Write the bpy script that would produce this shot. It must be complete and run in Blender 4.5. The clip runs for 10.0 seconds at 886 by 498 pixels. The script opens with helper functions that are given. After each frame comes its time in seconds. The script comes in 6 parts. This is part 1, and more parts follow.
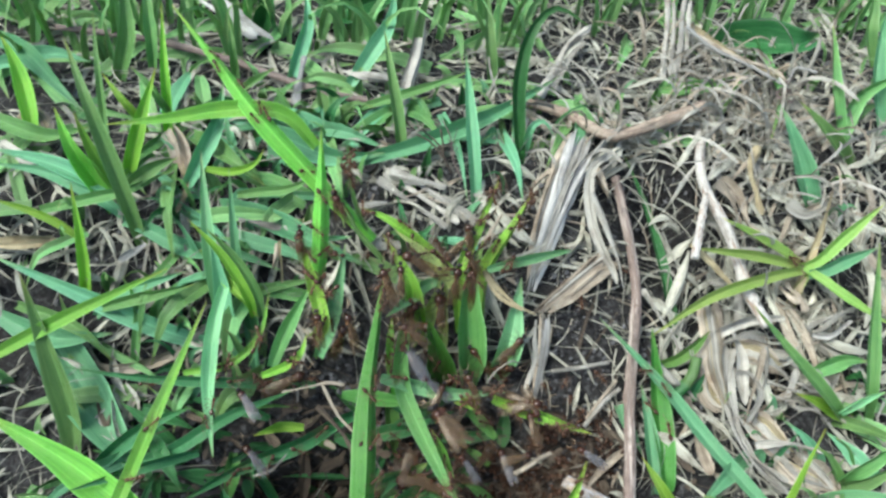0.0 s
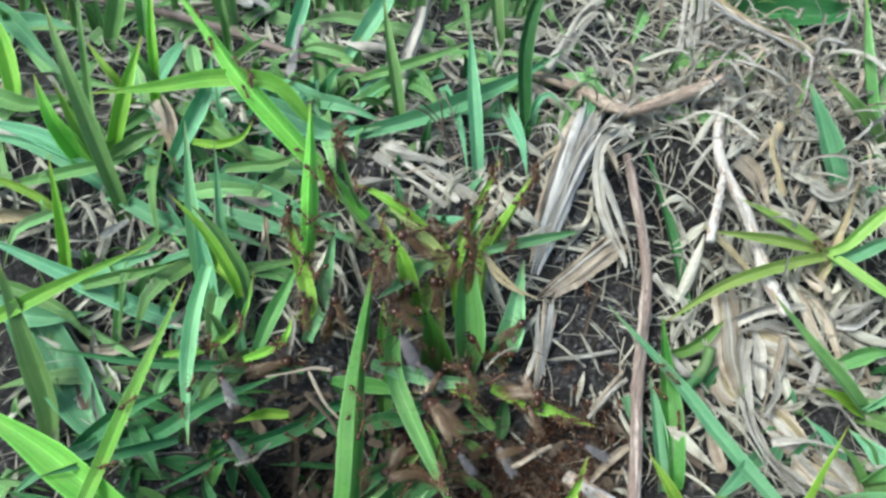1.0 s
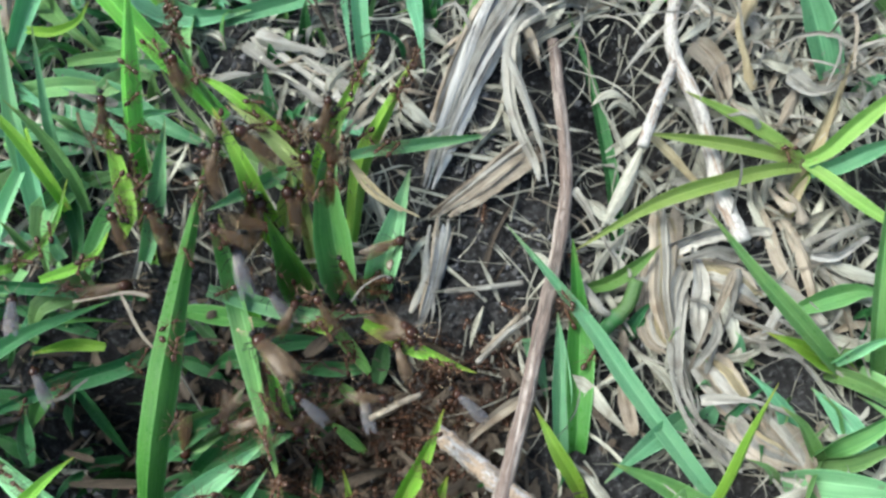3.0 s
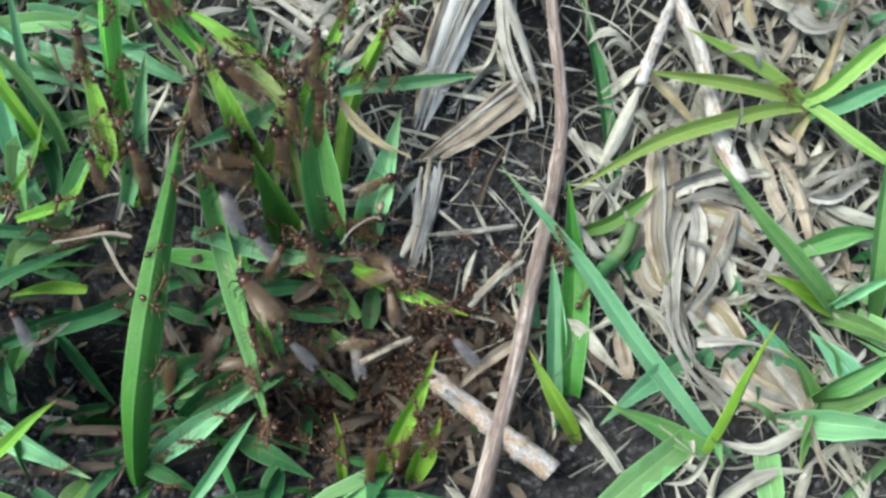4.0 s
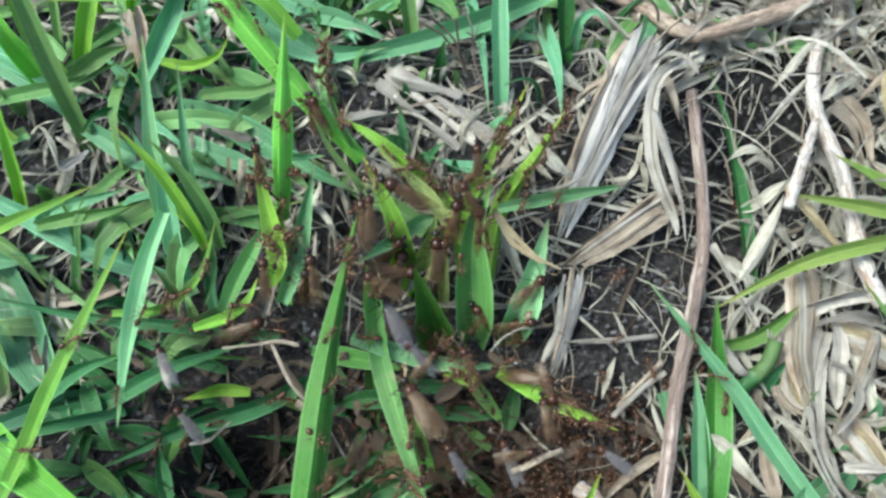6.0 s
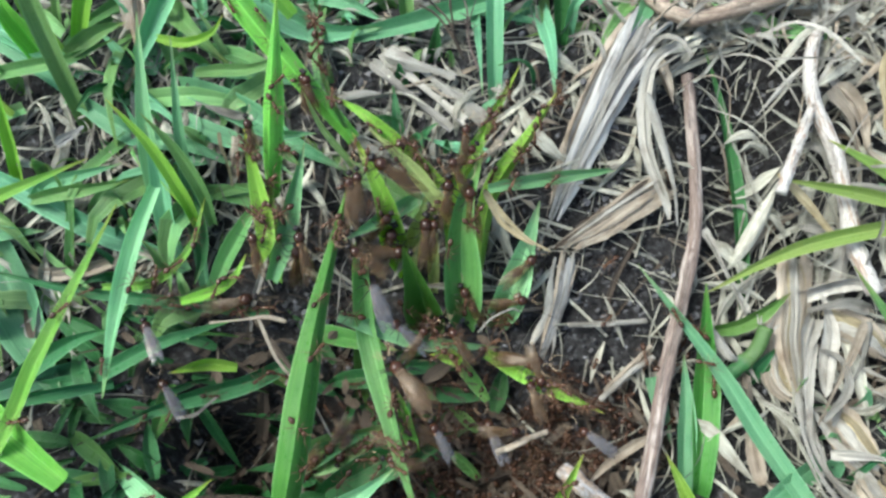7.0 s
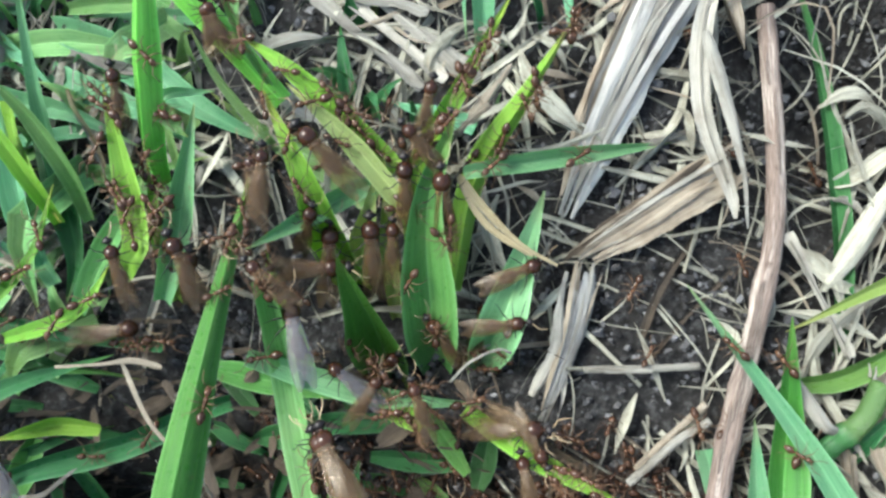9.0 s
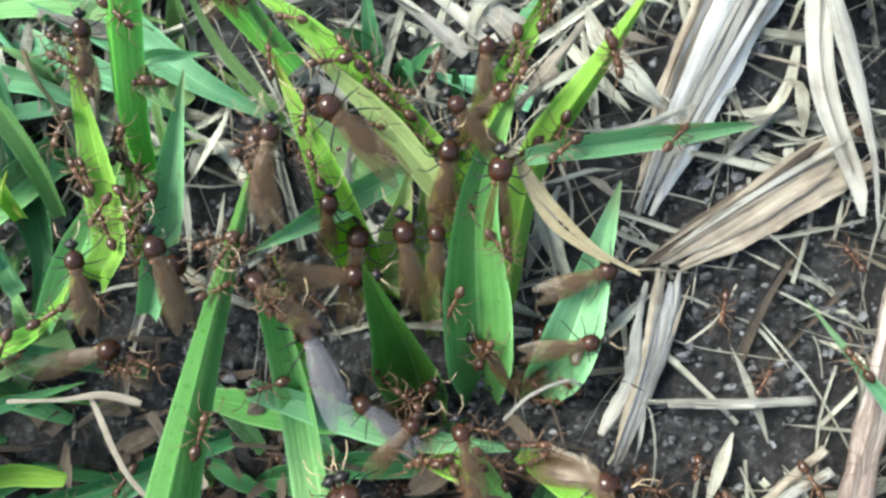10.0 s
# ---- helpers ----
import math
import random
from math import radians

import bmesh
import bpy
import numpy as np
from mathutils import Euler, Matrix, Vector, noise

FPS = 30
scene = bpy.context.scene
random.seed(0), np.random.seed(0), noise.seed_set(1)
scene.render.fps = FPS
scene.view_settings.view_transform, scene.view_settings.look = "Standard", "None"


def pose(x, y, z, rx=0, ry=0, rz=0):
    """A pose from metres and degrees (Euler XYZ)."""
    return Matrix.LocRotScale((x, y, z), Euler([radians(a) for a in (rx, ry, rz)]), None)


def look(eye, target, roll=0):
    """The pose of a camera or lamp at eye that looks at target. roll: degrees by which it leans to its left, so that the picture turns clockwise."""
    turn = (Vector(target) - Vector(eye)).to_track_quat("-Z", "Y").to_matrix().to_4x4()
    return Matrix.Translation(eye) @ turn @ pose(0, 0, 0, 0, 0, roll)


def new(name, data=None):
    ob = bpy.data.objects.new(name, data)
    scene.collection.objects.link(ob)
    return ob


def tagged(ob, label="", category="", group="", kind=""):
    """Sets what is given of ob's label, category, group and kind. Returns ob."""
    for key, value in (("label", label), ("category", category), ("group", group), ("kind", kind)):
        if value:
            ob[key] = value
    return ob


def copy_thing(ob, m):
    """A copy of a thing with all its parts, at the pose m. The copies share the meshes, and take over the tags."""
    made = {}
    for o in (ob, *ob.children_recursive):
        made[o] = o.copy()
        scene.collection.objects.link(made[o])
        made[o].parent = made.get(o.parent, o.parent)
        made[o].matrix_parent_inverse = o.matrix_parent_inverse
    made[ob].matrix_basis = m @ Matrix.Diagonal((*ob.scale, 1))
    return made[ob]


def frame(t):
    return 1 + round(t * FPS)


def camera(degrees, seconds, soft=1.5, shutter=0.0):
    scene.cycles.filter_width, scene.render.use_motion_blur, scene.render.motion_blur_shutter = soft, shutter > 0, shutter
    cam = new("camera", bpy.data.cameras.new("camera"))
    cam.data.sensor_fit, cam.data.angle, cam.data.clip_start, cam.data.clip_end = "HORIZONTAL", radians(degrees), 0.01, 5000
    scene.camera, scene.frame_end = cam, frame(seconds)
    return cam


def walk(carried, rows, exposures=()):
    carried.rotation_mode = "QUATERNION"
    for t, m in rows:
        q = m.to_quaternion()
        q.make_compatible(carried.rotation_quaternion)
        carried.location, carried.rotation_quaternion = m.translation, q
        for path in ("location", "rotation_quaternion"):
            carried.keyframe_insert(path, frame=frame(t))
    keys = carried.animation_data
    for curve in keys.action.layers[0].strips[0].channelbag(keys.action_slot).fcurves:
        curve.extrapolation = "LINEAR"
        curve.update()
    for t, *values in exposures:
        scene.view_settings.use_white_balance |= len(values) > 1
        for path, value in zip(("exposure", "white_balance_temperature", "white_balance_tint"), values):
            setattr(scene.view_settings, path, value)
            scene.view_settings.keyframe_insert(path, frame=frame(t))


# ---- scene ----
cam = camera(60.0, 10.0, soft=2.75)
PATH = [
    (0.0, look((-0.01703, -0.08881, 0.11224), (-0.00160, -0.02427, 0.03743), 7.51)),
    (0.5, look((-0.01741, -0.09068, 0.11086), (-0.00272, -0.02491, 0.03698), 7.27)),
    (1.0, look((-0.01235, -0.08547, 0.10654), (0.00025, -0.02195, 0.03035), 6.51)),
    (1.5, look((-0.00365, -0.08164, 0.10508), (0.00934, -0.01963, 0.02771), 7.88)),
    (2.0, look((0.00171, -0.08119, 0.09887), (0.01233, -0.02187, 0.01907), 5.97)),
    (2.2, look((0.00424, -0.08142, 0.09645), (0.01299, -0.02321, 0.01561), 4.84)),
    (3.3, look((0.02259, -0.07706, 0.08708), (0.02174, -0.01837, 0.00612), -2.48)),
    (3.5, look((0.02326, -0.07749, 0.08678), (0.02306, -0.01975, 0.00513), -2.33)),
    (4.0, look((0.01808, -0.07897, 0.08467), (0.02016, -0.02388, 0.00124), 0.05)),
    (4.5, look((0.00736, -0.07881, 0.08895), (0.00569, -0.02060, 0.00765), -2.36)),
    (5.0, look((0.00130, -0.07644, 0.09257), (0.00065, -0.01843, 0.01112), -0.83)),
    (5.5, look((0.00009, -0.07067, 0.09367), (0.00008, -0.01413, 0.01118), 0.03)),
    (5.7, look((0.00040, -0.06927, 0.09406), (0.00150, -0.01318, 0.01128), 1.03)),
    (7.0, look((0.00383, -0.07112, 0.09288), (0.00313, -0.01588, 0.00952), 0.62)),
    (7.5, look((0.00659, -0.06764, 0.08993), (0.00580, -0.01240, 0.00658), 0.67)),
    (8.0, look((0.00818, -0.05993, 0.08262), (0.00547, -0.00591, -0.00149), -0.95)),
    (8.5, look((0.00911, -0.05550, 0.07575), (0.00459, -0.00283, -0.00913), -2.33)),
    (9.0, look((0.01076, -0.05190, 0.06953), (0.00465, 0.00058, -0.01538), -3.90)),
    (9.5, look((0.01119, -0.04677, 0.06335), (0.00436, 0.00344, -0.02286), -4.48)),
    (10.0, look((0.00693, -0.04455, 0.05873), (-0.00025, 0.00725, -0.02651), -4.76)),
]
walk(cam, PATH, exposures=((0.0, 1.18, 6200, 3), (8.0, 1.34, 6250, 4), (10.0, 1.8, 6300, 2)))

# ---- soft daylight under an open, overcast sky ----
SUN_EL, SUN_AZ = 58.0, 262.0
world = bpy.data.worlds.new("sky")
scene.world = world
world.use_nodes = True
wn = world.node_tree.nodes
sky = wn.new("ShaderNodeTexSky")
sky.sky_type = "NISHITA"
sky.sun_disc = False
sky.sun_elevation, sky.sun_rotation = radians(SUN_EL), radians(SUN_AZ)
sky.air_density, sky.dust_density, sky.ozone_density = 1.0, 4.0, 1.0
wn["Background"].inputs["Strength"].default_value = 0.125
world.node_tree.links.new(sky.outputs["Color"], wn["Background"].inputs["Color"])

sun = new("sun", bpy.data.lights.new("sun", "SUN"))
sun.data.energy, sun.data.angle, sun.data.color = 2.15, radians(26), (1.0, 0.97, 0.92)
_el, _az = radians(SUN_EL), radians(SUN_AZ)
sun.matrix_world = look((math.sin(_az) * math.cos(_el), math.cos(_az) * math.cos(_el), math.sin(_el)), (0, 0, 0))

MM = 0.001


def ground_z(x, y):
    """Height of the soil in mm at a place in mm: a low bank that rises behind the nest."""
    s = min(1.0, max(0.0, (y + 35) / 50))
    return 20 * s * s * (3 - 2 * s) + 0.06 * min(80.0, max(-60.0, x))


def soil_z(x, y):
    """The soil with the nest mouth dug into it and the hollow beside the twigs."""
    z = ground_z(x, y)
    mouth = math.hypot((x - 3) / 21, (y + 42) / 12)
    hollow = math.hypot((x - 44) / 9, (y + 1) / 9)
    gap = math.hypot((x + 9) / 8, (y + 15) / 7)
    cave = math.hypot((x + 19) / 12, (y + 36) / 8)
    return z - 14.0 * math.exp(-cave**4) - 11.0 * math.exp(-mouth * mouth) - 11.0 * math.exp(-hollow * hollow) - 4.0 * math.exp(-gap * gap)


# ---- materials ----
def material(name, rough=0.6):
    m = bpy.data.materials.new(name)
    m.use_nodes = True
    bsdf = m.node_tree.nodes["Principled BSDF"]
    bsdf.inputs["Roughness"].default_value = rough
    return m, m.node_tree.nodes, m.node_tree.links, bsdf


def ramp(nodes, links, source, stops):
    r = nodes.new("ShaderNodeValToRGB")
    while len(r.color_ramp.elements) < len(stops):
        r.color_ramp.elements.new(0.5)
    for e, (pos, col) in zip(r.color_ramp.elements, stops):
        e.position, e.color = pos, (*col, 1)
    links.new(source, r.inputs["Fac"])
    return r.outputs["Color"]


def noise_tex(nodes, links, vector, scale, detail=3.0, rough=0.55):
    n = nodes.new("ShaderNodeTexNoise")
    n.inputs["Scale"].default_value, n.inputs["Detail"].default_value, n.inputs["Roughness"].default_value = scale, detail, rough
    if vector is not None:
        links.new(vector, n.inputs["Vector"])
    return n.outputs["Fac"]


def mapped(nodes, links, vector, scale):
    m = nodes.new("ShaderNodeMapping")
    m.inputs["Scale"].default_value = scale
    links.new(vector, m.inputs["Vector"])
    return m.outputs["Vector"]


def mixed(nodes, links, fac, a, b, how="MIX"):
    m = nodes.new("ShaderNodeMix")
    m.data_type, m.blend_type = "RGBA", how
    for socket, value in ((m.inputs[0], fac), (m.inputs[6], a), (m.inputs[7], b)):
        if isinstance(value, (int, float)):
            socket.default_value = value
        elif isinstance(value, tuple):
            socket.default_value = (*value, 1)
        else:
            links.new(value, socket)
    return m.outputs[2]


def bumped(nodes, links, bsdf, height, strength, distance):
    b = nodes.new("ShaderNodeBump")
    b.inputs["Strength"].default_value, b.inputs["Distance"].default_value = strength, distance
    links.new(height, b.inputs["Height"])
    links.new(b.outputs["Normal"], bsdf.inputs["Normal"])


def leaf_material(name, dark, light, tip, rough=0.34, passing=0.38, island=False):
    """Grass leaf: veins run along it, a pale midrib, blotches, a yellowing tip; some light passes through."""
    m, n, l, bsdf = material(name, rough)
    uv = n.new("ShaderNodeTexCoord").outputs["UV"]
    sep = n.new("ShaderNodeSeparateXYZ")
    l.new(uv, sep.inputs[0])
    if island:
        rnd = n.new("ShaderNodeNewGeometry").outputs["Random Per Island"]
    else:
        rnd = n.new("ShaderNodeObjectInfo").outputs["Random"]
    veins = noise_tex(n, l, mapped(n, l, uv, (0.7, 15, 1)), 1.0, 6, 0.7)
    geo = n.new("ShaderNodeNewGeometry").outputs["Position"]
    blot = noise_tex(n, l, geo, 260, 4)
    fine = noise_tex(n, l, geo, 1900, 3)
    col = ramp(n, l, veins, [(0.33, dark), (0.62, light)])
    col = mixed(n, l, ramp(n, l, blot, [(0.35, (0, 0, 0)), (0.75, (0.55, 0.55, 0.55))]), col, tuple(0.75 * a + 0.25 * b for a, b in zip(light, tip)))
    rib = n.new("ShaderNodeMath")
    rib.operation = "PINGPONG"
    rib.inputs[1].default_value = 0.5
    l.new(sep.outputs["Y"], rib.inputs[0])
    ribs = ramp(n, l, rib.outputs[0], [(0.0, (0.6, 0.6, 0.6)), (0.07, (0, 0, 0)), (0.465, (0, 0, 0)), (0.5, (0.28, 0.28, 0.28))])
    col = mixed(n, l, ribs, col, tuple(min(1, 1.4 * c + 0.13) for c in light))
    scar = noise_tex(n, l, mapped(n, l, uv, (7, 60, 1)), 1.0, 3, 0.7)
    col = mixed(n, l, ramp(n, l, scar, [(0.64, (0, 0, 0)), (0.74, (0.4, 0.4, 0.4))]), col, tuple(min(1, 1.3 * c + 0.1) for c in light))
    spots = noise_tex(n, l, geo, 650, 2, 0.5)
    col = mixed(n, l, ramp(n, l, spots, [(0.72, (0, 0, 0)), (0.78, (0.35, 0.35, 0.35))]), col, (0.16, 0.12, 0.05))
    tips = ramp(n, l, sep.outputs["X"], [(0.84, (0, 0, 0)), (1.0, (0.75, 0.75, 0.75))])
    col = mixed(n, l, tips, col, tip)
    hue = n.new("ShaderNodeHueSaturation")
    vr = n.new("ShaderNodeMapRange")
    vr.inputs["To Min"].default_value, vr.inputs["To Max"].default_value = 0.82, 1.25
    hr = n.new("ShaderNodeMapRange")
    hr.inputs["To Min"].default_value, hr.inputs["To Max"].default_value = 0.485, 0.515
    l.new(rnd, vr.inputs["Value"])
    l.new(rnd, hr.inputs["Value"])
    l.new(vr.outputs[0], hue.inputs["Value"])
    l.new(hr.outputs[0], hue.inputs["Hue"])
    l.new(col, hue.inputs["Color"])
    l.new(hue.outputs[0], bsdf.inputs["Base Color"])
    l.new(ramp(n, l, fine, [(0.3, (rough - 0.1,) * 3), (0.8, (rough + 0.15,) * 3)]), bsdf.inputs["Roughness"])
    h = mixed(n, l, 0.3, veins, fine)
    bumped(n, l, bsdf, h, 0.8, 0.0004)
    tr = n.new("ShaderNodeBsdfTranslucent")
    l.new(mixed(n, l, 1.0, hue.outputs[0], (1.2, 1.12, 0.6), "MULTIPLY"), tr.inputs["Color"])
    mx = n.new("ShaderNodeMixShader")
    mx.inputs[0].default_value = passing
    l.new(bsdf.outputs[0], mx.inputs[1])
    l.new(tr.outputs[0], mx.inputs[2])
    l.new(mx.outputs[0], n["Material Output"].inputs["Surface"])
    return m


LEAF = {
    "green": leaf_material("green_leaf", (0.055, 0.175, 0.05), (0.18, 0.385, 0.125), (0.32, 0.39, 0.11)),
    "fresh": leaf_material("fresh_green_leaf", (0.085, 0.29, 0.04), (0.235, 0.56, 0.09), (0.44, 0.47, 0.12), passing=0.44),
    "lime": leaf_material("lime_leaf", (0.12, 0.33, 0.032), (0.29, 0.56, 0.075), (0.48, 0.46, 0.11), passing=0.44),
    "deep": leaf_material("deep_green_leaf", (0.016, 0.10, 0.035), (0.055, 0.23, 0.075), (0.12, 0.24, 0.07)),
    "blue": leaf_material("grey_green_leaf", (0.06, 0.225, 0.115), (0.18, 0.46, 0.25), (0.30, 0.42, 0.2)),
    "sea": leaf_material("sea_green_leaf", (0.12, 0.34, 0.16), (0.28, 0.58, 0.31), (0.42, 0.55, 0.28), passing=0.42),
    "rich": leaf_material("rich_green_leaf", (0.026, 0.125, 0.02), (0.085, 0.285, 0.044), (0.18, 0.34, 0.07), passing=0.4),
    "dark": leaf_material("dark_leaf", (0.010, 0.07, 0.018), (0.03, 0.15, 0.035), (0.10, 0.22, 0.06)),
    "mid": leaf_material("middle_green_leaf", (0.04, 0.15, 0.036), (0.135, 0.33, 0.09), (0.28, 0.38, 0.10)),
    "whey": leaf_material("pale_leaf_sheath", (0.24, 0.38, 0.12), (0.46, 0.57, 0.24), (0.5, 0.5, 0.2), passing=0.4),
    "wan": leaf_material("pale_yellow_green_leaf", (0.15, 0.32, 0.06), (0.33, 0.53, 0.14), (0.5, 0.5, 0.22), passing=0.42),
    "olive": leaf_material("olive_leaf", (0.055, 0.18, 0.035), (0.13, 0.33, 0.07), (0.22, 0.16, 0.06)),
}


def straw_material(name, dark, light, rough=0.7, island=False):
    m, n, l, bsdf = material(name, rough)
    uv = n.new("ShaderNodeTexCoord").outputs["UV"]
    geo = n.new("ShaderNodeNewGeometry").outputs["Position"]
    fibre = noise_tex(n, l, mapped(n, l, uv, (2.0, 17, 1)), 1.0, 5)
    blot = noise_tex(n, l, geo, 300, 4)
    thread = noise_tex(n, l, mapped(n, l, uv, (5.0, 58, 1)), 1.0, 3, 0.6)
    col = ramp(n, l, fibre, [(0.22, dark), (0.62, light)])
    col = mixed(n, l, 0.8, col, ramp(n, l, thread, [(0.32, (0.68, 0.66, 0.62)), (0.6, (1.06, 1.06, 1.06))]), "MULTIPLY")
    col = mixed(n, l, ramp(n, l, blot, [(0.48, (0, 0, 0)), (0.72, (0.7, 0.7, 0.7))]), col, tuple(0.6 * c * k for c, k in zip(dark, (1.05, 0.95, 0.85))))
    hue = n.new("ShaderNodeHueSaturation")
    if island:
        rnd = n.new("ShaderNodeNewGeometry").outputs["Random Per Island"]
    else:
        rnd = n.new("ShaderNodeObjectInfo").outputs["Random"]
    vr = n.new("ShaderNodeMapRange")
    vr.inputs["To Min"].default_value, vr.inputs["To Max"].default_value = 0.55, 1.15
    l.new(rnd, vr.inputs["Value"])
    l.new(vr.outputs[0], hue.inputs["Value"])
    l.new(col, hue.inputs["Color"])
    l.new(hue.outputs[0], bsdf.inputs["Base Color"])
    bumped(n, l, bsdf, mixed(n, l, 0.5, fibre, thread), 0.9, 0.0004)
    return m


STRAW = {
    "pale": straw_material("bleached_straw", (0.25, 0.235, 0.195), (0.56, 0.56, 0.505)),
    "tan": straw_material("tan_straw", (0.25, 0.195, 0.135), (0.57, 0.515, 0.415)),
    "straw": straw_material("yellow_straw", (0.33, 0.26, 0.13), (0.62, 0.55, 0.35)),
    "grey": straw_material("grey_straw", (0.29, 0.295, 0.285), (0.59, 0.60, 0.575)),
    "bronze": straw_material("bronze_leaf_rim", (0.13, 0.09, 0.045), (0.30, 0.21, 0.11)),
    "brown": straw_material("brown_dead_leaf", (0.035, 0.028, 0.02), (0.14, 0.108, 0.076)),
}
LEAF["straw"] = STRAW["straw"]
LOOSE_STRAW = straw_material("loose_straw", (0.22, 0.20, 0.145), (0.68, 0.70, 0.595), island=True)
LOOSE_LEAF = leaf_material("loose_leaf", (0.095, 0.26, 0.09), (0.265, 0.51, 0.20), (0.34, 0.42, 0.16), island=True)


def bark_material(name, core, skin, patch):
    m, n, l, bsdf = material(name, 0.75)
    uv = n.new("ShaderNodeTexCoord").outputs["UV"]
    geo = n.new("ShaderNodeNewGeometry").outputs["Position"]
    flake = noise_tex(n, l, mapped(n, l, uv, (1.5, 8, 1)), 1.0, 5, 0.6)
    grain = noise_tex(n, l, mapped(n, l, uv, (11, 30, 1)), 1.0, 5, 0.65)
    spots = noise_tex(n, l, geo, 700, 4)
    col = mixed(n, l, ramp(n, l, flake, [(patch - 0.06, (0, 0, 0)), (patch + 0.06, (1, 1, 1))]), core, skin)
    col = mixed(n, l, 0.75, col, ramp(n, l, grain, [(0.34, (0.3, 0.28, 0.27)), (0.6, (1.1, 1.1, 1.1))]), "MULTIPLY")
    col = mixed(n, l, ramp(n, l, spots, [(0.6, (0, 0, 0)), (0.72, (0.8, 0.8, 0.8))]), col, (0.09, 0.06, 0.045))
    l.new(col, bsdf.inputs["Base Color"])
    bumped(n, l, bsdf, mixed(n, l, 0.5, flake, grain), 0.9, 0.0005)
    return m


BARK = {
    "weathered": bark_material("weathered_bark", (0.34, 0.26, 0.185), (0.40, 0.395, 0.385), 0.5),
    "brown": bark_material("brown_bark", (0.44, 0.39, 0.345), (0.205, 0.158, 0.132), 0.44),
    "pale_bark": bark_material("pale_bark", (0.33, 0.24, 0.18), (0.52, 0.51, 0.47), 0.42),
    "tan_bark": bark_material("tan_bark", (0.38, 0.32, 0.25), (0.25, 0.19, 0.145), 0.5),
    "grey_bark": bark_material("grey_bark", (0.24, 0.2, 0.175), (0.15, 0.115, 0.1), 0.5),
}


def soil_material():
    m, n, l, bsdf = material("dark_soil", 0.85)
    geo = n.new("ShaderNodeNewGeometry").outputs["Position"]
    grain = noise_tex(n, l, geo, 1100, 6, 0.72)
    clod = noise_tex(n, l, geo, 330, 5, 0.6)
    patch = noise_tex(n, l, geo, 70, 4)
    col = ramp(n, l, grain, [(0.34, (0.005, 0.005, 0.0055)), (0.5, (0.022, 0.022, 0.023)), (0.62, (0.085, 0.087, 0.09)), (0.76, (0.27, 0.275, 0.285))])
    col = mixed(n, l, 0.8, col, ramp(n, l, clod, [(0.35, (0.25, 0.25, 0.25)), (0.65, (1.3, 1.3, 1.3))]), "MULTIPLY")
    col = mixed(n, l, ramp(n, l, patch, [(0.5, (0, 0, 0)), (0.75, (0.5, 0.5, 0.5))]), col, (0.02, 0.015, 0.011))
    reach = n.new("ShaderNodeVectorMath")
    reach.operation = "LENGTH"
    l.new(geo, reach.inputs[0])
    lawn = ramp(n, l, noise_tex(n, l, geo, 60, 6, 0.7), [(0.35, (0.03, 0.08, 0.02)), (0.65, (0.11, 0.22, 0.06))])
    col = mixed(n, l, ramp(n, l, reach.outputs["Value"], [(0.35, (0, 0, 0)), (0.6, (1, 1, 1))]), col, lawn)
    l.new(col, bsdf.inputs["Base Color"])
    bumped(n, l, bsdf, mixed(n, l, 0.5, grain, clod), 1.0, 0.003)
    return m


SOIL = soil_material()


def crumb_material():
    m, n, l, bsdf = material("soil_crumb", 0.85)
    rnd = n.new("ShaderNodeNewGeometry").outputs["Random Per Island"]
    geo = n.new("ShaderNodeNewGeometry").outputs["Position"]
    col = ramp(n, l, rnd, [(0.0, (0.012, 0.012, 0.013)), (0.5, (0.05, 0.05, 0.052)), (0.85, (0.11, 0.113, 0.12)), (1.0, (0.17, 0.175, 0.185))])
    grain = noise_tex(n, l, geo, 2500, 4)
    col = mixed(n, l, 0.6, col, ramp(n, l, grain, [(0.3, (0.4, 0.4, 0.4)), (0.7, (1.2, 1.2, 1.2))]), "MULTIPLY")
    l.new(col, bsdf.inputs["Base Color"])
    bumped(n, l, bsdf, grain, 0.8, 0.0004)
    return m


CRUMB = crumb_material()


def shell_material(name, dark, light, rough=0.2):
    """Glossy insect shell with a darker mottling."""
    m, n, l, bsdf = material(name, rough)
    bsdf.inputs["Specular IOR Level"].default_value = 0.3
    ob = n.new("ShaderNodeTexCoord").outputs["Object"]
    rnd = n.new("ShaderNodeObjectInfo").outputs["Random"]
    blot = noise_tex(n, l, ob, 2200, 3)
    col = ramp(n, l, blot, [(0.3, dark), (0.7, light)])
    hue = n.new("ShaderNodeHueSaturation")
    vr = n.new("ShaderNodeMapRange")
    vr.inputs["To Min"].default_value, vr.inputs["To Max"].default_value = 0.7, 1.25
    l.new(rnd, vr.inputs["Value"])
    l.new(vr.outputs[0], hue.inputs["Value"])
    l.new(col, hue.inputs["Color"])
    l.new(hue.outputs[0], bsdf.inputs["Base Color"])
    bumped(n, l, bsdf, noise_tex(n, l, ob, 9000, 2), 0.15, 0.00005)
    return m


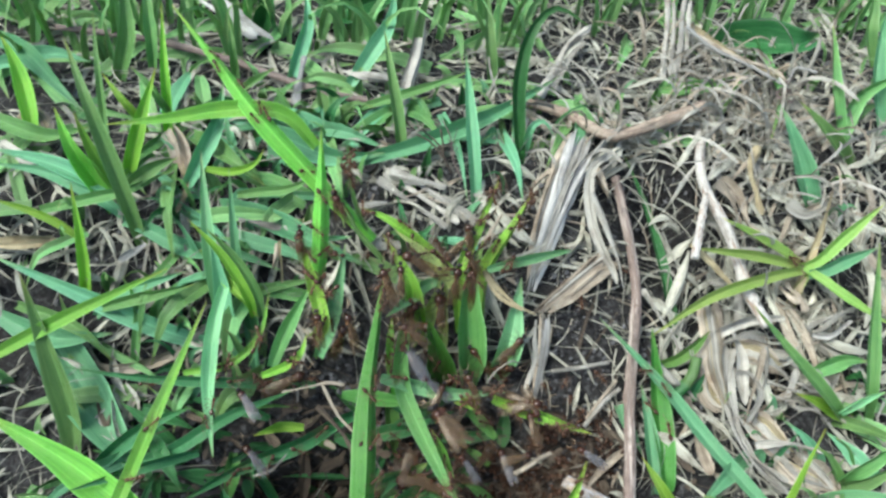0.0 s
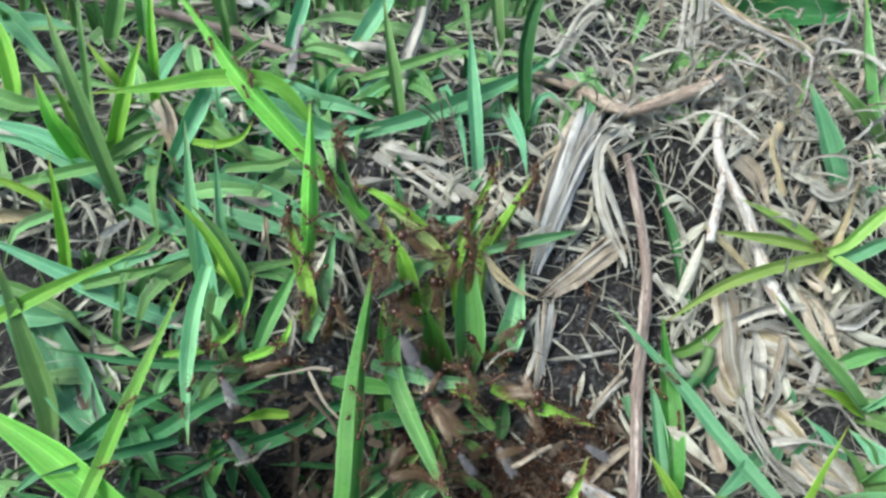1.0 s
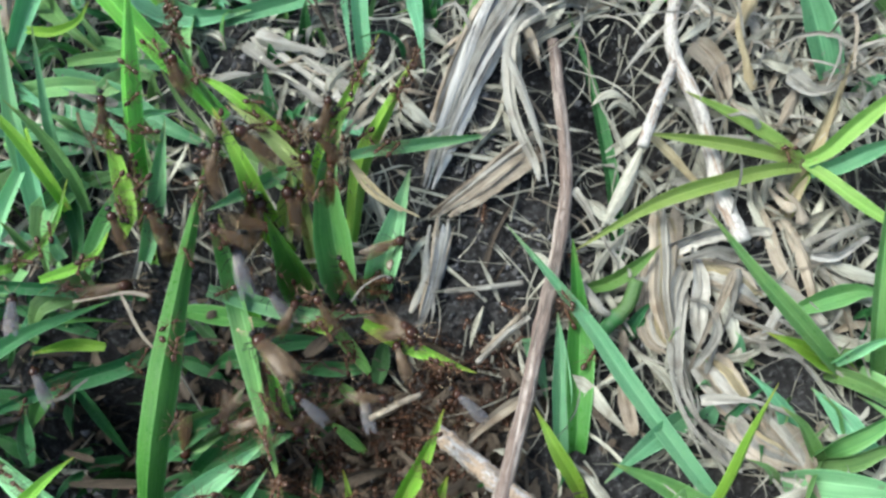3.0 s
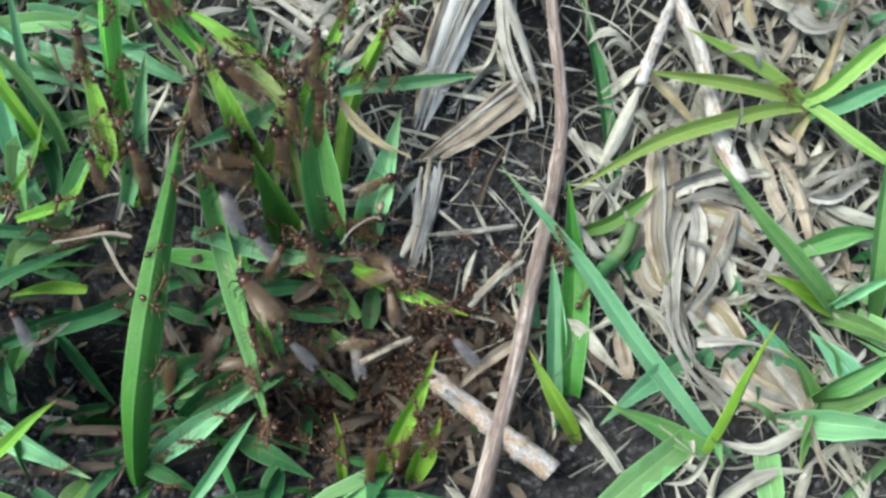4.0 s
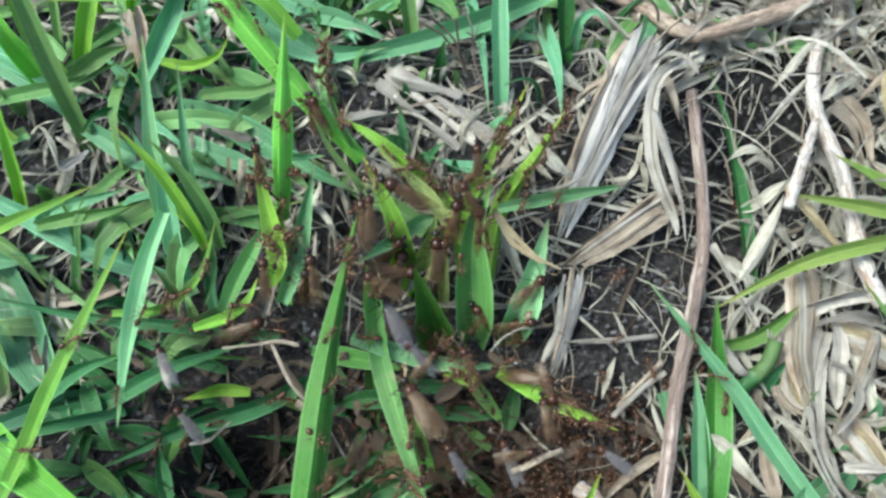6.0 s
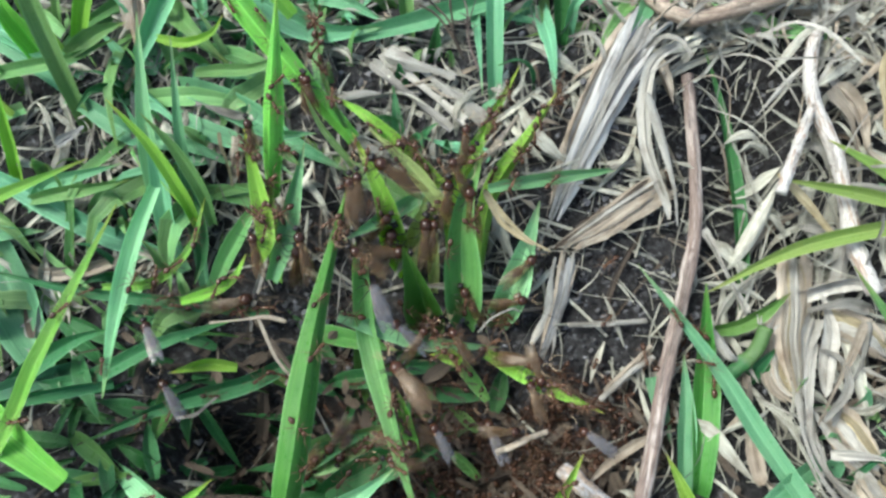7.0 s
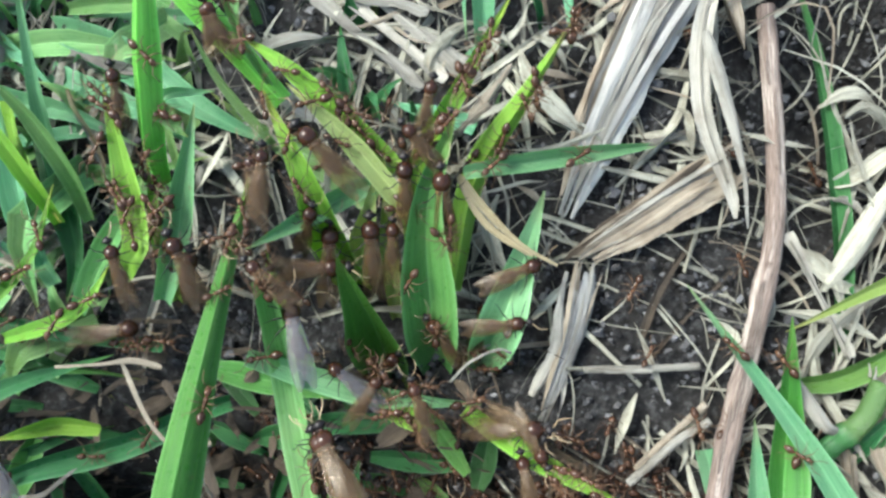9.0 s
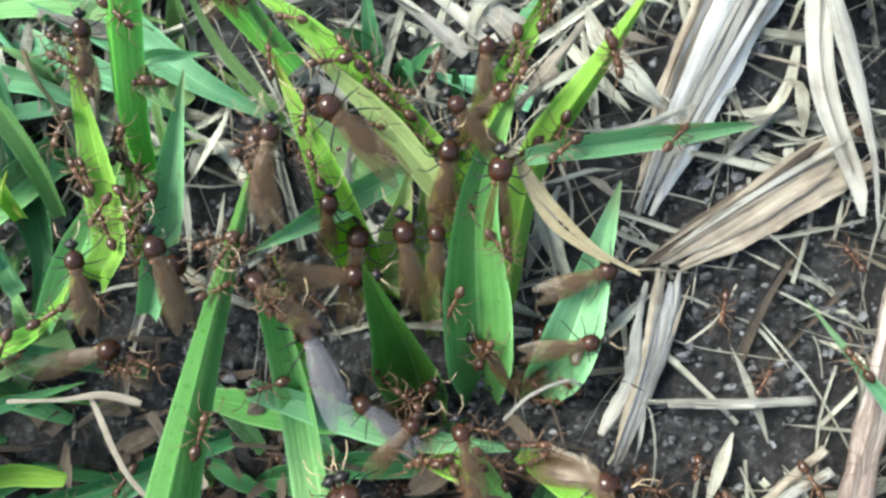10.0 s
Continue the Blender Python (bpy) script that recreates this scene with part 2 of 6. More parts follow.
RED_SHELL = shell_material("amber_brown_shell", (0.038, 0.020, 0.011), (0.14, 0.072, 0.038), 0.2)
DARK_SHELL = shell_material("dark_brown_shell", (0.022, 0.0115, 0.007), (0.075, 0.037, 0.021), 0.2)
BACK_SHELL = shell_material("polished_red_brown_shell", (0.012, 0.0055, 0.0035), (0.052, 0.021, 0.0115), 0.1)
BLACK_SHELL = shell_material("black_shell", (0.004, 0.0035, 0.004), (0.014, 0.012, 0.012), 0.35)
LEG_SHELL = shell_material("amber_leg_shell", (0.065, 0.039, 0.022), (0.165, 0.1, 0.058), 0.4)
COLLAR_SHELL = shell_material("amber_collar_shell", (0.16, 0.085, 0.045), (0.34, 0.20, 0.12), 0.25)
FEELER = shell_material("cream_feeler_shell", (0.30, 0.22, 0.13), (0.50, 0.40, 0.26), 0.4)


def wing_material(name, tint, cover, gloss):
    """Thin smoky membrane with a few long veins that fork towards its end."""
    m, n, l, bsdf = material(name, gloss)
    uv = n.new("ShaderNodeTexCoord").outputs["UV"]
    sep = n.new("ShaderNodeSeparateXYZ")
    l.new(uv, sep.inputs[0])
    sway = noise_tex(n, l, mapped(n, l, uv, (2.2, 1.3, 1)), 1.0, 2)
    run = n.new("ShaderNodeMath")
    run.operation = "MULTIPLY_ADD"
    run.inputs[1].default_value = 0.5
    l.new(sway, run.inputs[0])
    l.new(sep.outputs["Y"], run.inputs[2])
    fold = n.new("ShaderNodeMath")
    fold.operation = "PINGPONG"
    fold.inputs[1].default_value = 0.115
    l.new(run.outputs[0], fold.inputs[0])
    vein = ramp(n, l, fold.outputs[0], [(0.0, (1, 1, 1)), (0.03, (0, 0, 0))])
    # lengthwise streaks of sheen, painted into the tint and the bump
    sheen_streaks = noise_tex(n, l, mapped(n, l, uv, (1.3, 13, 1)), 1.0, 4)
    col = mixed(n, l, vein, ramp(n, l, sheen_streaks, [(0.35, tuple(0.4 * c for c in tint)), (0.65, tuple(1.25 * c for c in tint))]), tuple(0.3 * c for c in tint))
    l.new(col, bsdf.inputs["Base Color"])
    bsdf.inputs["Specular IOR Level"].default_value = 0.8
    bumped(n, l, bsdf, mixed(n, l, 0.3, vein, sheen_streaks), 0.35, 0.0001)
    tr = n.new("ShaderNodeBsdfTransparent")
    tr.inputs["Color"].default_value = (0.93, 0.89, 0.83, 1)
    mx = n.new("ShaderNodeMixShader")
    l.new(ramp(n, l, vein, [(0.0, (cover,) * 3), (1.0, (min(1, 3.0 * cover),) * 3)]), mx.inputs[0])
    l.new(tr.outputs[0], mx.inputs[1])
    l.new(bsdf.outputs[0], mx.inputs[2])
    l.new(mx.outputs[0], n["Material Output"].inputs["Surface"])
    return m


WING = wing_material("brown_wing", (0.17, 0.118, 0.066), 0.13, 0.24)
GREY_WING = wing_material("grey_wing", (0.28, 0.30, 0.35), 0.15, 0.18)

# ---- builders ----
def part(name, bm, mat, parent=None, label=""):
    """Links a bmesh as one mesh object under a thing or a part."""
    me = bpy.data.meshes.new(name)
    bm.to_mesh(me)
    bm.free()
    me.materials.append(mat)
    for p in me.polygons:
        p.use_smooth = True
    ob = new(name, me)
    ob.parent = parent
    return tagged(ob, label) if label else ob


def spline(points, count):
    """Even points on a smooth curve through the given ones."""
    p = [Vector(q) for q in points]
    p = [2 * p[0] - p[1], *p, 2 * p[-1] - p[-2]]
    fine = []
    for a, b, c, d in zip(p, p[1:], p[2:], p[3:]):
        for k in range(12):
            t = k / 12
            fine.append(0.5 * (2 * b + (c - a) * t + (2 * a - 5 * b + 4 * c - d) * t * t + (3 * b - a - 3 * c + d) * t**3))
    fine.append(p[-2])
    run = [0.0]
    for a, b in zip(fine, fine[1:]):
        run.append(run[-1] + (b - a).length)
    made, k = [], 0
    for i in range(count):
        s = run[-1] * i / (count - 1)
        while k < len(run) - 2 and run[k + 1] < s:
            k += 1
        f = (s - run[k]) / max(1e-9, run[k + 1] - run[k])
        made.append(fine[k].lerp(fine[k + 1], min(1.0, f)))
    return made


FACING = Vector((0.05, -0.62, 0.78)).normalized()


def strip_frames(curve, lean=0.0, twist=0.0):
    """Tangent, side and normal along a curve, the broad side turned to the open light in front."""
    frames, n = [], len(curve)
    for i in range(n):
        t = (curve[min(n - 1, i + 1)] - curve[max(0, i - 1)]).normalized()
        side = t.cross(FACING)
        if side.length < 0.15:
            side = t.cross(Vector((1, 0, 0.2)))
        side.normalize()
        a = lean + twist * i / (n - 1)
        side = Matrix.Rotation(a, 3, t) @ side
        frames.append((t, side, side.cross(t).normalized()))
    return frames


def ribbon(bm, curve, frames, widths, fold, thick, across=5, ripple=0.0, rng=random, arch=False):
    """A leaf of real thickness: an upper and a lower skin, folded along its middle."""
    uv = bm.loops.layers.uv.verify()
    rings = []
    for c, (t, s, nrm), w in zip(curve, frames, widths):
        ring = []
        for j in range(across):
            v = 2 * j / (across - 1) - 1
            lift = fold * w * ((v * v if arch else abs(v) ** 1.35) - 0.5) + ripple * w * rng.uniform(-1, 1)
            ring.append((bm.verts.new((c + s * v * w / 2 + nrm * lift) * MM), j / (across - 1)))
        for j in range(across - 2, 0, -1):
            v = 2 * j / (across - 1) - 1
            lift = fold * w * ((v * v if arch else abs(v) ** 1.35) - 0.5) - thick
            ring.append((bm.verts.new((c + s * v * w / 2 + nrm * lift) * MM), j / (across - 1)))
        rings.append(ring)
    size, n = len(rings[0]), len(rings)
    for i in range(n - 1):
        for j in range(size):
            k = (j + 1) % size
            f = bm.faces.new((rings[i][j][0], rings[i][k][0], rings[i + 1][k][0], rings[i + 1][j][0]))
            for lp, (u, v) in zip(f.loops, ((i, rings[i][j][1]), (i, rings[i][k][1]), (i + 1, rings[i][k][1]), (i + 1, rings[i][j][1]))):
                lp[uv].uv = (u / (n - 1), v)
        for j in (0, across - 1) if arch else (0, across // 2, across - 1):
            e = bm.edges.get((rings[i][j][0], rings[i + 1][j][0]))
            e.smooth = False


BLADES = {}
DOWNY = ("B1", "A12", "A5", "J1", "A3", "A2", "A7", "N4", "R6", "R2")  # leaves with hairs along their edges
KEELED = ("B1", "A5", "C1", "AH", "R8")  # leaves whose keel is turned outwards
_rng = random.Random(11)


def grass_plant(label, x, y):
    plant = new("grass_plant")
    plant.location = (x * MM, y * MM, ground_z(x, y) * MM)
    return tagged(plant, label, "grass plant", "grass plants round the nest")


def blade(plant, key, width, tone, *points):
    """One leaf from its root to its tip, given in millimetres."""
    count = 18
    root = Vector(points[0])
    pts = [Vector(p) for p in points]
    floor_gap = root.z - ground_z(root.x, root.y)
    if floor_gap < 2.5:
        pts.insert(0, root - (pts[1] - root).normalized() * (floor_gap + 1.5) - Vector((0, 0, 1.0)))
    curve = spline(pts, count)
    frames = strip_frames(curve, _rng.uniform(-0.15, 0.15), _rng.uniform(-0.25, 0.25))
    widths = []
    for i in range(count):
        u = i / (count - 1)
        body = 0.62 + 0.38 * min(1.0, u / 0.25)
        taper = min(1.0, ((1 - u) / 0.54)) ** 0.82
        widths.append(width * body * max(0.03, taper) * (1 + 0.05 * math.sin(9 * u + width)))
    bm = bmesh.new()
    ribbon(bm, curve, frames, widths, _rng.uniform(0.32, 0.5) * (-1.35 if key in KEELED else 1), 0.14, 7, 0.006, _rng)
    base = plant.location
    bmesh.ops.translate(bm, verts=bm.verts, vec=-base)
    ob = part("blade", bm, LEAF[tone], plant)
    BLADES[key] = (curve, frames, widths)
    if key in DOWNY:
        down = bmesh.new()
        for _ in range(130):
            f = _rng.uniform(1, count - 2)
            i, g, edge = int(f), f - int(f), _rng.choice((-1, 1))
            t, side, nrm = frames[i]
            w = widths[i] + (widths[i + 1] - widths[i]) * g
            lift = (0.2 if key not in KEELED else -0.2) * w
            foot = curve[i].lerp(curve[i + 1], g) + side * edge * w * 0.49 + nrm * lift - base / MM
            tip = foot + (side * edge + t * _rng.uniform(0, 0.9) + nrm * _rng.uniform(-0.5, 0.5)) * _rng.uniform(0.15, 0.38)
            tube(down, [foot, foot.lerp(tip, 0.6) + t * 0.02, tip], [0.016, 0.012, 0.004], 3)
        part("down", down, STRAW["grey"], ob, "fine pale hairs along the leaf edge")
    return ob


def torn(n, rng, waste=0.045):
    """Widths of a dead strip: even, with nicks, torn off at both ends."""
    a, b = rng.uniform(0.3, 0.9), rng.uniform(0.1, 0.7)
    return [(a if k == 0 else b if k == n - 1 else 1.0) * rng.uniform(1 - 2 * waste, 1 + waste) for k in range(n)]


STEM_LOOK = {  # how many strips, spread at the top and at the foot, bend across, tones
    "frayed_straw": (34, 1.2, 0.34, 0.42, ("grey", "grey", "pale", "grey", "grey", "pale", "grey", "grey", "pale")),
    "dead_stalk": (15, 0.95, 0.6, 0.4, ("tan", "brown", "tan", "tan", "tan", "pale")),
    "dry_sheath": (11, 1.0, 0.72, 0.32, ("tan", "tan", "pale", "tan", "straw", "pale")),
    "torn_straw": (14, 1.05, 0.4, 0.55, ("grey", "tan", "pale", "grey", "pale")),
}


def split_stem(ob, local, frames, width, name):
    """A dead stem that has split into long papery strips, spread at one end and drawn together at the other."""
    strips, fan, foot, bend, tones = STEM_LOOK[name]
    count = len(local)
    for k in range(strips):
        broad = k < 6
        v = (-0.75, 0.7, 0.0, 0.35, -0.4, 0.1)[k] if broad else _rng.uniform(-1, 1)
        lo = _rng.choice((0, 1, 2)) if broad else _rng.choice((0, 0, 0, 1, 2, 3, 5, 8))
        hi = count - (_rng.randrange(0, 3) if broad else _rng.choice((0, 0, 1, 2, 4, 7)))
        hi = max(hi, lo + 5)
        w = width * (_rng.uniform(0.3, 0.46) if broad else _rng.choice((0.05, 0.08, 0.12, 0.18, 0.24)) * _rng.uniform(0.8, 1.2))
        lift = (-0.08, -0.1, -0.03, -0.05, -0.06, 0.0)[k] * width if broad else _rng.uniform(-0.05, 0.12) * width
        peel = 0.0 if broad else _rng.choice((0, 0, 0.25, 0.6, 1.0))
        stray = 0.0 if broad else _rng.uniform(-0.3, 0.3)
        wave, loose = _rng.uniform(0, 6.283), 0.15 if broad else 1.0
        roll = _rng.uniform(-0.35, 0.35) * loose
        sub, turned, wide = [], [], []
        for i in range(lo, hi):
            u = i / (count - 1)
            spread = fan + (foot - fan) * u
            top = max(0.0, 1 - u / 0.4) ** 2
            t, sd, nm = frames[i]
            c = local[i] + sd * width * (0.46 * v * spread + (stray * top + 0.02 * math.sin(7 * u + wave)))
            c = c + nm * (lift * spread - bend * 0.35 * width * spread * v * v + peel * top * 0.25 * width + 0.03 * loose * width * math.sin(5 * u + 2 * wave))
            q = Matrix.Rotation(roll - 0.75 * bend * v + 0.35 * loose * math.sin(wave + 4 * u), 3, t)
            sub.append(c)
            turned.append((t, q @ sd, q @ nm))
            wide.append(w * (0.75 + 0.25 * spread) * min(1.0, 0.25 + 0.3 * (i - lo), 0.12 + 0.22 * (hi - 1 - i)) * _rng.uniform(0.86, 1.1))
        bm = bmesh.new()
        ribbon(bm, sub, turned, wide, _rng.uniform(-0.5, 0.25), 0.06, 5, 0.02, _rng, True)
        # frayed stem: tan strips paint the shading of its one side
        shade = "tan" if name == "frayed_straw" and v > 0.55 else tones[k % len(tones)]
        part("fibre", bm, STRAW[shade], ob)


def straw(name, label, width, tone, *points):
    """Dead grass: a thin stalk, a gutter-shaped strip, or, where it is broad, a stem with split fibres."""
    count = 18
    curve = spline(points, count)
    frames = strip_frames(curve, _rng.uniform(-0.3, 0.3), _rng.uniform(-0.5, 0.5))
    origin = Vector(points[0])
    ob = new(name)
    ob.location = origin * MM
    local = [c - origin for c in curve]
    if name in ("thin_stick", "plant_hair"):
        bm = bmesh.new()
        tube(bm, local, [width * 0.42 * _rng.uniform(0.9, 1.1) for _ in local], 7, 0.06, _rng, 3.0)
        part("stalk", bm, STRAW[tone], ob)
        bm = bmesh.new()
        ribbon(bm, [c + f[2] * width * 0.43 for c, f in zip(local[3:11], frames[3:11])], frames[3:11], [width * 0.7 * q for q in torn(8, _rng)], -0.5, 0.05, 5, 0.03, _rng, True)
        part("strip", bm, STRAW[tone], ob)
        return tagged(ob, label, "dead stalk", "dead grass litter")
    if name in ("frayed_straw", "dead_stalk", "torn_straw") or (name == "dry_sheath" and width > 2.9):
        split_stem(ob, local, frames, width, name)
        return tagged(ob, label, "dead leaf" if name == "dry_sheath" else "dead stem", "dead grass litter")
    pieces = 1 if width < 2.4 else 2 if name != "bark_chip" else 3
    for k in range(pieces):
        v = (k - (pieces - 1) / 2) * 0.5
        w = width * (1.0 if pieces == 1 else _rng.uniform(0.5, 0.8))
        lo, hi = (0, count) if k == 0 else (_rng.randrange(0, 5), count - _rng.randrange(0, 6))
        wave = _rng.uniform(0, 6)
        turned = []
        for i in range(lo, hi):
            t, sd, nm = frames[i]
            q = Matrix.Rotation(0.5 * math.sin(wave + 4 * i / count), 3, t)
            turned.append((t, q @ sd, q @ nm))
        sub = [local[i] + frames[i][1] * v * width + frames[i][2] * 0.1 * width * math.sin(5 * i / count + wave) for i in range(lo, hi)]
        bm = bmesh.new()
        ribbon(bm, sub, turned, [w * q * (0.8 + 0.3 * math.sin(wave + 5 * n / count)) for n, q in enumerate(torn(hi - lo, _rng, 0.16 if name == "straw_shred" else 0.045))],
               _rng.choice((-1, 1)) * _rng.uniform(0.2, 0.5), 0.05, 7, 0.022, _rng, _rng.random() < 0.4)
        part("strip", bm, STRAW[tone], ob)
        if k == 0 and width > 0.7:
            bm = bmesh.new()
            tube(bm, [c + f[2] * 0.06 for c, f in zip(sub[1:-2], turned[1:-2])], [0.05 + 0.035 * width * (1 - n / len(sub)) for n in range(len(sub) - 3)], 5)
            part("midrib", bm, STRAW[tone], ob)
    return tagged(ob, label, "dead leaf", "dead grass litter")


def tube(bm, curve, radii, sides, rough=0.0, rng=random, v_scale=1.0):
    uv = bm.loops.layers.uv.verify()
    rings, n = [], len(curve)
    side = Vector((1, 0, 0))
    for i in range(n):
        t = (curve[min(n - 1, i + 1)] - curve[max(0, i - 1)]).normalized()
        side = (side - t * side.dot(t)).normalized()
        up = t.cross(side)
        rings.append([bm.verts.new((curve[i] + (side * math.cos(a) + up * math.sin(a)) * radii[i] * (1 + rng.uniform(-rough, rough))) * MM)
                      for a in (2 * math.pi * k / sides for k in range(sides))])
    for i in range(n - 1):
        for k in range(sides):
            q = (k + 1) % sides
            f = bm.faces.new((rings[i][k], rings[i][q], rings[i + 1][q], rings[i + 1][k]))
            for lp, (a, b) in zip(f.loops, ((i, k), (i, k + 1), (i + 1, k + 1), (i + 1, k))):
                lp[uv].uv = (a / (n - 1) * v_scale, b / sides)
    bm.faces.new(rings[0][::-1])
    bm.faces.new(rings[-1])


def twig(label, width, tone, *points):
    """A crooked twig with knots and broken ends."""
    count = 46
    curve = spline(points, count)
    curve = [c + Vector((_rng.uniform(-1, 1), _rng.uniform(-1, 1), _rng.uniform(-1, 1))) * 0.022 * width for c in curve]
    knots = [_rng.uniform(0.1, 0.9) for _ in range(3)]
    radii = []
    for i in range(count):
        u = i / (count - 1)
        bulge = sum(0.22 * math.exp(-(((u - k) / 0.018) ** 2)) for k in knots)
        radii.append(width / 2 * (0.84 + 0.2 * u + bulge))
    origin = Vector(points[0])
    ob = new("twig")
    ob.location = origin * MM
    bm = bmesh.new()
    tube(bm, [c - origin for c in curve], radii, 14, 0.05, _rng, 4.0)
    part("stem", bm, BARK[tone], ob)
    # flakes of bark that lift off the stem
    for _ in range(7):
        i = _rng.randrange(3, count - 9)
        long = _rng.randrange(3, 7)
        a = _rng.uniform(-1.2, 1.2)
        run = curve[i:i + long]
        t = (run[-1] - run[0]).normalized()
        out = Matrix.Rotation(a, 3, t) @ (FACING - t * FACING.dot(t)).normalized()
        side = t.cross(out)
        bm = bmesh.new()
        ribbon(bm, [c - origin + out * (radii[i + k] * 0.97 + 0.18 * k / long) for k, c in enumerate(run)], [(t, side, out)] * long,
               [width * 0.3 * _rng.uniform(0.6, 1.1) * min(1, 0.4 + k, 0.4 + long - 1 - k) for k in range(long)], -0.25, 0.06, 5, 0.04, _rng)
        part("bark_flake", bm, BARK[tone], ob)
    return tagged(ob, label, "twig", "twigs on the ground")


def green_stem(plant, width, tone, *points):
    """A thick jointed living stem with a collar at its node."""
    curve = spline(points, 20)
    bm = bmesh.new()
    tube(bm, [c - plant.location / MM for c in curve], [width / 2 * (1.18 if k in (8, 9) else 1.0) * _rng.uniform(0.97, 1.03) for k in range(20)], 12, 0.02, _rng, 2.0)
    part("stem", bm, LEAF[tone], plant, "thick blotched green stem")
    bm = bmesh.new()
    end, way = curve[-1] - plant.location / MM, (curve[-1] - curve[-2]).normalized()
    for k in range(7):
        side = Matrix.Rotation(k * 0.9, 3, way) @ way.orthogonal()
        limb_curve = [end + side * width * 0.4, end + side * width * 0.45 + way * 0.4, end + side * width * 0.6 + way * _rng.uniform(0.6, 1.2)]
        tube(bm, limb_curve, [0.16, 0.12, 0.04], 5)
    part("collar", bm, STRAW["pale"], plant, "pale torn fibres at the stem's end")


def leaf_spot(plant, key, u, v, radius):
    """A dried-out spot with a brown rim on a leaf."""
    curve, frames, widths = BLADES[key]
    i = int(u * (len(curve) - 1))
    t, s, nrm = frames[i]
    at = curve[i] + s * v * widths[i] / 2 + nrm * 0.12 - plant.location / MM
    for name, r0, r1, lift, tone in (("spot", 0.0, 0.75, 0.03, "tan"), ("spot_rim", 0.68, 1.0, 0.05, "bronze")):
        bm = bmesh.new()
        rings = [[bm.verts.new((at + (t * 1.7 * math.cos(a) + s * math.sin(a)) * radius * q * (1 + 0.12 * math.sin(3 * a)) + nrm * h) * MM)
                  for a in (6.2832 * k / 20 for k in range(20))] for q, h in ((max(r0, 0.02), lift), ((r0 + r1) / 2, lift + 0.03), (r1, lift - 0.04))]
        for a, b in zip(rings, rings[1:]):
            for k in range(20):
                bm.faces.new((a[k], b[k], b[(k + 1) % 20], a[(k + 1) % 20]))
        part(name, bm, STRAW[tone], plant, "dried tan spot" if tone == "tan" else "")


# ---- ground: one sheet of soil, fine round the nest, coarse to the horizon ----
def build_ground():
    steps = [0.0]
    while steps[-1] < 140:
        steps.append(steps[-1] + 1.6)
    while steps[-1] < 60000:
        steps.append(steps[-1] * 1.35)
    axis = [-s for s in steps[:0:-1]] + steps
    n = len(axis)
    verts, faces = [], []
    for y in axis:
        for x in axis:
            far = max(abs(x), abs(y))
            rough = 1.0 if far < 150 else 0.0
            p = Vector((x, y, 0))
            z = soil_z(x, y) - 0.6
            z += rough * (1.7 * noise.noise(p * 0.09) + 1.0 * noise.noise(p * 0.28 + Vector((7, 3, 1))) + 0.5 * noise.noise(p * 0.7))
            verts.append((x * MM, y * MM, z * MM))
    for j in range(n - 1):
        for i in range(n - 1):
            a = j * n + i
            faces.append((a, a + 1, a + n + 1, a + n))
    me = bpy.data.meshes.new("ground")
    me.from_pydata(verts, [], faces)
    me.materials.append(SOIL)
    for p in me.polygons:
        p.use_smooth = True
    return tagged(new("ground", me), "dark crumbly garden soil under the lawn", "soil", kind="structure")


build_ground()

# ---- the plants, dead leaves and twigs that can be told apart ----

plant = grass_plant("central tuft of broad green grass blades covered with ants", 6.2, -25.5)
blade(plant, "A1", 4.5, "mid", (6.0, -22.9, 2.7), (5.8, -22.2, 8.6), (5.5, -16.3, 18.2), (7.7, -11.3, 23.9))
blade(plant, "A2", 3.2, "lime", (-1.5, -16.5, 4.0), (-2.4, -17.0, 8.0), (-3.2, -17.0, 14.3), (-4.1, -15.8, 20.5), (-7.8, -9.6, 24.5))
blade(plant, "A3", 2.0, "sea", (1.1, -14.3, 18.3), (-0.7, -13.4, 16.5), (-3.5, -16.1, 17.2), (-8.2, -21.5, 19.4))
blade(plant, "A4", 1.7, "sea", (8.5, -14.1, 20.1), (11.0, -13.2, 19.8), (16.8, -10.4, 17.8), (26.9, -6.0, 14.8))
blade(plant, "A5", 2.4, "lime", (7.6, -19.0, 9.3), (9.1, -11.0, 15.0), (13.4, -7.5, 22.4), (16.7, -4.2, 27.1))
blade(plant, "A6", 2.0, "lime", (4.4, -18.3, 9.4), (4.3, -13.1, 17.7), (8.0, -7.1, 22.8), (12.2, -0.1, 27.1))
blade(plant, "A7", 1.9, "lime", (2.5, -12.1, 18.5), (2.5, -12.3, 18.8), (-5.5, -7.8, 24.6), (-10.9, -3.3, 24.3))
blade(plant, "A16", 1.9, "whey", (4.6, -16.6, 16.2), (2.6, -15.0, 18.6), (-1.2, -12.0, 21.8), (-6.0, -9.0, 24.8))
blade(plant, "A17", 2.3, "whey", (-1.1, -17.8, 8.0), (-0.6, -16.3, 12.0), (0.4, -15.5, 16.0), (1.0, -14.0, 19.0))
blade(plant, "A18", 1.6, "whey", (1.9, -17.7, 8.0), (1.7, -15.8, 13.0), (2.0, -14.7, 17.5), (1.9, -12.8, 20.5))
blade(plant, "A12", 2.6, "green", (-5.9, -24.8, 20.5), (-6.2, -26.3, 11.9), (-5.1, -30.7, 8.3), (-0.6, -44.6, 8.0), (1.8, -51.5, 9.4))
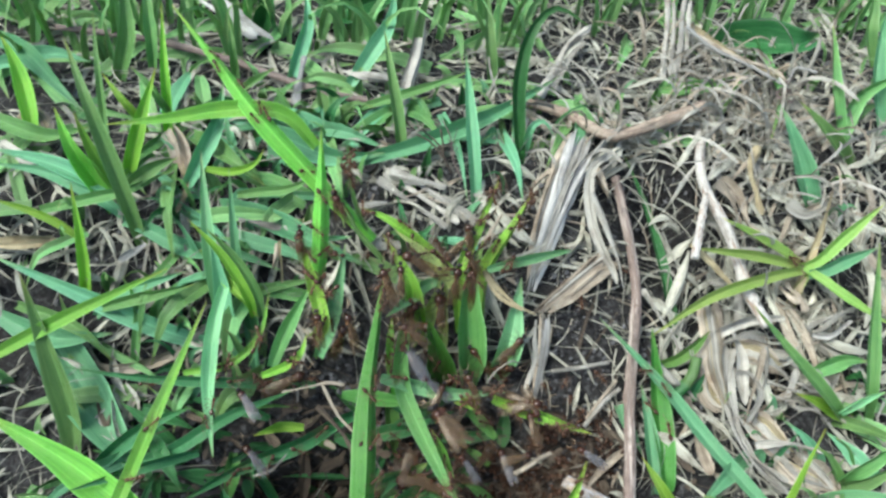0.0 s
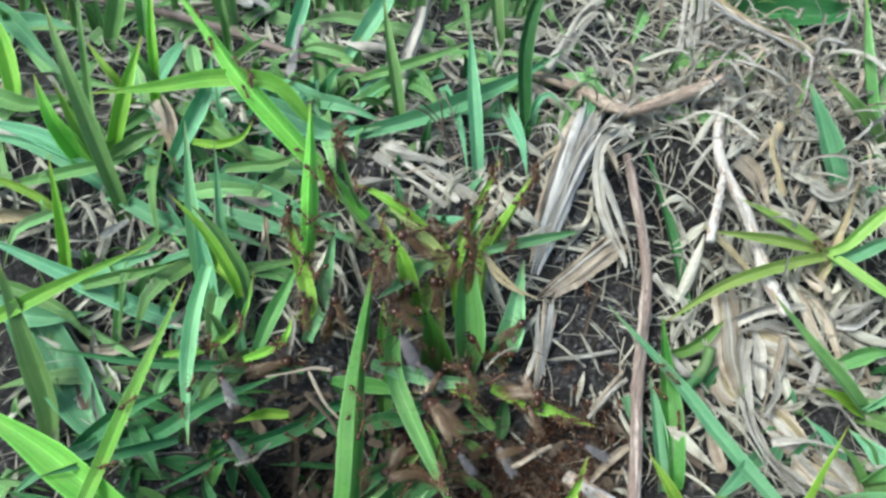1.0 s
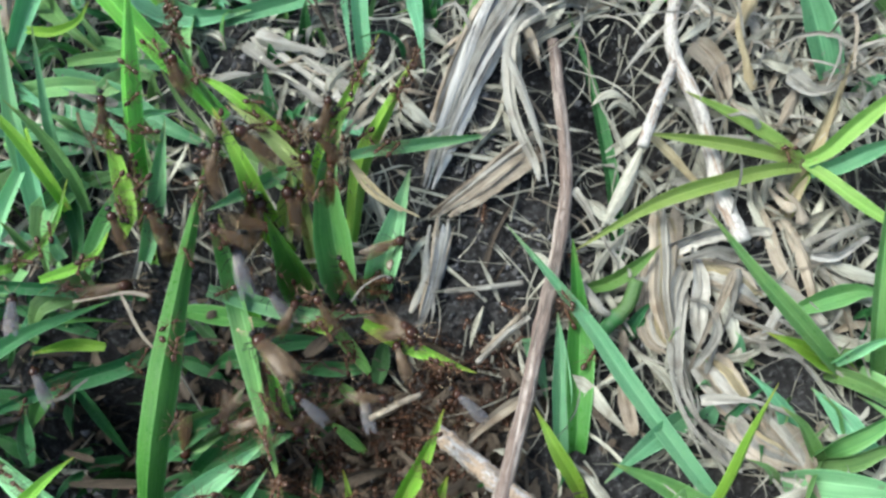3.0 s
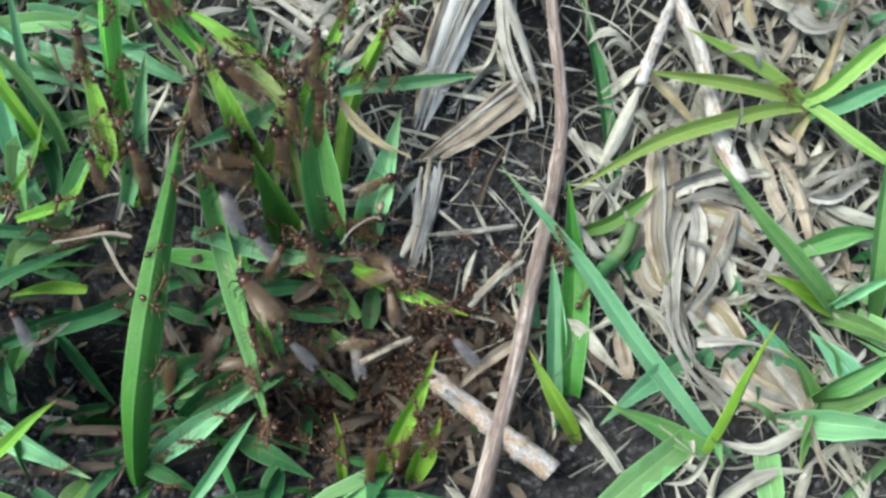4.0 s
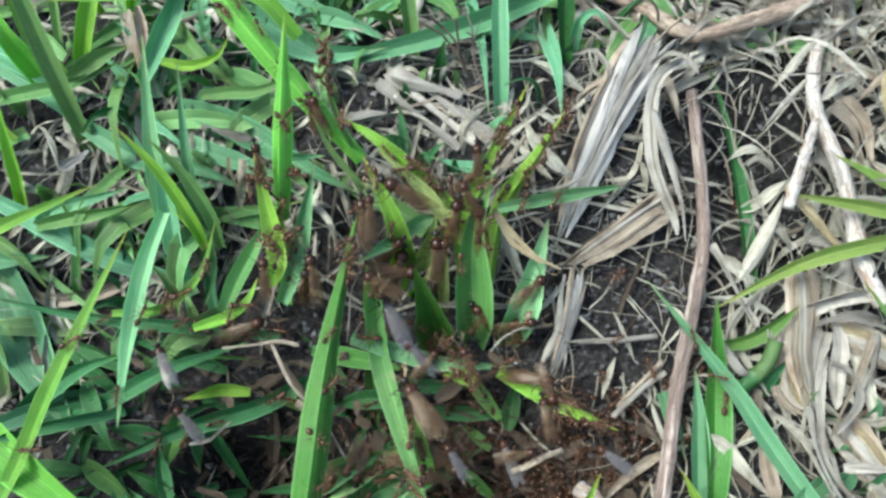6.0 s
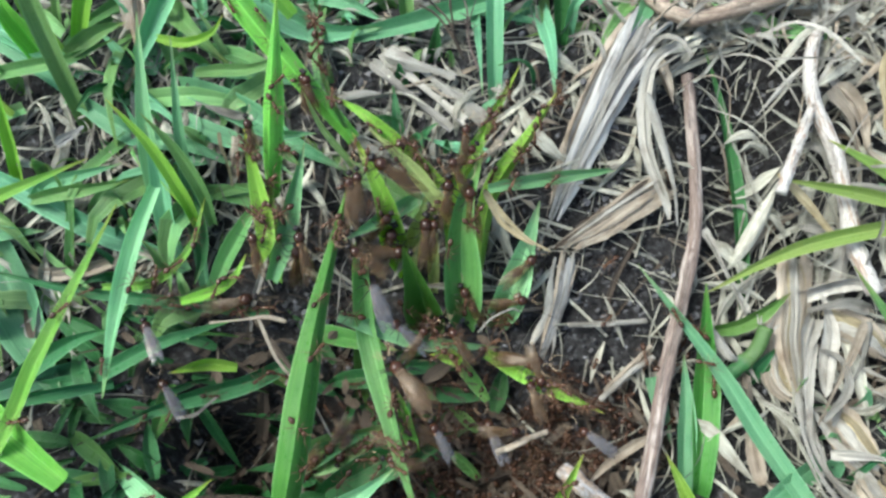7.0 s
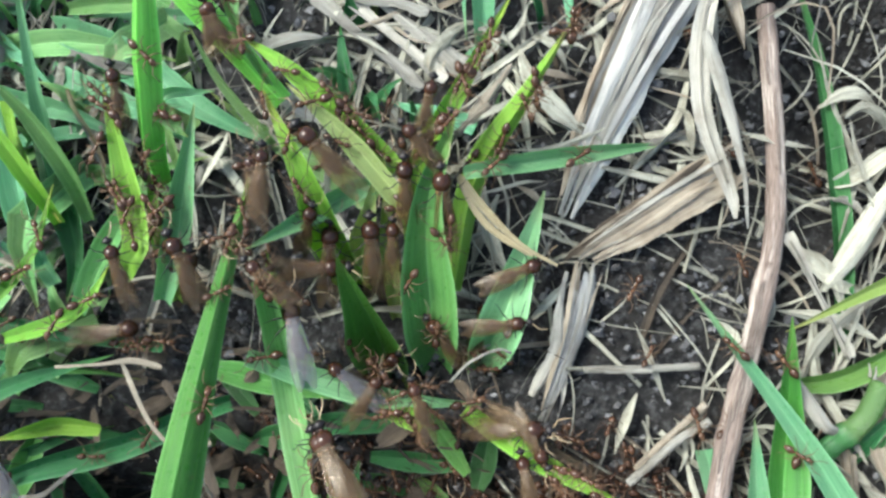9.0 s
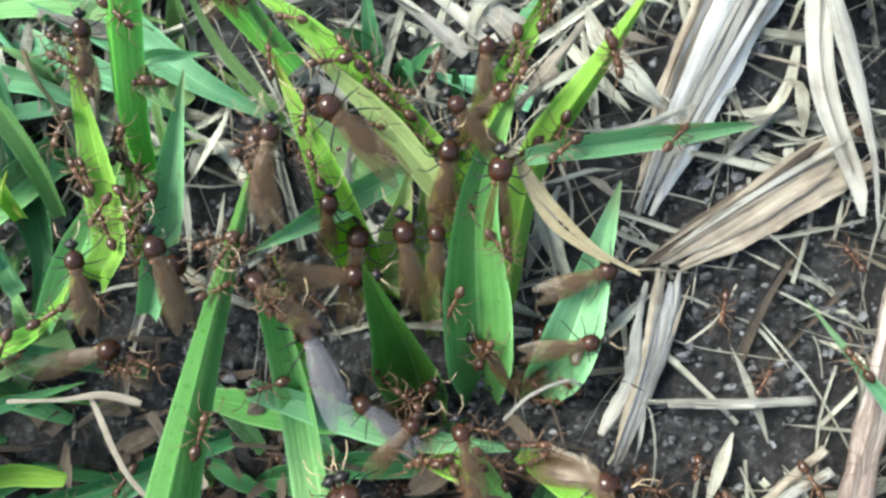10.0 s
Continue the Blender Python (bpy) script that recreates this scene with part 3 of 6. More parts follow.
blade(plant, "A13", 3.8, "sea", (10.8, -23.1, 5.1), (11.6, -22.9, 9.1), (12.5, -20.9, 10.7), (14.1, -15.8, 12.8), (15.4, -11.6, 14.6))
leaf_spot(plant, "A13", 0.45, 0.4, 0.42)
blade(plant, "A14", 4.6, "rich", (1.8, -24.0, 1.2), (0.9, -23.3, 6.0), (0.0, -22.4, 11.0), (-1.6, -20.5, 16.8))
blade(plant, "A15", 2.4, "fresh", (-5.9, -25.2, 1.7), (-7.0, -22.4, 8.7), (-7.3, -21.1, 13.3), (-7.2, -20.6, 17.6))

plant = grass_plant("low lime-green grass leaves lying over the nest hole", 8.9, -28.2)
blade(plant, "A9", 2.1, "lime", (8.9, -28.2, 4.5), (13.7, -31.7, 5.6), (16.9, -33.8, 6.3), (22.7, -36.8, 6.6))
blade(plant, "A10", 2.3, "sea", (-9.2, -26.9, 11.1), (0.2, -28.3, 7.9), (5.0, -28.8, 7.7), (10.5, -28.8, 7.3))
blade(plant, "A11", 2.0, "lime", (5.5, -31.1, 8.8), (5.0, -30.5, 7.7), (4.4, -30.2, 7.5), (1.9, -30.1, 7.6))

plant = grass_plant("upright green grass shoot with a yellowing curved leaf", -18.4, -13.0)
blade(plant, "C1", 2.5, "fresh", (-18.4, -13.0, 16.1), (-17.7, -11.9, 21.8), (-17.0, -6.5, 29.1), (-16.5, 1.8, 36.1))
blade(plant, "C2", 2.3, "lime", (-19.2, -22.0, 15.7), (-17.9, -22.4, 18.1), (-17.8, -19.5, 18.6), (-20.5, -10.1, 25.5))
blade(plant, "C3", 2.4, "sea", (-18.6, -21.0, 9.0), (-16.5, -18.1, 14.0), (-14.8, -13.9, 19.5), (-13.6, -10.2, 23.5))
blade(plant, "C4", 1.0, "sea", (-18.8, -9.2, 21.3), (-16.7, -8.4, 22.5), (-14.6, -8.3, 22.7), (-12.5, -8.4, 23.0))
blade(plant, "C5", 1.7, "fresh", (-18.4, -19.6, 6.4), (-17.8, -18.0, 13.3), (-17.6, -16.4, 17.2), (-17.7, -13.9, 20.6))
blade(plant, "C6", 1.5, "green", (-17.7, -9.2, 23.4), (-16.3, -10.7, 22.6), (-15.3, -11.6, 22.1), (-14.2, -12.3, 21.7))

plant = grass_plant("slender green grass shoot with curved narrow leaves", -28.1, -15.5)
blade(plant, "F1", 1.6, "lime", (-28.1, -15.5, 13.1), (-28.8, -14.5, 17.6), (-31.9, -11.3, 23.3), (-36.3, -8.4, 28.3))
blade(plant, "F2", 1.2, "fresh", (-38.3, -24.2, 12.1), (-31.3, -24.7, 14.3), (-26.8, -21.5, 17.0), (-25.3, -16.1, 19.9))
blade(plant, "F3", 1.3, "lime", (-26.4, -28.7, 16.9), (-22.8, -27.2, 16.9), (-20.9, -25.2, 16.8), (-20.0, -22.2, 17.1))
blade(plant, "F4", 2.5, "sea", (-30.8, -18.2, 6.4), (-32.6, -15.2, 10.0), (-34.4, -7.2, 19.6), (-35.0, 4.2, 30.5))
blade(plant, "F5", 1.9, "blue", (-28.8, -17.7, 5.8), (-29.7, -11.5, 11.3), (-30.7, -6.1, 18.5), (-30.9, 2.1, 28.8))
blade(plant, "F6", 1.1, "green", (-29.4, -23.5, 14.9), (-29.8, -23.5, 16.9), (-30.4, -23.0, 18.6), (-31.4, -22.4, 20.0))

plant = grass_plant("large bright green grass plant with long leaning blades", -32.1, -13.8)
blade(plant, "I1", 2.2, "sea", (-32.1, -13.8, 18.8), (-33.5, -20.2, 17.2), (-33.9, -30.0, 15.5), (-32.6, -40.1, 16.0))
blade(plant, "J1", 2.0, "fresh", (-49.5, -49.0, 5.0), (-44.8, -40.1, 10.3), (-41.4, -35.0, 15.2), (-33.6, -20.1, 23.6))
blade(plant, "N1", 1.7, "deep", (-19.2, -23.8, 5.4), (-29.4, -23.0, 6.1), (-43.2, -22.7, 8.5), (-55.8, -20.8, 10.6))
blade(plant, "N2", 1.6, "deep", (-36.1, -34.5, 6.8), (-41.7, -36.6, 8.5), (-46.8, -38.3, 9.2), (-52.3, -40.2, 9.9))
blade(plant, "N3", 2.4, "deep", (-16.3, -28.9, 1.8), (-21.7, -32.1, 1.9), (-30.4, -35.2, 2.2), (-39.6, -40.3, 2.6))
blade(plant, "N4", 3.7, "green", (-56.3, -28.4, -1.4), (-56.2, -25.0, 3.7), (-58.0, -18.6, 13.5), (-59.9, -12.7, 22.8))
blade(plant, "N5", 4.4, "fresh", (-39.3, -46.0, 5.6), (-45.9, -41.7, 8.2), (-53.7, -35.5, 9.8), (-64.9, -28.1, 11.4))
blade(plant, "N6", 7.7, "blue", (-60.2, -12.8, 6.7), (-55.6, -19.6, 3.7), (-51.0, -26.6, 1.4), (-44.5, -35.0, 0.3))
blade(plant, "N7", 2.5, "deep", (-53.5, -33.9, -0.2), (-49.3, -31.0, 2.4), (-43.2, -28.9, 6.2), (-37.2, -28.1, 8.8))
blade(plant, "N8", 1.4, "green", (-47.2, -15.4, 6.0), (-46.5, -11.8, 10.1), (-46.6, -10.3, 14.0), (-47.9, -9.0, 16.7))
blade(plant, "N9", 2.2, "deep", (-49.6, -32.6, 0.2), (-41.3, -31.5, 1.8), (-32.8, -28.3, 5.0), (-22.5, -25.7, 7.5))
blade(plant, "LL", 1.5, "lime", (-21.0, -32.9, 8.8), (-24.1, -33.0, 9.6), (-25.9, -34.2, 11.0), (-28.0, -35.0, 11.3))

plant = grass_plant("pale green grass plant with flat leaning leaves", -68.2, -19.1)
blade(plant, "K1", 2.1, "fresh", (-68.2, -19.1, 10.2), (-61.2, -17.7, 13.9), (-51.7, -16.0, 18.4), (-39.9, -11.8, 21.5))
blade(plant, "L1", 1.9, "green", (-51.7, -10.8, 11.4), (-47.0, -11.2, 13.5), (-42.6, -11.2, 14.7), (-36.9, -10.9, 16.3))
blade(plant, "M1", 3.0, "blue", (-35.1, -15.3, 5.7), (-42.7, -13.6, 8.3), (-54.3, -9.0, 12.3), (-68.3, -3.0, 16.5))
blade(plant, "M2", 2.1, "green", (-65.0, -8.4, 10.3), (-59.6, -10.8, 10.0), (-54.5, -13.5, 8.7), (-50.4, -17.2, 5.8))
blade(plant, "M3", 1.9, "blue", (-53.1, -10.8, 9.3), (-48.9, -9.6, 13.3), (-43.4, -9.6, 15.6), (-38.3, -8.4, 16.6))

plant = grass_plant("dense upright tuft of fresh green grass", -46.6, 0.9)
blade(plant, "AA", 2.6, "green", (-46.6, 0.9, 13.3), (-48.5, 4.8, 23.9), (-52.1, 12.5, 34.7), (-55.9, 22.5, 38.6))
blade(plant, "AB", 1.4, "green", (-52.9, 15.9, 18.8), (-52.9, 20.7, 24.8), (-52.9, 25.3, 31.8), (-53.5, 32.4, 36.8))
blade(plant, "AC", 3.1, "fresh", (-52.3, 8.2, 16.9), (-54.1, 9.4, 21.1), (-56.1, 10.6, 26.2), (-58.2, 15.2, 30.5))
blade(plant, "AD", 2.6, "fresh", (-50.1, 9.1, 17.2), (-51.5, 9.7, 21.3), (-53.4, 11.3, 25.5), (-55.0, 13.5, 30.6))
blade(plant, "AE", 1.4, "lime", (-46.0, 18.3, 22.2), (-47.0, 18.1, 26.2), (-48.8, 18.9, 29.1), (-52.1, 23.5, 30.9))
blade(plant, "AF", 1.4, "green", (-42.4, 22.1, 23.5), (-43.3, 21.5, 26.4), (-45.0, 22.7, 29.3), (-47.6, 24.9, 31.1))
blade(plant, "AG", 1.7, "lime", (-43.2, 20.8, 19.4), (-42.6, 22.7, 25.4), (-42.5, 27.3, 31.5), (-42.5, 34.3, 37.4))
blade(plant, "AM", 1.9, "lime", (-55.1, -7.2, 9.3), (-54.3, -5.5, 14.4), (-53.9, -3.0, 20.8), (-54.3, 1.2, 27.0))

plant = grass_plant("long arching yellow-green grass blades with ants on them", -8.8, -4.0)
blade(plant, "AH", 3.1, "fresh", (-8.8, -4.0, 17.0), (-17.6, 2.5, 24.8), (-27.0, 12.1, 31.2), (-33.4, 22.8, 34.0), (-40.5, 33.3, 37.6))
blade(plant, "AI", 2.8, "fresh", (-17.3, 10.0, 25.4), (-22.6, 12.7, 30.5), (-31.6, 13.7, 30.6), (-40.6, 13.1, 29.5), (-51.1, 15.1, 26.9))
blade(plant, "AJ", 1.5, "green", (-31.4, 29.6, 21.1), (-31.4, 31.1, 25.1), (-31.4, 31.7, 30.1), (-31.7, 35.0, 34.1))
blade(plant, "AK", 1.6, "green", (-31.1, 27.8, 23.1), (-28.9, 27.4, 25.3), (-26.7, 26.7, 27.4), (-24.0, 27.7, 28.6))
blade(plant, "AL", 1.4, "lime", (-35.3, 7.2, 23.6), (-31.1, 5.6, 24.3), (-27.4, 6.0, 25.6), (-25.7, 7.8, 27.3))
blade(plant, "AT", 2.2, "green", (-2.5, 13.6, 21.8), (-3.1, 16.8, 26.8), (-4.0, 21.5, 31.8), (-4.6, 28.4, 35.7))
blade(plant, "AU", 1.8, "green", (-8.8, 24.0, 22.5), (-2.7, 23.8, 24.8), (4.5, 24.1, 27.3), (10.8, 24.8, 29.6))
blade(plant, "AV", 2.3, "blue", (9.6, 3.3, 18.8), (9.3, 7.4, 24.3), (9.2, 14.6, 29.5), (9.9, 26.0, 32.6))
blade(plant, "AW", 3.0, "blue", (-9.8, 10.1, 21.9), (2.2, 12.4, 24.0), (16.2, 18.1, 26.0), (28.3, 25.6, 27.7))
blade(plant, "BA", 0.8, "green", (-9.7, -3.3, 18.4), (-11.3, -2.3, 22.8), (-12.3, -0.7, 27.6), (-12.2, 1.4, 32.6))
blade(plant, "BC", 3.7, "blue", (-30.9, 3.8, 17.6), (-23.5, -0.1, 17.2), (-16.3, -4.1, 15.5), (-9.8, -5.9, 12.8))
blade(plant, "BD", 1.7, "green", (-30.7, 4.7, 20.0), (-26.9, 4.2, 21.0), (-22.2, 3.6, 22.0), (-17.5, 4.9, 23.8))
blade(plant, "BE", 0.9, "green", (-7.7, -11.2, 19.8), (-8.3, -11.0, 20.9), (-11.6, -8.5, 24.2), (-13.8, -5.8, 27.6))

plant = grass_plant("dark green grass blade arching over at its tip", 18.6, 11.3)
blade(plant, "AX", 2.5, "dark", (18.6, 11.3, 21.8), (18.0, 17.4, 32.1), (20.0, 22.1, 39.2), (24.5, 24.8, 42.5), (30.0, 21.7, 40.8))
blade(plant, "AY", 1.5, "blue", (19.6, 11.8, 21.9), (19.9, 11.7, 26.9), (22.0, 12.0, 28.1), (24.1, 10.5, 26.0))

plant = grass_plant("grey-green grass leaves lying flat on dead grass", -51.2, 8.9)
blade(plant, "AN", 2.8, "blue", (-51.2, 8.9, 18.1), (-55.3, 9.8, 20.1), (-61.7, 12.8, 21.3), (-71.1, 16.3, 21.4))
blade(plant, "AO", 2.2, "blue", (-51.9, 6.4, 17.3), (-58.0, 9.5, 19.8), (-63.6, 12.1, 20.2), (-70.8, 13.6, 20.4))
blade(plant, "AP", 2.0, "green", (-62.2, 5.3, 17.4), (-53.8, 5.2, 19.8), (-47.6, 5.9, 20.9), (-41.3, 8.3, 22.5))
blade(plant, "AQ", 2.4, "green", (-48.2, 6.8, 20.7), (-45.2, 7.6, 22.6), (-42.5, 8.8, 23.6), (-39.9, 9.7, 24.0))
blade(plant, "AR", 1.4, "lime", (-55.8, 0.6, 15.6), (-59.1, 2.4, 17.3), (-63.2, 3.9, 18.9), (-68.9, 5.4, 20.5))
blade(plant, "AS", 2.9, "green", (-72.4, 23.5, 22.4), (-66.2, 19.6, 22.4), (-61.9, 19.1, 21.4), (-55.3, 19.6, 22.7))
blade(plant, "AV2", 2.8, "blue", (-46.4, 2.3, 16.0), (-39.1, -1.7, 14.4), (-31.0, -3.2, 14.1), (-23.8, -5.7, 12.1))

plant = grass_plant("star-shaped yellow-green grass shoot growing from dry thatch", 63.8, -14.6)
blade(plant, "S1", 1.8, "wan", (63.8, -14.6, 17.1), (60.9, -14.0, 17.8), (54.2, -12.6, 18.7), (44.2, -11.1, 19.5))
blade(plant, "S2", 1.9, "wan", (63.9, -14.5, 17.2), (60.9, -12.9, 18.9), (56.7, -11.1, 20.8), (49.5, -7.9, 23.2))
blade(plant, "S3", 2.1, "wan", (64.4, -14.6, 17.1), (66.4, -14.7, 19.2), (69.7, -13.1, 22.3), (76.3, -10.1, 27.5))
blade(plant, "S4", 1.7, "wan", (64.2, -14.7, 17.1), (66.5, -17.1, 16.8), (69.6, -20.7, 16.2), (75.9, -26.7, 15.0))
blade(plant, "S5", 2.0, "wan", (63.8, -15.1, 16.8), (57.9, -16.1, 16.9), (46.3, -18.4, 14.9), (35.4, -22.8, 11.1))
blade(plant, "S6", 2.1, "straw", (63.3, -17.4, 10.5), (64.6, -14.9, 16.0), (66.7, -11.4, 20.1), (68.4, -7.9, 24.4))
blade(plant, "S7", 0.8, "straw", (65.8, -13.7, 16.7), (67.4, -10.9, 20.5), (68.6, -8.1, 23.3), (69.7, -5.1, 27.1))
blade(plant, "S8", 2.3, "blue", (64.9, -15.8, 16.5), (67.9, -15.8, 17.6), (70.9, -15.3, 19.1), (76.4, -14.3, 21.0))
blade(plant, "S9", 1.8, "wan", (63.7, -17.1, 10.7), (64.2, -16.1, 13.3), (65.0, -15.5, 15.6), (65.4, -14.9, 18.0))

plant = grass_plant("green grass shoot with a broad upright leaf beside straw", 70.0, -38.0)
blade(plant, "R1", 2.5, "green", (70.0, -38.0, 5.2), (68.1, -35.9, 12.1), (68.0, -29.2, 19.8), (68.6, -20.2, 29.4))
blade(plant, "R2", 2.3, "green", (65.6, -37.5, 5.9), (60.4, -35.3, 11.6), (54.4, -30.8, 16.7), (48.9, -24.7, 21.1))
blade(plant, "R3", 2.6, "lime", (65.7, -37.1, 5.9), (62.6, -36.5, 7.8), (59.4, -35.7, 9.6), (56.3, -34.7, 10.4))
blade(plant, "R3b", 1.6, "sea", (64.7, -37.2, 6.9), (65.7, -37.4, 9.9), (67.1, -37.4, 12.0), (69.4, -37.3, 13.2))
blade(plant, "R3c", 2.1, "green", (65.4, -38.2, 5.9), (67.0, -40.7, 8.0), (68.3, -43.5, 10.1), (70.6, -45.4, 11.2))
blade(plant, "R3d", 2.7, "green", (62.7, -29.8, 7.4), (66.4, -29.2, 8.7), (69.8, -28.7, 9.1), (73.0, -29.3, 9.1))

plant = grass_plant("thin curved green grass blade leaning over the twig", 48.8, -52.1)
blade(plant, "R5", 2.3, "blue", (48.8, -52.1, 3.9), (47.0, -49.9, 4.5), (40.9, -39.6, 6.5), (37.0, -32.8, 8.5), (32.5, -26.4, 10.5), (27.2, -19.7, 13.0))
blade(plant, "R8", 1.4, "lime", (47.9, -52.5, 3.9), (48.5, -51.0, 9.9), (49.3, -48.9, 15.0), (51.3, -45.7, 20.1))
blade(plant, "R9", 2.4, "green", (47.2, -52.5, 3.8), (43.8, -50.8, 4.6), (40.8, -49.4, 5.4), (37.0, -48.0, 6.2))

plant = grass_plant("short upright dark green grass blade beside the twig", 33.6, -46.0)
blade(plant, "R6", 3.3, "rich", (34.4, -43.1, 2.1), (34.8, -39.5, 3.6), (35.8, -30.6, 6.2), (35.0, -22.8, 13.7))
blade(plant, "R6b", 2.4, "blue", (32.4, -43.5, 1.9), (32.9, -38.6, 3.5), (33.1, -34.9, 5.0), (33.2, -28.9, 6.8))
blade(plant, "R7", 1.9, "olive", (37.3, -25.7, 7.0), (40.0, -25.7, 8.2), (43.0, -24.6, 9.8), (46.4, -22.2, 11.1))
green_stem(plant, 1.8, "deep", (37.7, -32.0, 4.5), (39.4, -30.6, 6.3), (41.7, -28.8, 7.9), (42.9, -26.4, 9.7))
blade(plant, "R10", 1.9, "lime", (33.2, -48.6, 3.0), (31.3, -46.4, 5.9), (30.2, -44.1, 6.8), (29.0, -41.8, 7.7))

plant = grass_plant("rosette of broad green grass leaves in dry straw", 60.2, -47.6)
blade(plant, "Q1", 2.6, "green", (60.2, -47.6, 4.6), (61.4, -47.7, 8.7), (63.9, -47.2, 11.8), (68.8, -45.0, 14.1))
blade(plant, "Q2", 2.4, "green", (60.3, -48.3, 4.6), (62.5, -49.2, 7.7), (64.7, -48.9, 9.9), (68.5, -48.4, 12.1))
blade(plant, "Q3", 1.8, "green", (60.4, -48.3, 4.6), (58.8, -46.8, 7.5), (57.4, -45.3, 9.4), (55.4, -43.7, 10.3))
blade(plant, "Q4", 3.1, "sea", (58.1, -50.5, 5.5), (60.6, -51.7, 7.6), (63.3, -52.6, 8.8), (67.8, -54.0, 9.1))
blade(plant, "Q5", 2.1, "green", (60.1, -48.9, 4.6), (57.7, -51.9, 6.5), (56.2, -53.9, 7.4), (55.3, -56.1, 7.3))

plant = grass_plant("tall folded green blade and short lime shoots among ants", -16.1, -50.8)
blade(plant, "B1", 3.5, "rich", (-15.3, -50.7, -0.3), (-13.2, -45.2, 8.4), (-11.5, -30.8, 14.3), (-8.0, -15.5, 22.4))
blade(plant, "W1", 2.2, "lime", (12.4, -52.7, 0.7), (14.2, -50.0, 3.9), (16.6, -47.2, 8.0), (18.8, -43.7, 12.1))
blade(plant, "W2", 2.5, "lime", (16.1, -52.9, 1.0), (17.4, -51.8, 5.0), (18.3, -51.0, 8.1), (19.0, -50.3, 10.1))
blade(plant, "W3", 1.2, "lime", (8.0, -52.5, 0.5), (8.1, -50.9, 3.5), (8.1, -49.7, 5.5), (7.7, -48.3, 7.5))

plant = grass_plant("dark wet-looking green leaves lying on the soil", -30.2, -52.0)
blade(plant, "X8", 1.5, "lime", (-30.2, -52.0, 4.2), (-26.7, -50.2, 6.4), (-24.0, -48.0, 7.6), (-21.8, -45.9, 7.7))
blade(plant, "X9", 1.4, "sea", (-7.7, -56.0, 2.5), (-5.1, -53.5, 4.7), (-2.9, -50.4, 5.8), (-0.8, -47.3, 6.0))
blade(plant, "X1", 4.4, "green", (-12.7, -40.8, -0.3), (-9.2, -39.8, 0.9), (-6.4, -38.9, 1.6), (-2.6, -36.9, 1.8))
blade(plant, "X2", 4.1, "deep", (-9.0, -44.2, -0.0), (-4.3, -41.9, 1.2), (0.5, -40.1, 2.0), (6.8, -37.1, 1.4))
blade(plant, "X3", 2.8, "sea", (-12.1, -49.0, -0.2), (-8.3, -47.1, 1.5), (-5.6, -45.7, 2.7), (-2.1, -42.9, 2.9))
blade(plant, "X4", 2.5, "deep", (-14.5, -42.2, -0.4), (-11.5, -40.8, 1.3), (-8.6, -39.7, 2.5), (-4.8, -38.1, 2.7))
blade(plant, "X5", 3.2, "sea", (-34.1, -43.8, -0.0), (-29.5, -47.1, 1.2), (-24.9, -49.6, 1.5), (-19.4, -52.3, 0.8))
blade(plant, "X6", 1.7, "fresh", (0.4, -40.7, 3.0), (-0.5, -38.7, 5.0), (-1.2, -36.6, 6.9), (-2.1, -34.6, 7.9))

plant = grass_plant("soft green grass blades standing behind the dry patch", -27.9, 52.5)
blade(plant, "Y1", 3.9, "deep", (-27.9, 52.5, 19.3), (-26.3, 52.8, 24.4), (-25.5, 54.5, 28.5), (-24.6, 56.0, 32.5))
blade(plant, "Y2", 2.6, "blue", (-21.1, 36.9, 20.7), (-19.2, 40.3, 24.8), (-17.9, 43.2, 27.9), (-18.2, 50.4, 30.9))
blade(plant, "Y3", 2.4, "green", (17.3, 32.6, 22.0), (16.8, 34.9, 27.0), (16.5, 38.4, 31.0), (16.5, 44.2, 36.0))
blade(plant, "Y4", 8.0, "deep", (68.4, 38.8, 26.1), (74.0, 36.3, 28.4), (80.8, 33.2, 29.8), (86.0, 36.2, 29.8))
blade(plant, "Y5", 4.0, "blue", (69.9, -1.8, 20.9), (67.8, 2.0, 25.7), (65.4, 6.0, 30.2), (64.5, 9.7, 32.2))
blade(plant, "Y6", 2.5, "green", (78.6, 7.8, 25.6), (77.0, 13.9, 32.6), (77.9, 20.3, 36.7), (79.1, 25.4, 38.7))
blade(plant, "Y7", 3.1, "green", (79.0, 9.0, 25.9), (81.2, 12.5, 29.7), (83.5, 13.5, 32.7), (89.2, 14.4, 35.8))
blade(plant, "Y8", 2.8, "green", (78.6, 4.5, 24.4), (73.8, 5.9, 28.7), (70.4, 8.4, 31.3), (68.1, 10.7, 32.7))
blade(plant, "Y9", 2.6, "green", (47.6, 22.0, 26.9), (52.3, 20.6, 28.1), (57.1, 21.5, 28.4), (62.6, 22.2, 29.8))
blade(plant, "Y10", 1.9, "deep", (42.0, -21.3, 6.2), (41.7, -12.6, 11.6), (39.8, -1.7, 18.2), (37.1, 8.1, 23.2))
blade(plant, "Y11", 4.5, "green", (-75.7, 56.6, 19.4), (-71.5, 55.9, 22.4), (-66.7, 57.1, 25.4), (-62.2, 60.4, 28.4))
blade(plant, "Y12", 3.2, "green", (-54.0, 42.0, 18.8), (-51.9, 44.2, 24.9), (-51.8, 47.7, 29.9), (-52.2, 51.1, 34.9))
blade(plant, "Y13", 7.1, "deep", (-16.1, 57.2, 23.0), (-10.3, 54.0, 24.4), (-4.3, 56.7, 24.7), (3.5, 62.8, 25.2))
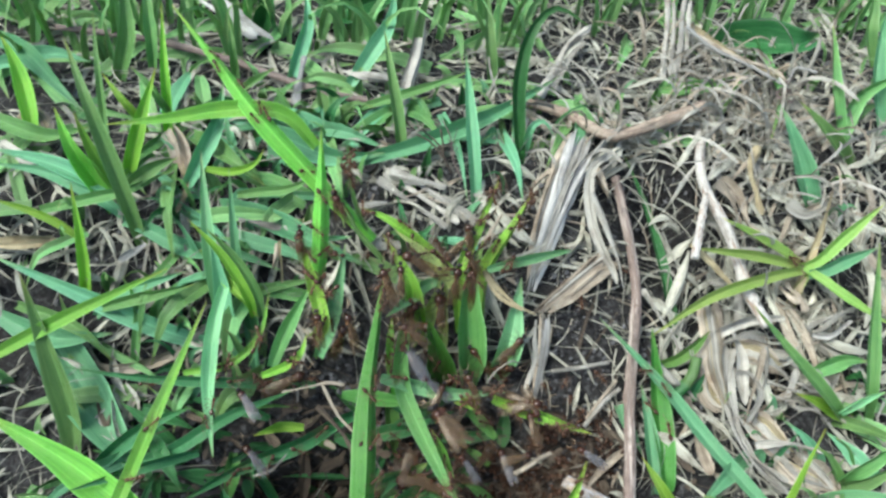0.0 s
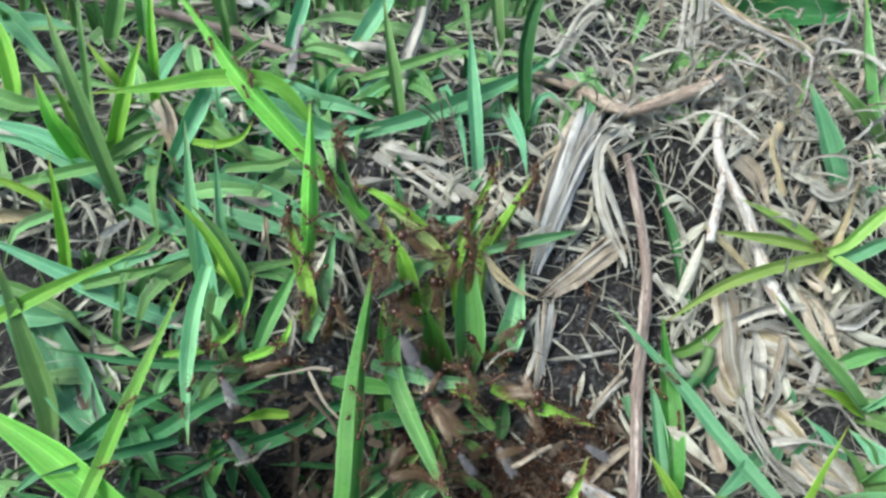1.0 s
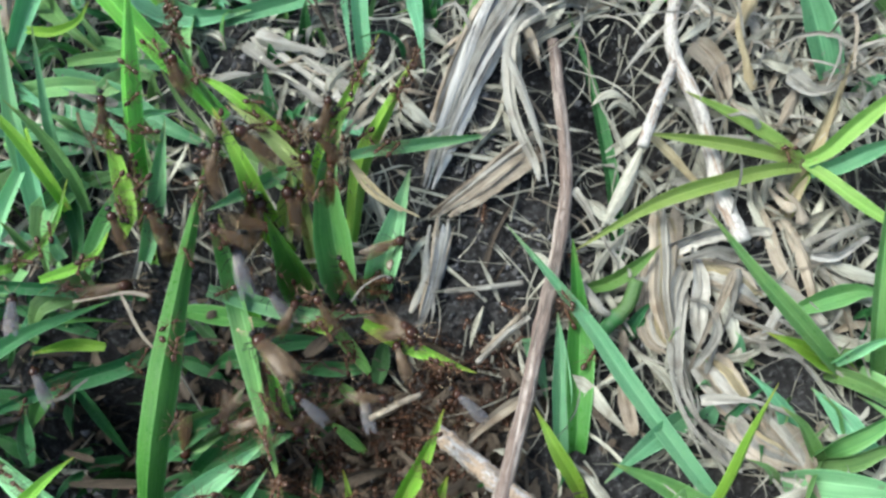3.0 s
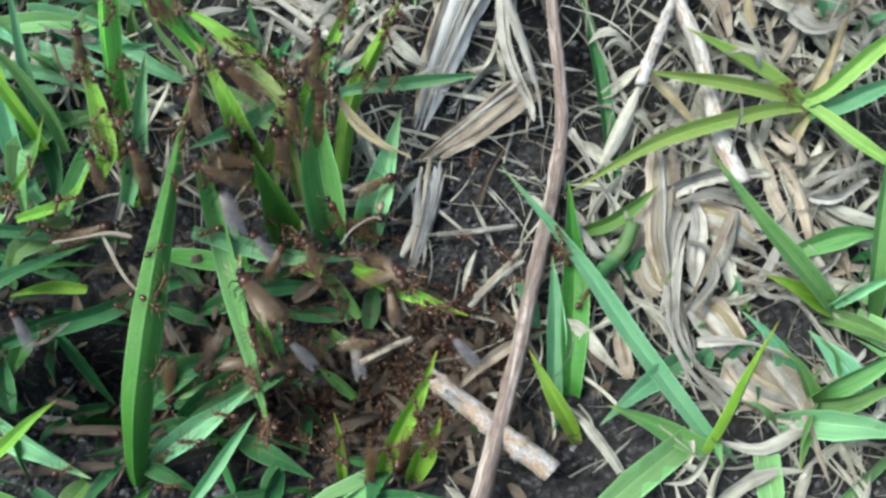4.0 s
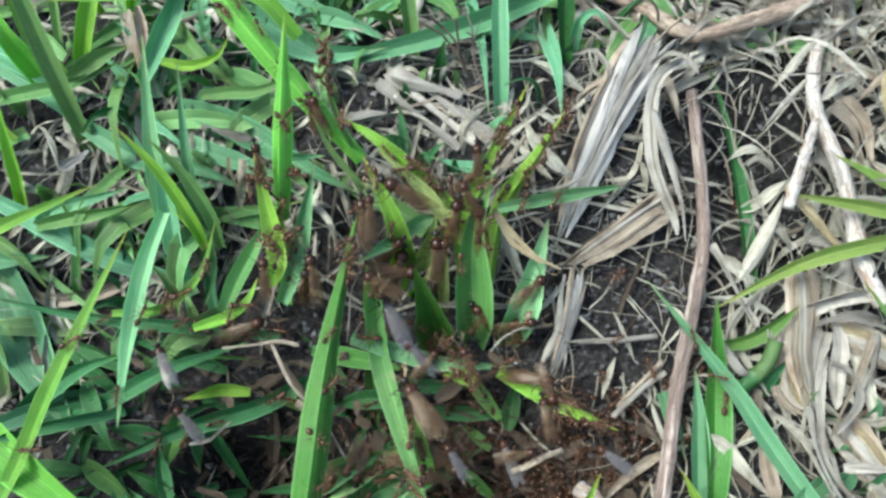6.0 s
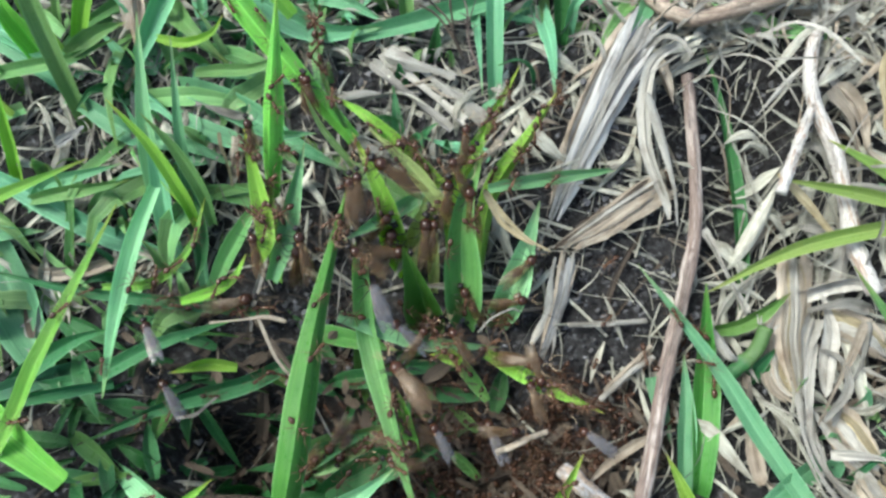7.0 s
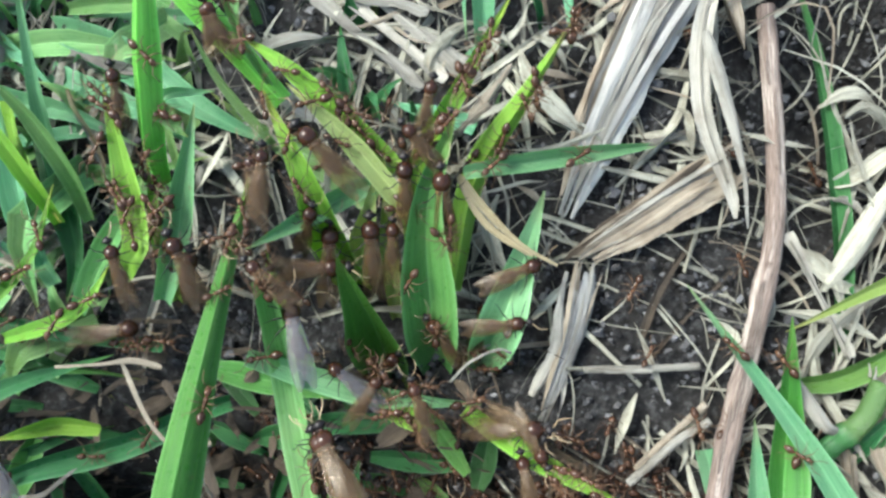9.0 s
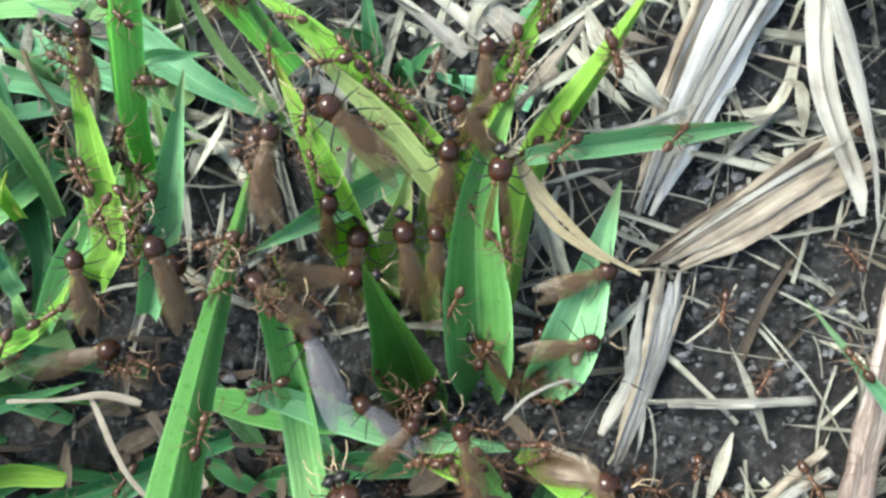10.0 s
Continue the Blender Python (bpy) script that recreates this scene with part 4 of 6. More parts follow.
blade(plant, "Y14", 3.2, "blue", (-76.2, 38.6, 21.4), (-69.5, 40.6, 22.4), (-64.7, 41.5, 22.4), (-58.7, 40.0, 21.5))
blade(plant, "Y15", 2.3, "green", (-47.7, 40.0, 20.1), (-47.2, 41.8, 25.2), (-47.4, 45.1, 29.2), (-47.9, 50.2, 33.1))
blade(plant, "Y16", 2.7, "blue", (87.6, 10.0, 26.2), (86.1, 15.1, 32.8), (86.8, 20.4, 37.8), (89.7, 27.5, 42.8))
blade(plant, "Y17", 2.8, "green", (75.7, 41.2, 26.5), (71.2, 26.9, 28.3), (67.7, 15.7, 30.1), (64.4, 8.1, 25.8))
blade(plant, "Y18", 3.2, "blue", (-10.5, 30.9, 22.4), (-5.9, 35.7, 26.6), (-2.4, 40.2, 29.9), (-0.8, 47.1, 33.0))
blade(plant, "Y19", 2.7, "green", (94.4, 27.2, 27.8), (92.1, 30.1, 33.8), (92.9, 33.8, 37.8), (92.9, 37.4, 41.8))

plant = grass_plant("pale green grass leaves leaning over one another", -65.4, 20.1)
blade(plant, "Z1", 2.9, "lime", (-65.4, 20.1, 19.4), (-65.9, 24.3, 23.4), (-67.7, 30.1, 27.4), (-70.8, 35.8, 30.4))
blade(plant, "Z2", 3.4, "blue", (-76.6, 45.0, 24.4), (-69.0, 38.1, 25.4), (-62.0, 29.3, 24.4), (-57.3, 24.8, 21.6))
blade(plant, "Z3", 2.5, "lime", (-48.8, 12.8, 19.0), (-47.3, 15.1, 23.2), (-45.6, 18.9, 27.3), (-43.5, 24.2, 31.4))
blade(plant, "Z4", 2.8, "blue", (-39.1, 7.6, 19.5), (-35.8, 10.5, 24.4), (-33.3, 14.0, 28.0), (-32.3, 19.8, 31.1))
blade(plant, "Z5", 3.2, "green", (-38.8, 19.2, 20.7), (-34.2, 12.5, 23.8), (-30.3, 7.8, 24.1), (-26.0, 5.1, 21.4))
blade(plant, "Z6", 3.9, "blue", (-25.2, 19.3, 21.5), (-19.3, 13.1, 22.8), (-13.6, 10.1, 22.6), (-5.8, 10.6, 23.2))
blade(plant, "Z7", 1.8, "lime", (-36.2, -3.2, 15.8), (-33.7, -8.2, 16.0), (-30.5, -12.6, 15.6), (-27.6, -15.9, 13.8))
blade(plant, "Z8", 3.5, "blue", (-67.4, -9.8, 9.5), (-62.1, -12.9, 8.7), (-57.0, -14.0, 8.2), (-50.5, -13.3, 8.0))
blade(plant, "Z9", 2.3, "green", (-25.7, -22.6, 9.5), (-23.8, -19.3, 12.2), (-21.0, -15.5, 15.5), (-19.0, -13.1, 18.0))
blade(plant, "Z10", 2.6, "blue", (-31.1, -17.5, 8.8), (-32.5, -14.5, 12.4), (-33.0, -10.9, 16.5), (-34.1, -6.4, 22.1))
blade(plant, "Z11", 1.8, "green", (-27.1, -13.4, 10.3), (-28.1, -11.0, 14.7), (-31.1, -7.8, 19.4), (-34.5, -5.9, 23.4))
blade(plant, "Z12", 2.7, "deep", (-32.8, -6.1, 13.4), (-30.1, -11.6, 11.2), (-28.5, -16.4, 8.5), (-29.6, -19.8, 5.6))

straw("plant_hair", "pale fuzzy wisp of dry fibre caught in the tuft", 0.28, "pale", (7.7, -27.1, 7.8), (9.3, -25.9, 9.3), (11.7, -25.0, 10.2), (12.8, -25.1, 9.8))
straw("papery_bract", "papery tan dry bract standing in the tuft", 1.1, "tan", (8.9, -8.9, 20.2), (9.9, -7.7, 21.5), (10.9, -6.5, 22.2), (12.1, -4.7, 22.9))
straw("papery_bract", "papery tan dry bract standing in the tuft", 0.8, "tan", (7.6, -9.8, 19.6), (8.5, -9.4, 20.8), (9.5, -9.0, 21.7), (10.4, -8.7, 22.4))
straw("forked_dry_leaf", "split dry straw-coloured leaf tip hanging from the tuft", 0.7, "straw", (7.9, -13.6, 19.4), (10.4, -15.5, 16.9), (13.3, -17.5, 15.0), (16.5, -18.6, 13.5))
straw("forked_dry_leaf", "split dry straw-coloured leaf tip hanging from the tuft", 0.6, "straw", (7.9, -13.9, 19.2), (9.7, -15.8, 16.7), (11.5, -16.9, 15.3), (14.4, -18.0, 14.0))
straw("frayed_straw", "bleached frayed stem of dead grass with loose fibres", 6.2, "pale", (29.8, 10.6, 25.3), (24.4, 2.3, 21.8), (20.2, -5.7, 16.3), (17.4, -12.0, 11.3))
straw("dry_leaf", "curled dead grass leaf in the thatch", 1.7, "pale", (33.9, 6.7, 25.6), (29.4, 3.7, 23.6), (28.8, -4.6, 18.9), (31.5, -11.3, 14.7), (31.9, -13.3, 13.6))
straw("dead_stalk", "thick tan dead grass stem with a frayed papery skin", 4.2, "tan", (32.5, -8.6, 15.8), (28.3, -10.6, 14.0), (23.2, -13.3, 11.6), (18.0, -16.2, 9.4))
straw("torn_straw", "white torn strip of dead grass on dark soil", 2.7, "pale", (19.7, -16.0, 9.9), (19.1, -19.6, 7.9), (17.9, -23.5, 5.4), (15.9, -28.5, 2.9))
straw("straw_shred", "white torn strip of dead grass on dark soil", 1.1, "pale", (17.8, -16.8, 9.5), (17.2, -19.7, 8.1), (16.8, -22.7, 6.0), (14.9, -26.4, 3.5))
straw("thin_stick", "thin bleached grass stalk lying on the soil", 0.8, "tan", (55.8, 30.6, 33.3), (61.3, 24.1, 32.7), (67.7, 20.8, 32.1), (69.9, 17.9, 31.2))
straw("thin_stick", "thin bleached grass stalk lying on the soil", 0.6, "grey", (70.0, 18.2, 31.2), (71.0, 19.4, 33.3), (71.8, 18.0, 34.3), (73.6, 16.6, 34.4))
straw("plant_hair", "pale fuzzy wisp of dry fibre caught in the tuft", 0.4, "brown", (0.1, 9.4, 29.3), (1.9, 9.4, 27.4), (3.4, 8.2, 26.2), (5.3, 5.6, 22.5))
straw("plant_hair", "pale fuzzy wisp of dry fibre caught in the tuft", 0.4, "brown", (3.3, 9.1, 29.4), (3.7, 7.7, 27.1), (4.0, 6.8, 24.8), (5.3, 5.6, 22.5))
straw("plant_hair", "pale fuzzy wisp of dry fibre caught in the tuft", 0.4, "brown", (-0.6, 9.2, 28.2), (1.2, 8.9, 27.3), (2.6, 8.2, 26.1), (4.0, 6.8, 24.8))
straw("thin_stick", "thin bleached grass stalk lying on the soil", 0.9, "tan", (10.1, -40.8, 3.6), (11.9, -40.3, 4.7), (13.8, -39.4, 4.8), (16.1, -38.6, 5.0))
straw("bark_chip", "pale flaking chip of bark lying in the grass", 3.9, "pale", (-6.6, 9.6, 20.5), (-2.3, 5.4, 19.9), (2.3, 2.0, 18.3), (7.8, -2.1, 16.0))
straw("bark_chip", "pale flaking chip of bark lying in the grass", 2.3, "pale", (-5.1, 7.6, 21.0), (-1.3, 5.8, 21.1), (1.5, 5.2, 21.1), (4.4, 4.5, 20.5))
straw("thin_stick", "thin bleached grass stalk lying on the soil", 0.8, "pale", (19.4, -24.5, 5.5), (22.6, -24.4, 5.7), (25.5, -24.3, 5.9), (29.4, -24.0, 6.2))
straw("thin_stick", "thin bleached grass stalk lying on the soil", 0.9, "pale", (23.0, -33.8, 3.4), (25.2, -32.0, 4.2), (27.3, -30.2, 4.7), (29.9, -28.8, 5.6))
straw("thin_stick", "thin bleached grass stalk lying on the soil", 0.8, "tan", (23.7, -32.6, 3.6), (25.9, -30.5, 4.0), (28.1, -28.6, 4.6), (29.6, -27.4, 6.0))
straw("dry_sheath", "papery tan dead grass sheath on the soil", 4.2, "tan", (47.7, -16.2, 12.2), (47.4, -22.9, 9.3), (46.7, -27.5, 7.5), (47.0, -33.7, 5.9))
straw("dry_sheath", "papery tan dead grass sheath on the soil", 2.2, "pale", (50.6, -22.1, 10.4), (50.6, -26.6, 9.5), (50.0, -30.1, 7.5), (49.9, -33.9, 6.0))
straw("dry_sheath", "papery tan dead grass sheath on the soil", 3.7, "tan", (55.9, -41.3, 4.4), (57.0, -44.6, 5.4), (58.2, -47.9, 5.5), (59.4, -51.4, 4.6))
straw("dry_leaf", "curled dead grass leaf in the thatch", 1.4, "pale", (36.3, -14.2, 12.7), (38.0, -16.8, 11.3), (39.9, -20.2, 9.6), (41.9, -23.3, 7.3))
straw("dry_leaf", "curled dead grass leaf in the thatch", 1.0, "pale", (46.9, -35.9, 5.8), (47.1, -40.7, 6.8), (47.6, -44.1, 6.9), (51.2, -47.2, 6.1))
straw("dry_leaf", "curled dead grass leaf in the thatch", 1.2, "pale", (55.4, -25.6, 10.2), (54.1, -30.2, 8.8), (52.0, -33.8, 7.2), (49.8, -37.6, 6.0))
straw("dry_leaf", "curled dead grass leaf in the thatch", 1.5, "pale", (64.7, -23.7, 10.5), (66.4, -23.7, 11.6), (68.6, -22.3, 12.3), (69.9, -22.0, 13.5))
straw("dry_leaf", "curled dead grass leaf in the thatch", 1.5, "pale", (48.2, -24.4, 10.2), (50.7, -24.2, 11.4), (52.7, -24.0, 11.6), (55.6, -24.3, 10.7))
straw("dry_leaf", "curled dead grass leaf in the thatch", 0.8, "pale", (56.3, -33.4, 7.4), (56.7, -36.2, 8.4), (59.6, -37.2, 8.6), (62.2, -39.2, 6.7))
straw("dry_leaf", "curled dead grass leaf in the thatch", 0.9, "pale", (59.4, -31.5, 7.8), (62.3, -33.1, 7.8), (65.0, -32.6, 8.0), (67.9, -30.1, 7.6))
straw("dry_leaf", "curled dead grass leaf in the thatch", 1.1, "pale", (36.6, -25.1, 8.3), (37.6, -28.4, 8.2), (38.5, -29.8, 7.9), (40.3, -29.8, 7.0))
straw("dry_leaf", "curled dead grass leaf in the thatch", 1.1, "brown", (14.1, -29.9, 4.4), (16.9, -32.0, 5.2), (19.0, -32.9, 5.2), (20.3, -33.9, 4.2))
straw("dry_leaf", "curled dead grass leaf in the thatch", 0.5, "tan", (-18.2, -29.0, 14.2), (-15.8, -33.1, 11.1), (-12.3, -36.0, 8.3), (-9.6, -39.7, 4.4))
straw("dry_leaf", "curled dead grass leaf in the thatch", 0.6, "pale", (-28.6, -37.8, 4.3), (-26.0, -37.7, 5.4), (-24.8, -36.6, 5.5), (-23.6, -35.4, 5.6))
straw("dry_leaf", "curled dead grass leaf in the thatch", 0.5, "tan", (-23.9, -29.4, 13.3), (-19.7, -29.5, 14.5), (-17.2, -29.0, 14.3), (-14.9, -29.3, 13.8))
straw("dry_leaf", "curled dead grass leaf in the thatch", 0.6, "straw", (-23.3, -10.6, 25.2), (-23.5, -10.9, 23.1), (-23.5, -11.0, 20.0), (-23.6, -11.7, 16.5))
straw("dry_leaf", "curled dead grass leaf in the thatch", 2.2, "straw", (-69.1, -0.3, 15.9), (-64.8, -0.5, 16.3), (-61.4, -0.4, 16.4), (-59.0, -0.1, 16.1))
straw("dry_leaf", "curled dead grass leaf in the thatch", 2.5, "pale", (-71.1, 20.0, 18.4), (-66.9, 16.9, 18.4), (-62.7, 14.0, 18.4), (-58.6, 10.1, 18.0))
straw("dry_leaf", "curled dead grass leaf in the thatch", 3.4, "grey", (-41.0, 59.3, 25.5), (-34.0, 51.9, 25.0), (-29.6, 47.0, 24.2), (-25.2, 43.9, 23.5))
straw("dry_leaf", "curled dead grass leaf in the thatch", 2.4, "pale", (-3.1, 18.2, 21.8), (-0.1, 28.6, 24.0), (3.3, 39.6, 25.2), (5.5, 53.6, 25.3))
straw("dry_leaf", "curled dead grass leaf in the thatch", 2.9, "pale", (24.8, 22.2, 24.5), (29.9, 30.9, 25.8), (34.0, 38.1, 26.0), (40.1, 43.6, 26.4))
straw("dry_leaf", "curled dead grass leaf in the thatch", 3.4, "pale", (50.0, 24.9, 26.0), (51.8, 31.5, 29.1), (53.8, 38.5, 32.2), (54.8, 46.0, 35.3))
straw("dry_leaf", "curled dead grass leaf in the thatch", 2.9, "pale", (52.8, 26.4, 26.2), (55.3, 33.1, 29.3), (56.7, 38.3, 32.4), (59.5, 45.6, 35.6))
straw("dry_leaf", "curled dead grass leaf in the thatch", 1.3, "straw", (68.9, 19.4, 31.1), (67.3, 25.4, 30.0), (63.6, 30.4, 29.8), (58.0, 40.8, 29.5))
straw("dry_leaf", "curled dead grass leaf in the thatch", 2.8, "tan", (52.6, 1.6, 22.6), (55.2, -1.4, 21.2), (56.4, -6.0, 18.8), (58.7, -7.9, 17.8))
straw("dry_leaf", "curled dead grass leaf in the thatch", 2.0, "straw", (60.2, 5.6, 26.8), (58.2, 1.7, 25.0), (59.0, -1.4, 22.5), (59.8, -4.5, 19.8))
straw("dry_leaf", "curled dead grass leaf in the thatch", 2.2, "pale", (63.8, -3.6, 21.6), (66.6, -5.6, 20.6), (69.8, -5.4, 20.9), (71.7, -4.2, 21.7))
straw("dry_leaf", "curled dead grass leaf in the thatch", 1.5, "straw", (-42.6, 19.9, 21.4), (-40.0, 11.3, 21.3), (-39.1, 7.6, 19.5), (-41.0, 3.7, 16.9))
straw("dry_leaf", "curled dead grass leaf in the thatch", 2.0, "tan", (-55.2, -15.8, 4.3), (-50.7, -17.8, 4.4), (-44.6, -17.2, 5.1), (-40.2, -16.0, 6.0))
straw("dry_leaf", "curled dead grass leaf in the thatch", 1.2, "pale", (48.9, -26.8, 8.4), (46.8, -34.8, 7.8), (46.5, -41.2, 6.8), (51.3, -49.2, 5.1))
straw("dry_leaf", "curled dead grass leaf in the thatch", 1.8, "tan", (41.2, -31.1, 5.8), (40.5, -36.0, 5.4), (40.0, -39.9, 5.4), (40.6, -44.2, 4.4))
straw("dry_leaf", "curled dead grass leaf in the thatch", 1.2, "brown", (-19.2, -26.5, 3.4), (-15.8, -30.4, 2.5), (-14.2, -33.2, 2.2), (-12.7, -36.6, 1.2))
straw("dry_leaf", "curled dead grass leaf in the thatch", 1.1, "pale", (28.5, -0.6, 23.1), (30.1, -4.2, 20.3), (32.5, -9.9, 16.0), (33.1, -14.0, 13.1))
straw("dry_sheath", "papery tan dead grass sheath on the soil", 4.1, "tan", (46.8, -21.8, 7.2), (45.4, -26.7, 5.8), (44.9, -31.3, 5.0), (46.6, -34.0, 5.3))
straw("dry_sheath", "papery tan dead grass sheath on the soil", 2.1, "pale", (49.3, -24.7, 9.2), (47.9, -27.4, 9.1), (47.2, -30.4, 8.3), (47.0, -34.5, 6.8))
straw("dry_sheath", "papery tan dead grass sheath on the soil", 4.6, "tan", (50.4, -24.4, 8.3), (52.9, -26.0, 8.9), (55.4, -27.2, 8.6), (58.5, -29.0, 7.3))
straw("dry_leaf", "curled dead grass leaf in the thatch", 1.1, "pale", (46.2, -33.8, 6.8), (45.4, -40.4, 7.7), (46.5, -45.2, 7.8), (49.4, -49.0, 7.0))
straw("dry_sheath", "papery tan dead grass sheath on the soil", 5.0, "tan", (50.3, -34.9, 5.0), (51.1, -38.0, 6.1), (52.5, -40.9, 6.1), (54.9, -43.1, 5.3))
straw("dry_leaf", "curled dead grass leaf in the thatch", 1.4, "pale", (48.1, -41.2, 6.9), (50.4, -41.7, 8.0), (53.8, -42.3, 8.2), (58.2, -43.9, 7.5))
straw("dry_sheath", "papery tan dead grass sheath on the soil", 4.4, "tan", (52.4, -42.9, 5.1), (52.8, -45.2, 6.2), (53.9, -46.6, 6.2), (58.0, -48.6, 5.5))
straw("dry_leaf", "curled dead grass leaf in the thatch", 1.3, "pale", (64.2, -22.8, 10.8), (65.9, -22.6, 12.0), (67.6, -22.4, 12.7), (72.0, -21.5, 13.9))
straw("dry_leaf", "curled dead grass leaf in the thatch", 1.3, "grey", (65.2, -23.4, 9.7), (66.4, -24.2, 10.4), (68.1, -24.4, 10.9), (71.6, -22.9, 12.2))
straw("papery_bract", "papery tan dry bract standing in the tuft", 2.5, "tan", (61.6, -15.2, 13.6), (62.3, -17.2, 13.5), (63.2, -18.6, 13.4), (63.8, -20.5, 11.9))
straw("dry_sheath", "papery tan dead grass sheath on the soil", 2.2, "pale", (47.4, -22.0, 9.2), (51.7, -20.9, 11.0), (56.0, -21.0, 11.7), (60.7, -21.1, 11.4))
straw("dry_leaf", "curled dead grass leaf in the thatch", 1.0, "pale", (49.0, -28.8, 8.8), (50.9, -30.4, 9.5), (51.0, -34.0, 9.1), (47.7, -37.8, 7.9))
straw("dry_leaf", "curled dead grass leaf in the thatch", 1.0, "tan", (54.8, -25.8, 10.1), (52.5, -29.6, 9.8), (49.7, -33.9, 9.0), (47.1, -38.2, 7.8))
straw("dry_leaf", "curled dead grass leaf in the thatch", 1.0, "pale", (54.3, -33.2, 7.3), (56.8, -35.0, 8.4), (60.6, -34.4, 8.6), (64.4, -35.8, 8.9))
straw("dry_leaf", "curled dead grass leaf in the thatch", 0.9, "pale", (53.9, -30.5, 7.7), (56.0, -32.3, 8.5), (58.9, -34.2, 8.5), (60.9, -36.8, 7.7))
straw("dry_leaf", "curled dead grass leaf in the thatch", 1.1, "straw", (45.1, -9.1, 18.3), (48.4, -12.4, 16.5), (52.2, -15.3, 14.0), (56.1, -16.6, 12.5))
straw("dry_sheath", "papery tan dead grass sheath on the soil", 3.8, "pale", (-67.9, 22.9, 20.4), (-66.6, 24.6, 21.4), (-64.7, 23.8, 21.4), (-62.4, 19.2, 20.4))
straw("dry_leaf", "curled dead grass leaf in the thatch", 1.2, "grey", (-49.5, -3.4, 13.9), (-48.1, -2.8, 14.8), (-46.7, -2.6, 15.5), (-45.0, -2.4, 16.7))
straw("dry_leaf", "curled dead grass leaf in the thatch", 1.2, "pale", (-30.7, 1.4, 17.5), (-28.4, 0.2, 18.1), (-26.2, -0.4, 17.9), (-23.7, -0.3, 17.1))
straw("papery_bract", "papery tan dry bract standing in the tuft", 3.1, "tan", (-42.6, 19.9, 22.4), (-40.8, 15.5, 22.6), (-39.8, 11.4, 21.3), (-39.7, 8.8, 18.8))
straw("dry_leaf", "curled dead grass leaf in the thatch", 1.0, "tan", (-24.2, -4.5, 17.8), (-24.4, -5.0, 16.5), (-24.8, -5.6, 15.1), (-25.3, -5.9, 12.9))
straw("dry_leaf", "curled dead grass leaf in the thatch", 1.8, "pale", (-12.1, 34.5, 23.3), (-9.2, 31.4, 24.5), (-6.7, 30.2, 24.6), (-3.2, 30.3, 23.8))
straw("dry_leaf", "curled dead grass leaf in the thatch", 1.8, "grey", (-18.9, 36.6, 24.9), (-19.7, 32.9, 23.8), (-20.4, 29.3, 22.8), (-21.2, 25.9, 21.7))

twig("reddish brown bare twig lying on the ground", 1.9, "brown", (35.0, 4.9, 21.0), (35.2, -2.2, 18.4), (35.5, -7.8, 15.7), (35.4, -14.0, 12.5), (33.5, -22.5, 8.3), (31.0, -30.8, 5.7), (28.2, -40.5, 5.3), (24.7, -51.1, 5.1), (21.6, -60.3, 4.7))
twig("bleached twig with flaking white and brown bark", 2.0, "pale_bark", (52.9, 13.4, 24.6), (50.1, 2.1, 22.2), (53.0, -6.6, 18.2), (54.5, -15.9, 13.8), (56.5, -22.4, 11.4))
twig("bleached twig with flaking white and brown bark", 1.4, "pale_bark", (50.7, 0.6, 21.5), (47.9, -4.9, 20.9), (45.8, -9.3, 20.1), (44.2, -12.9, 18.9))
twig("crooked tan twig half buried in thatch", 2.2, "tan_bark", (22.4, 23.1, 23.8), (29.1, 17.6, 24.7), (34.5, 10.8, 25.7), (42.8, 11.7, 27.3), (52.4, 14.3, 29.1))
twig("long grey weathered twig behind the grass", 1.4, "grey_bark", (-65.2, 47.2, 24.4), (-50.2, 47.0, 22.0), (-34.0, 41.4, 21.0), (-16.9, 30.5, 21.5), (-5.5, 26.2, 21.7))
twig("short weathered piece of grey and tan wood", 2.5, "weathered", (17.8, -42.4, 3.1), (22.0, -46.7, 4.3), (26.1, -50.7, 4.6), (30.7, -54.3, 3.8))



def seed_stalk(foot, top):
    """The bare, branching stalk of a spent grass flower."""
    rng = random.Random(77)
    foot, top = Vector(foot), Vector(top)
    ob = tagged(new("seed_stalk"), "thin brown branching stalk of a spent grass flower", "seed stalk", "dead grass litter")
    ob.location = foot * MM
    rise = top - foot
    main = spline([Vector(), rise * 0.35 + Vector((-0.5, 0.2, 0.1)), rise * 0.7 + Vector((0.3, 0, 0.3)), rise], 12)
    bm = bmesh.new()
    tube(bm, main, [0.2 - 0.009 * k for k in range(12)], 6, 0.1, rng)
    part("stem", bm, BARK["grey_bark"], ob)
    for k in range(9):
        at = main[rng.randrange(2, 11)]
        way = Vector((rng.uniform(-1.2, 0.6), rng.uniform(-0.6, 0.6), rng.uniform(0.1, 1.0))) * rng.uniform(1.5, 4.5)
        bm = bmesh.new()
        tube(bm, spline([at, at + way * 0.5 + Vector((rng.uniform(-0.4, 0.4), 0, 0.3)), at + way], 7), [0.11 - 0.01 * q for q in range(7)], 5, 0.1, rng)
        part("branch", bm, BARK["grey_bark"], ob)


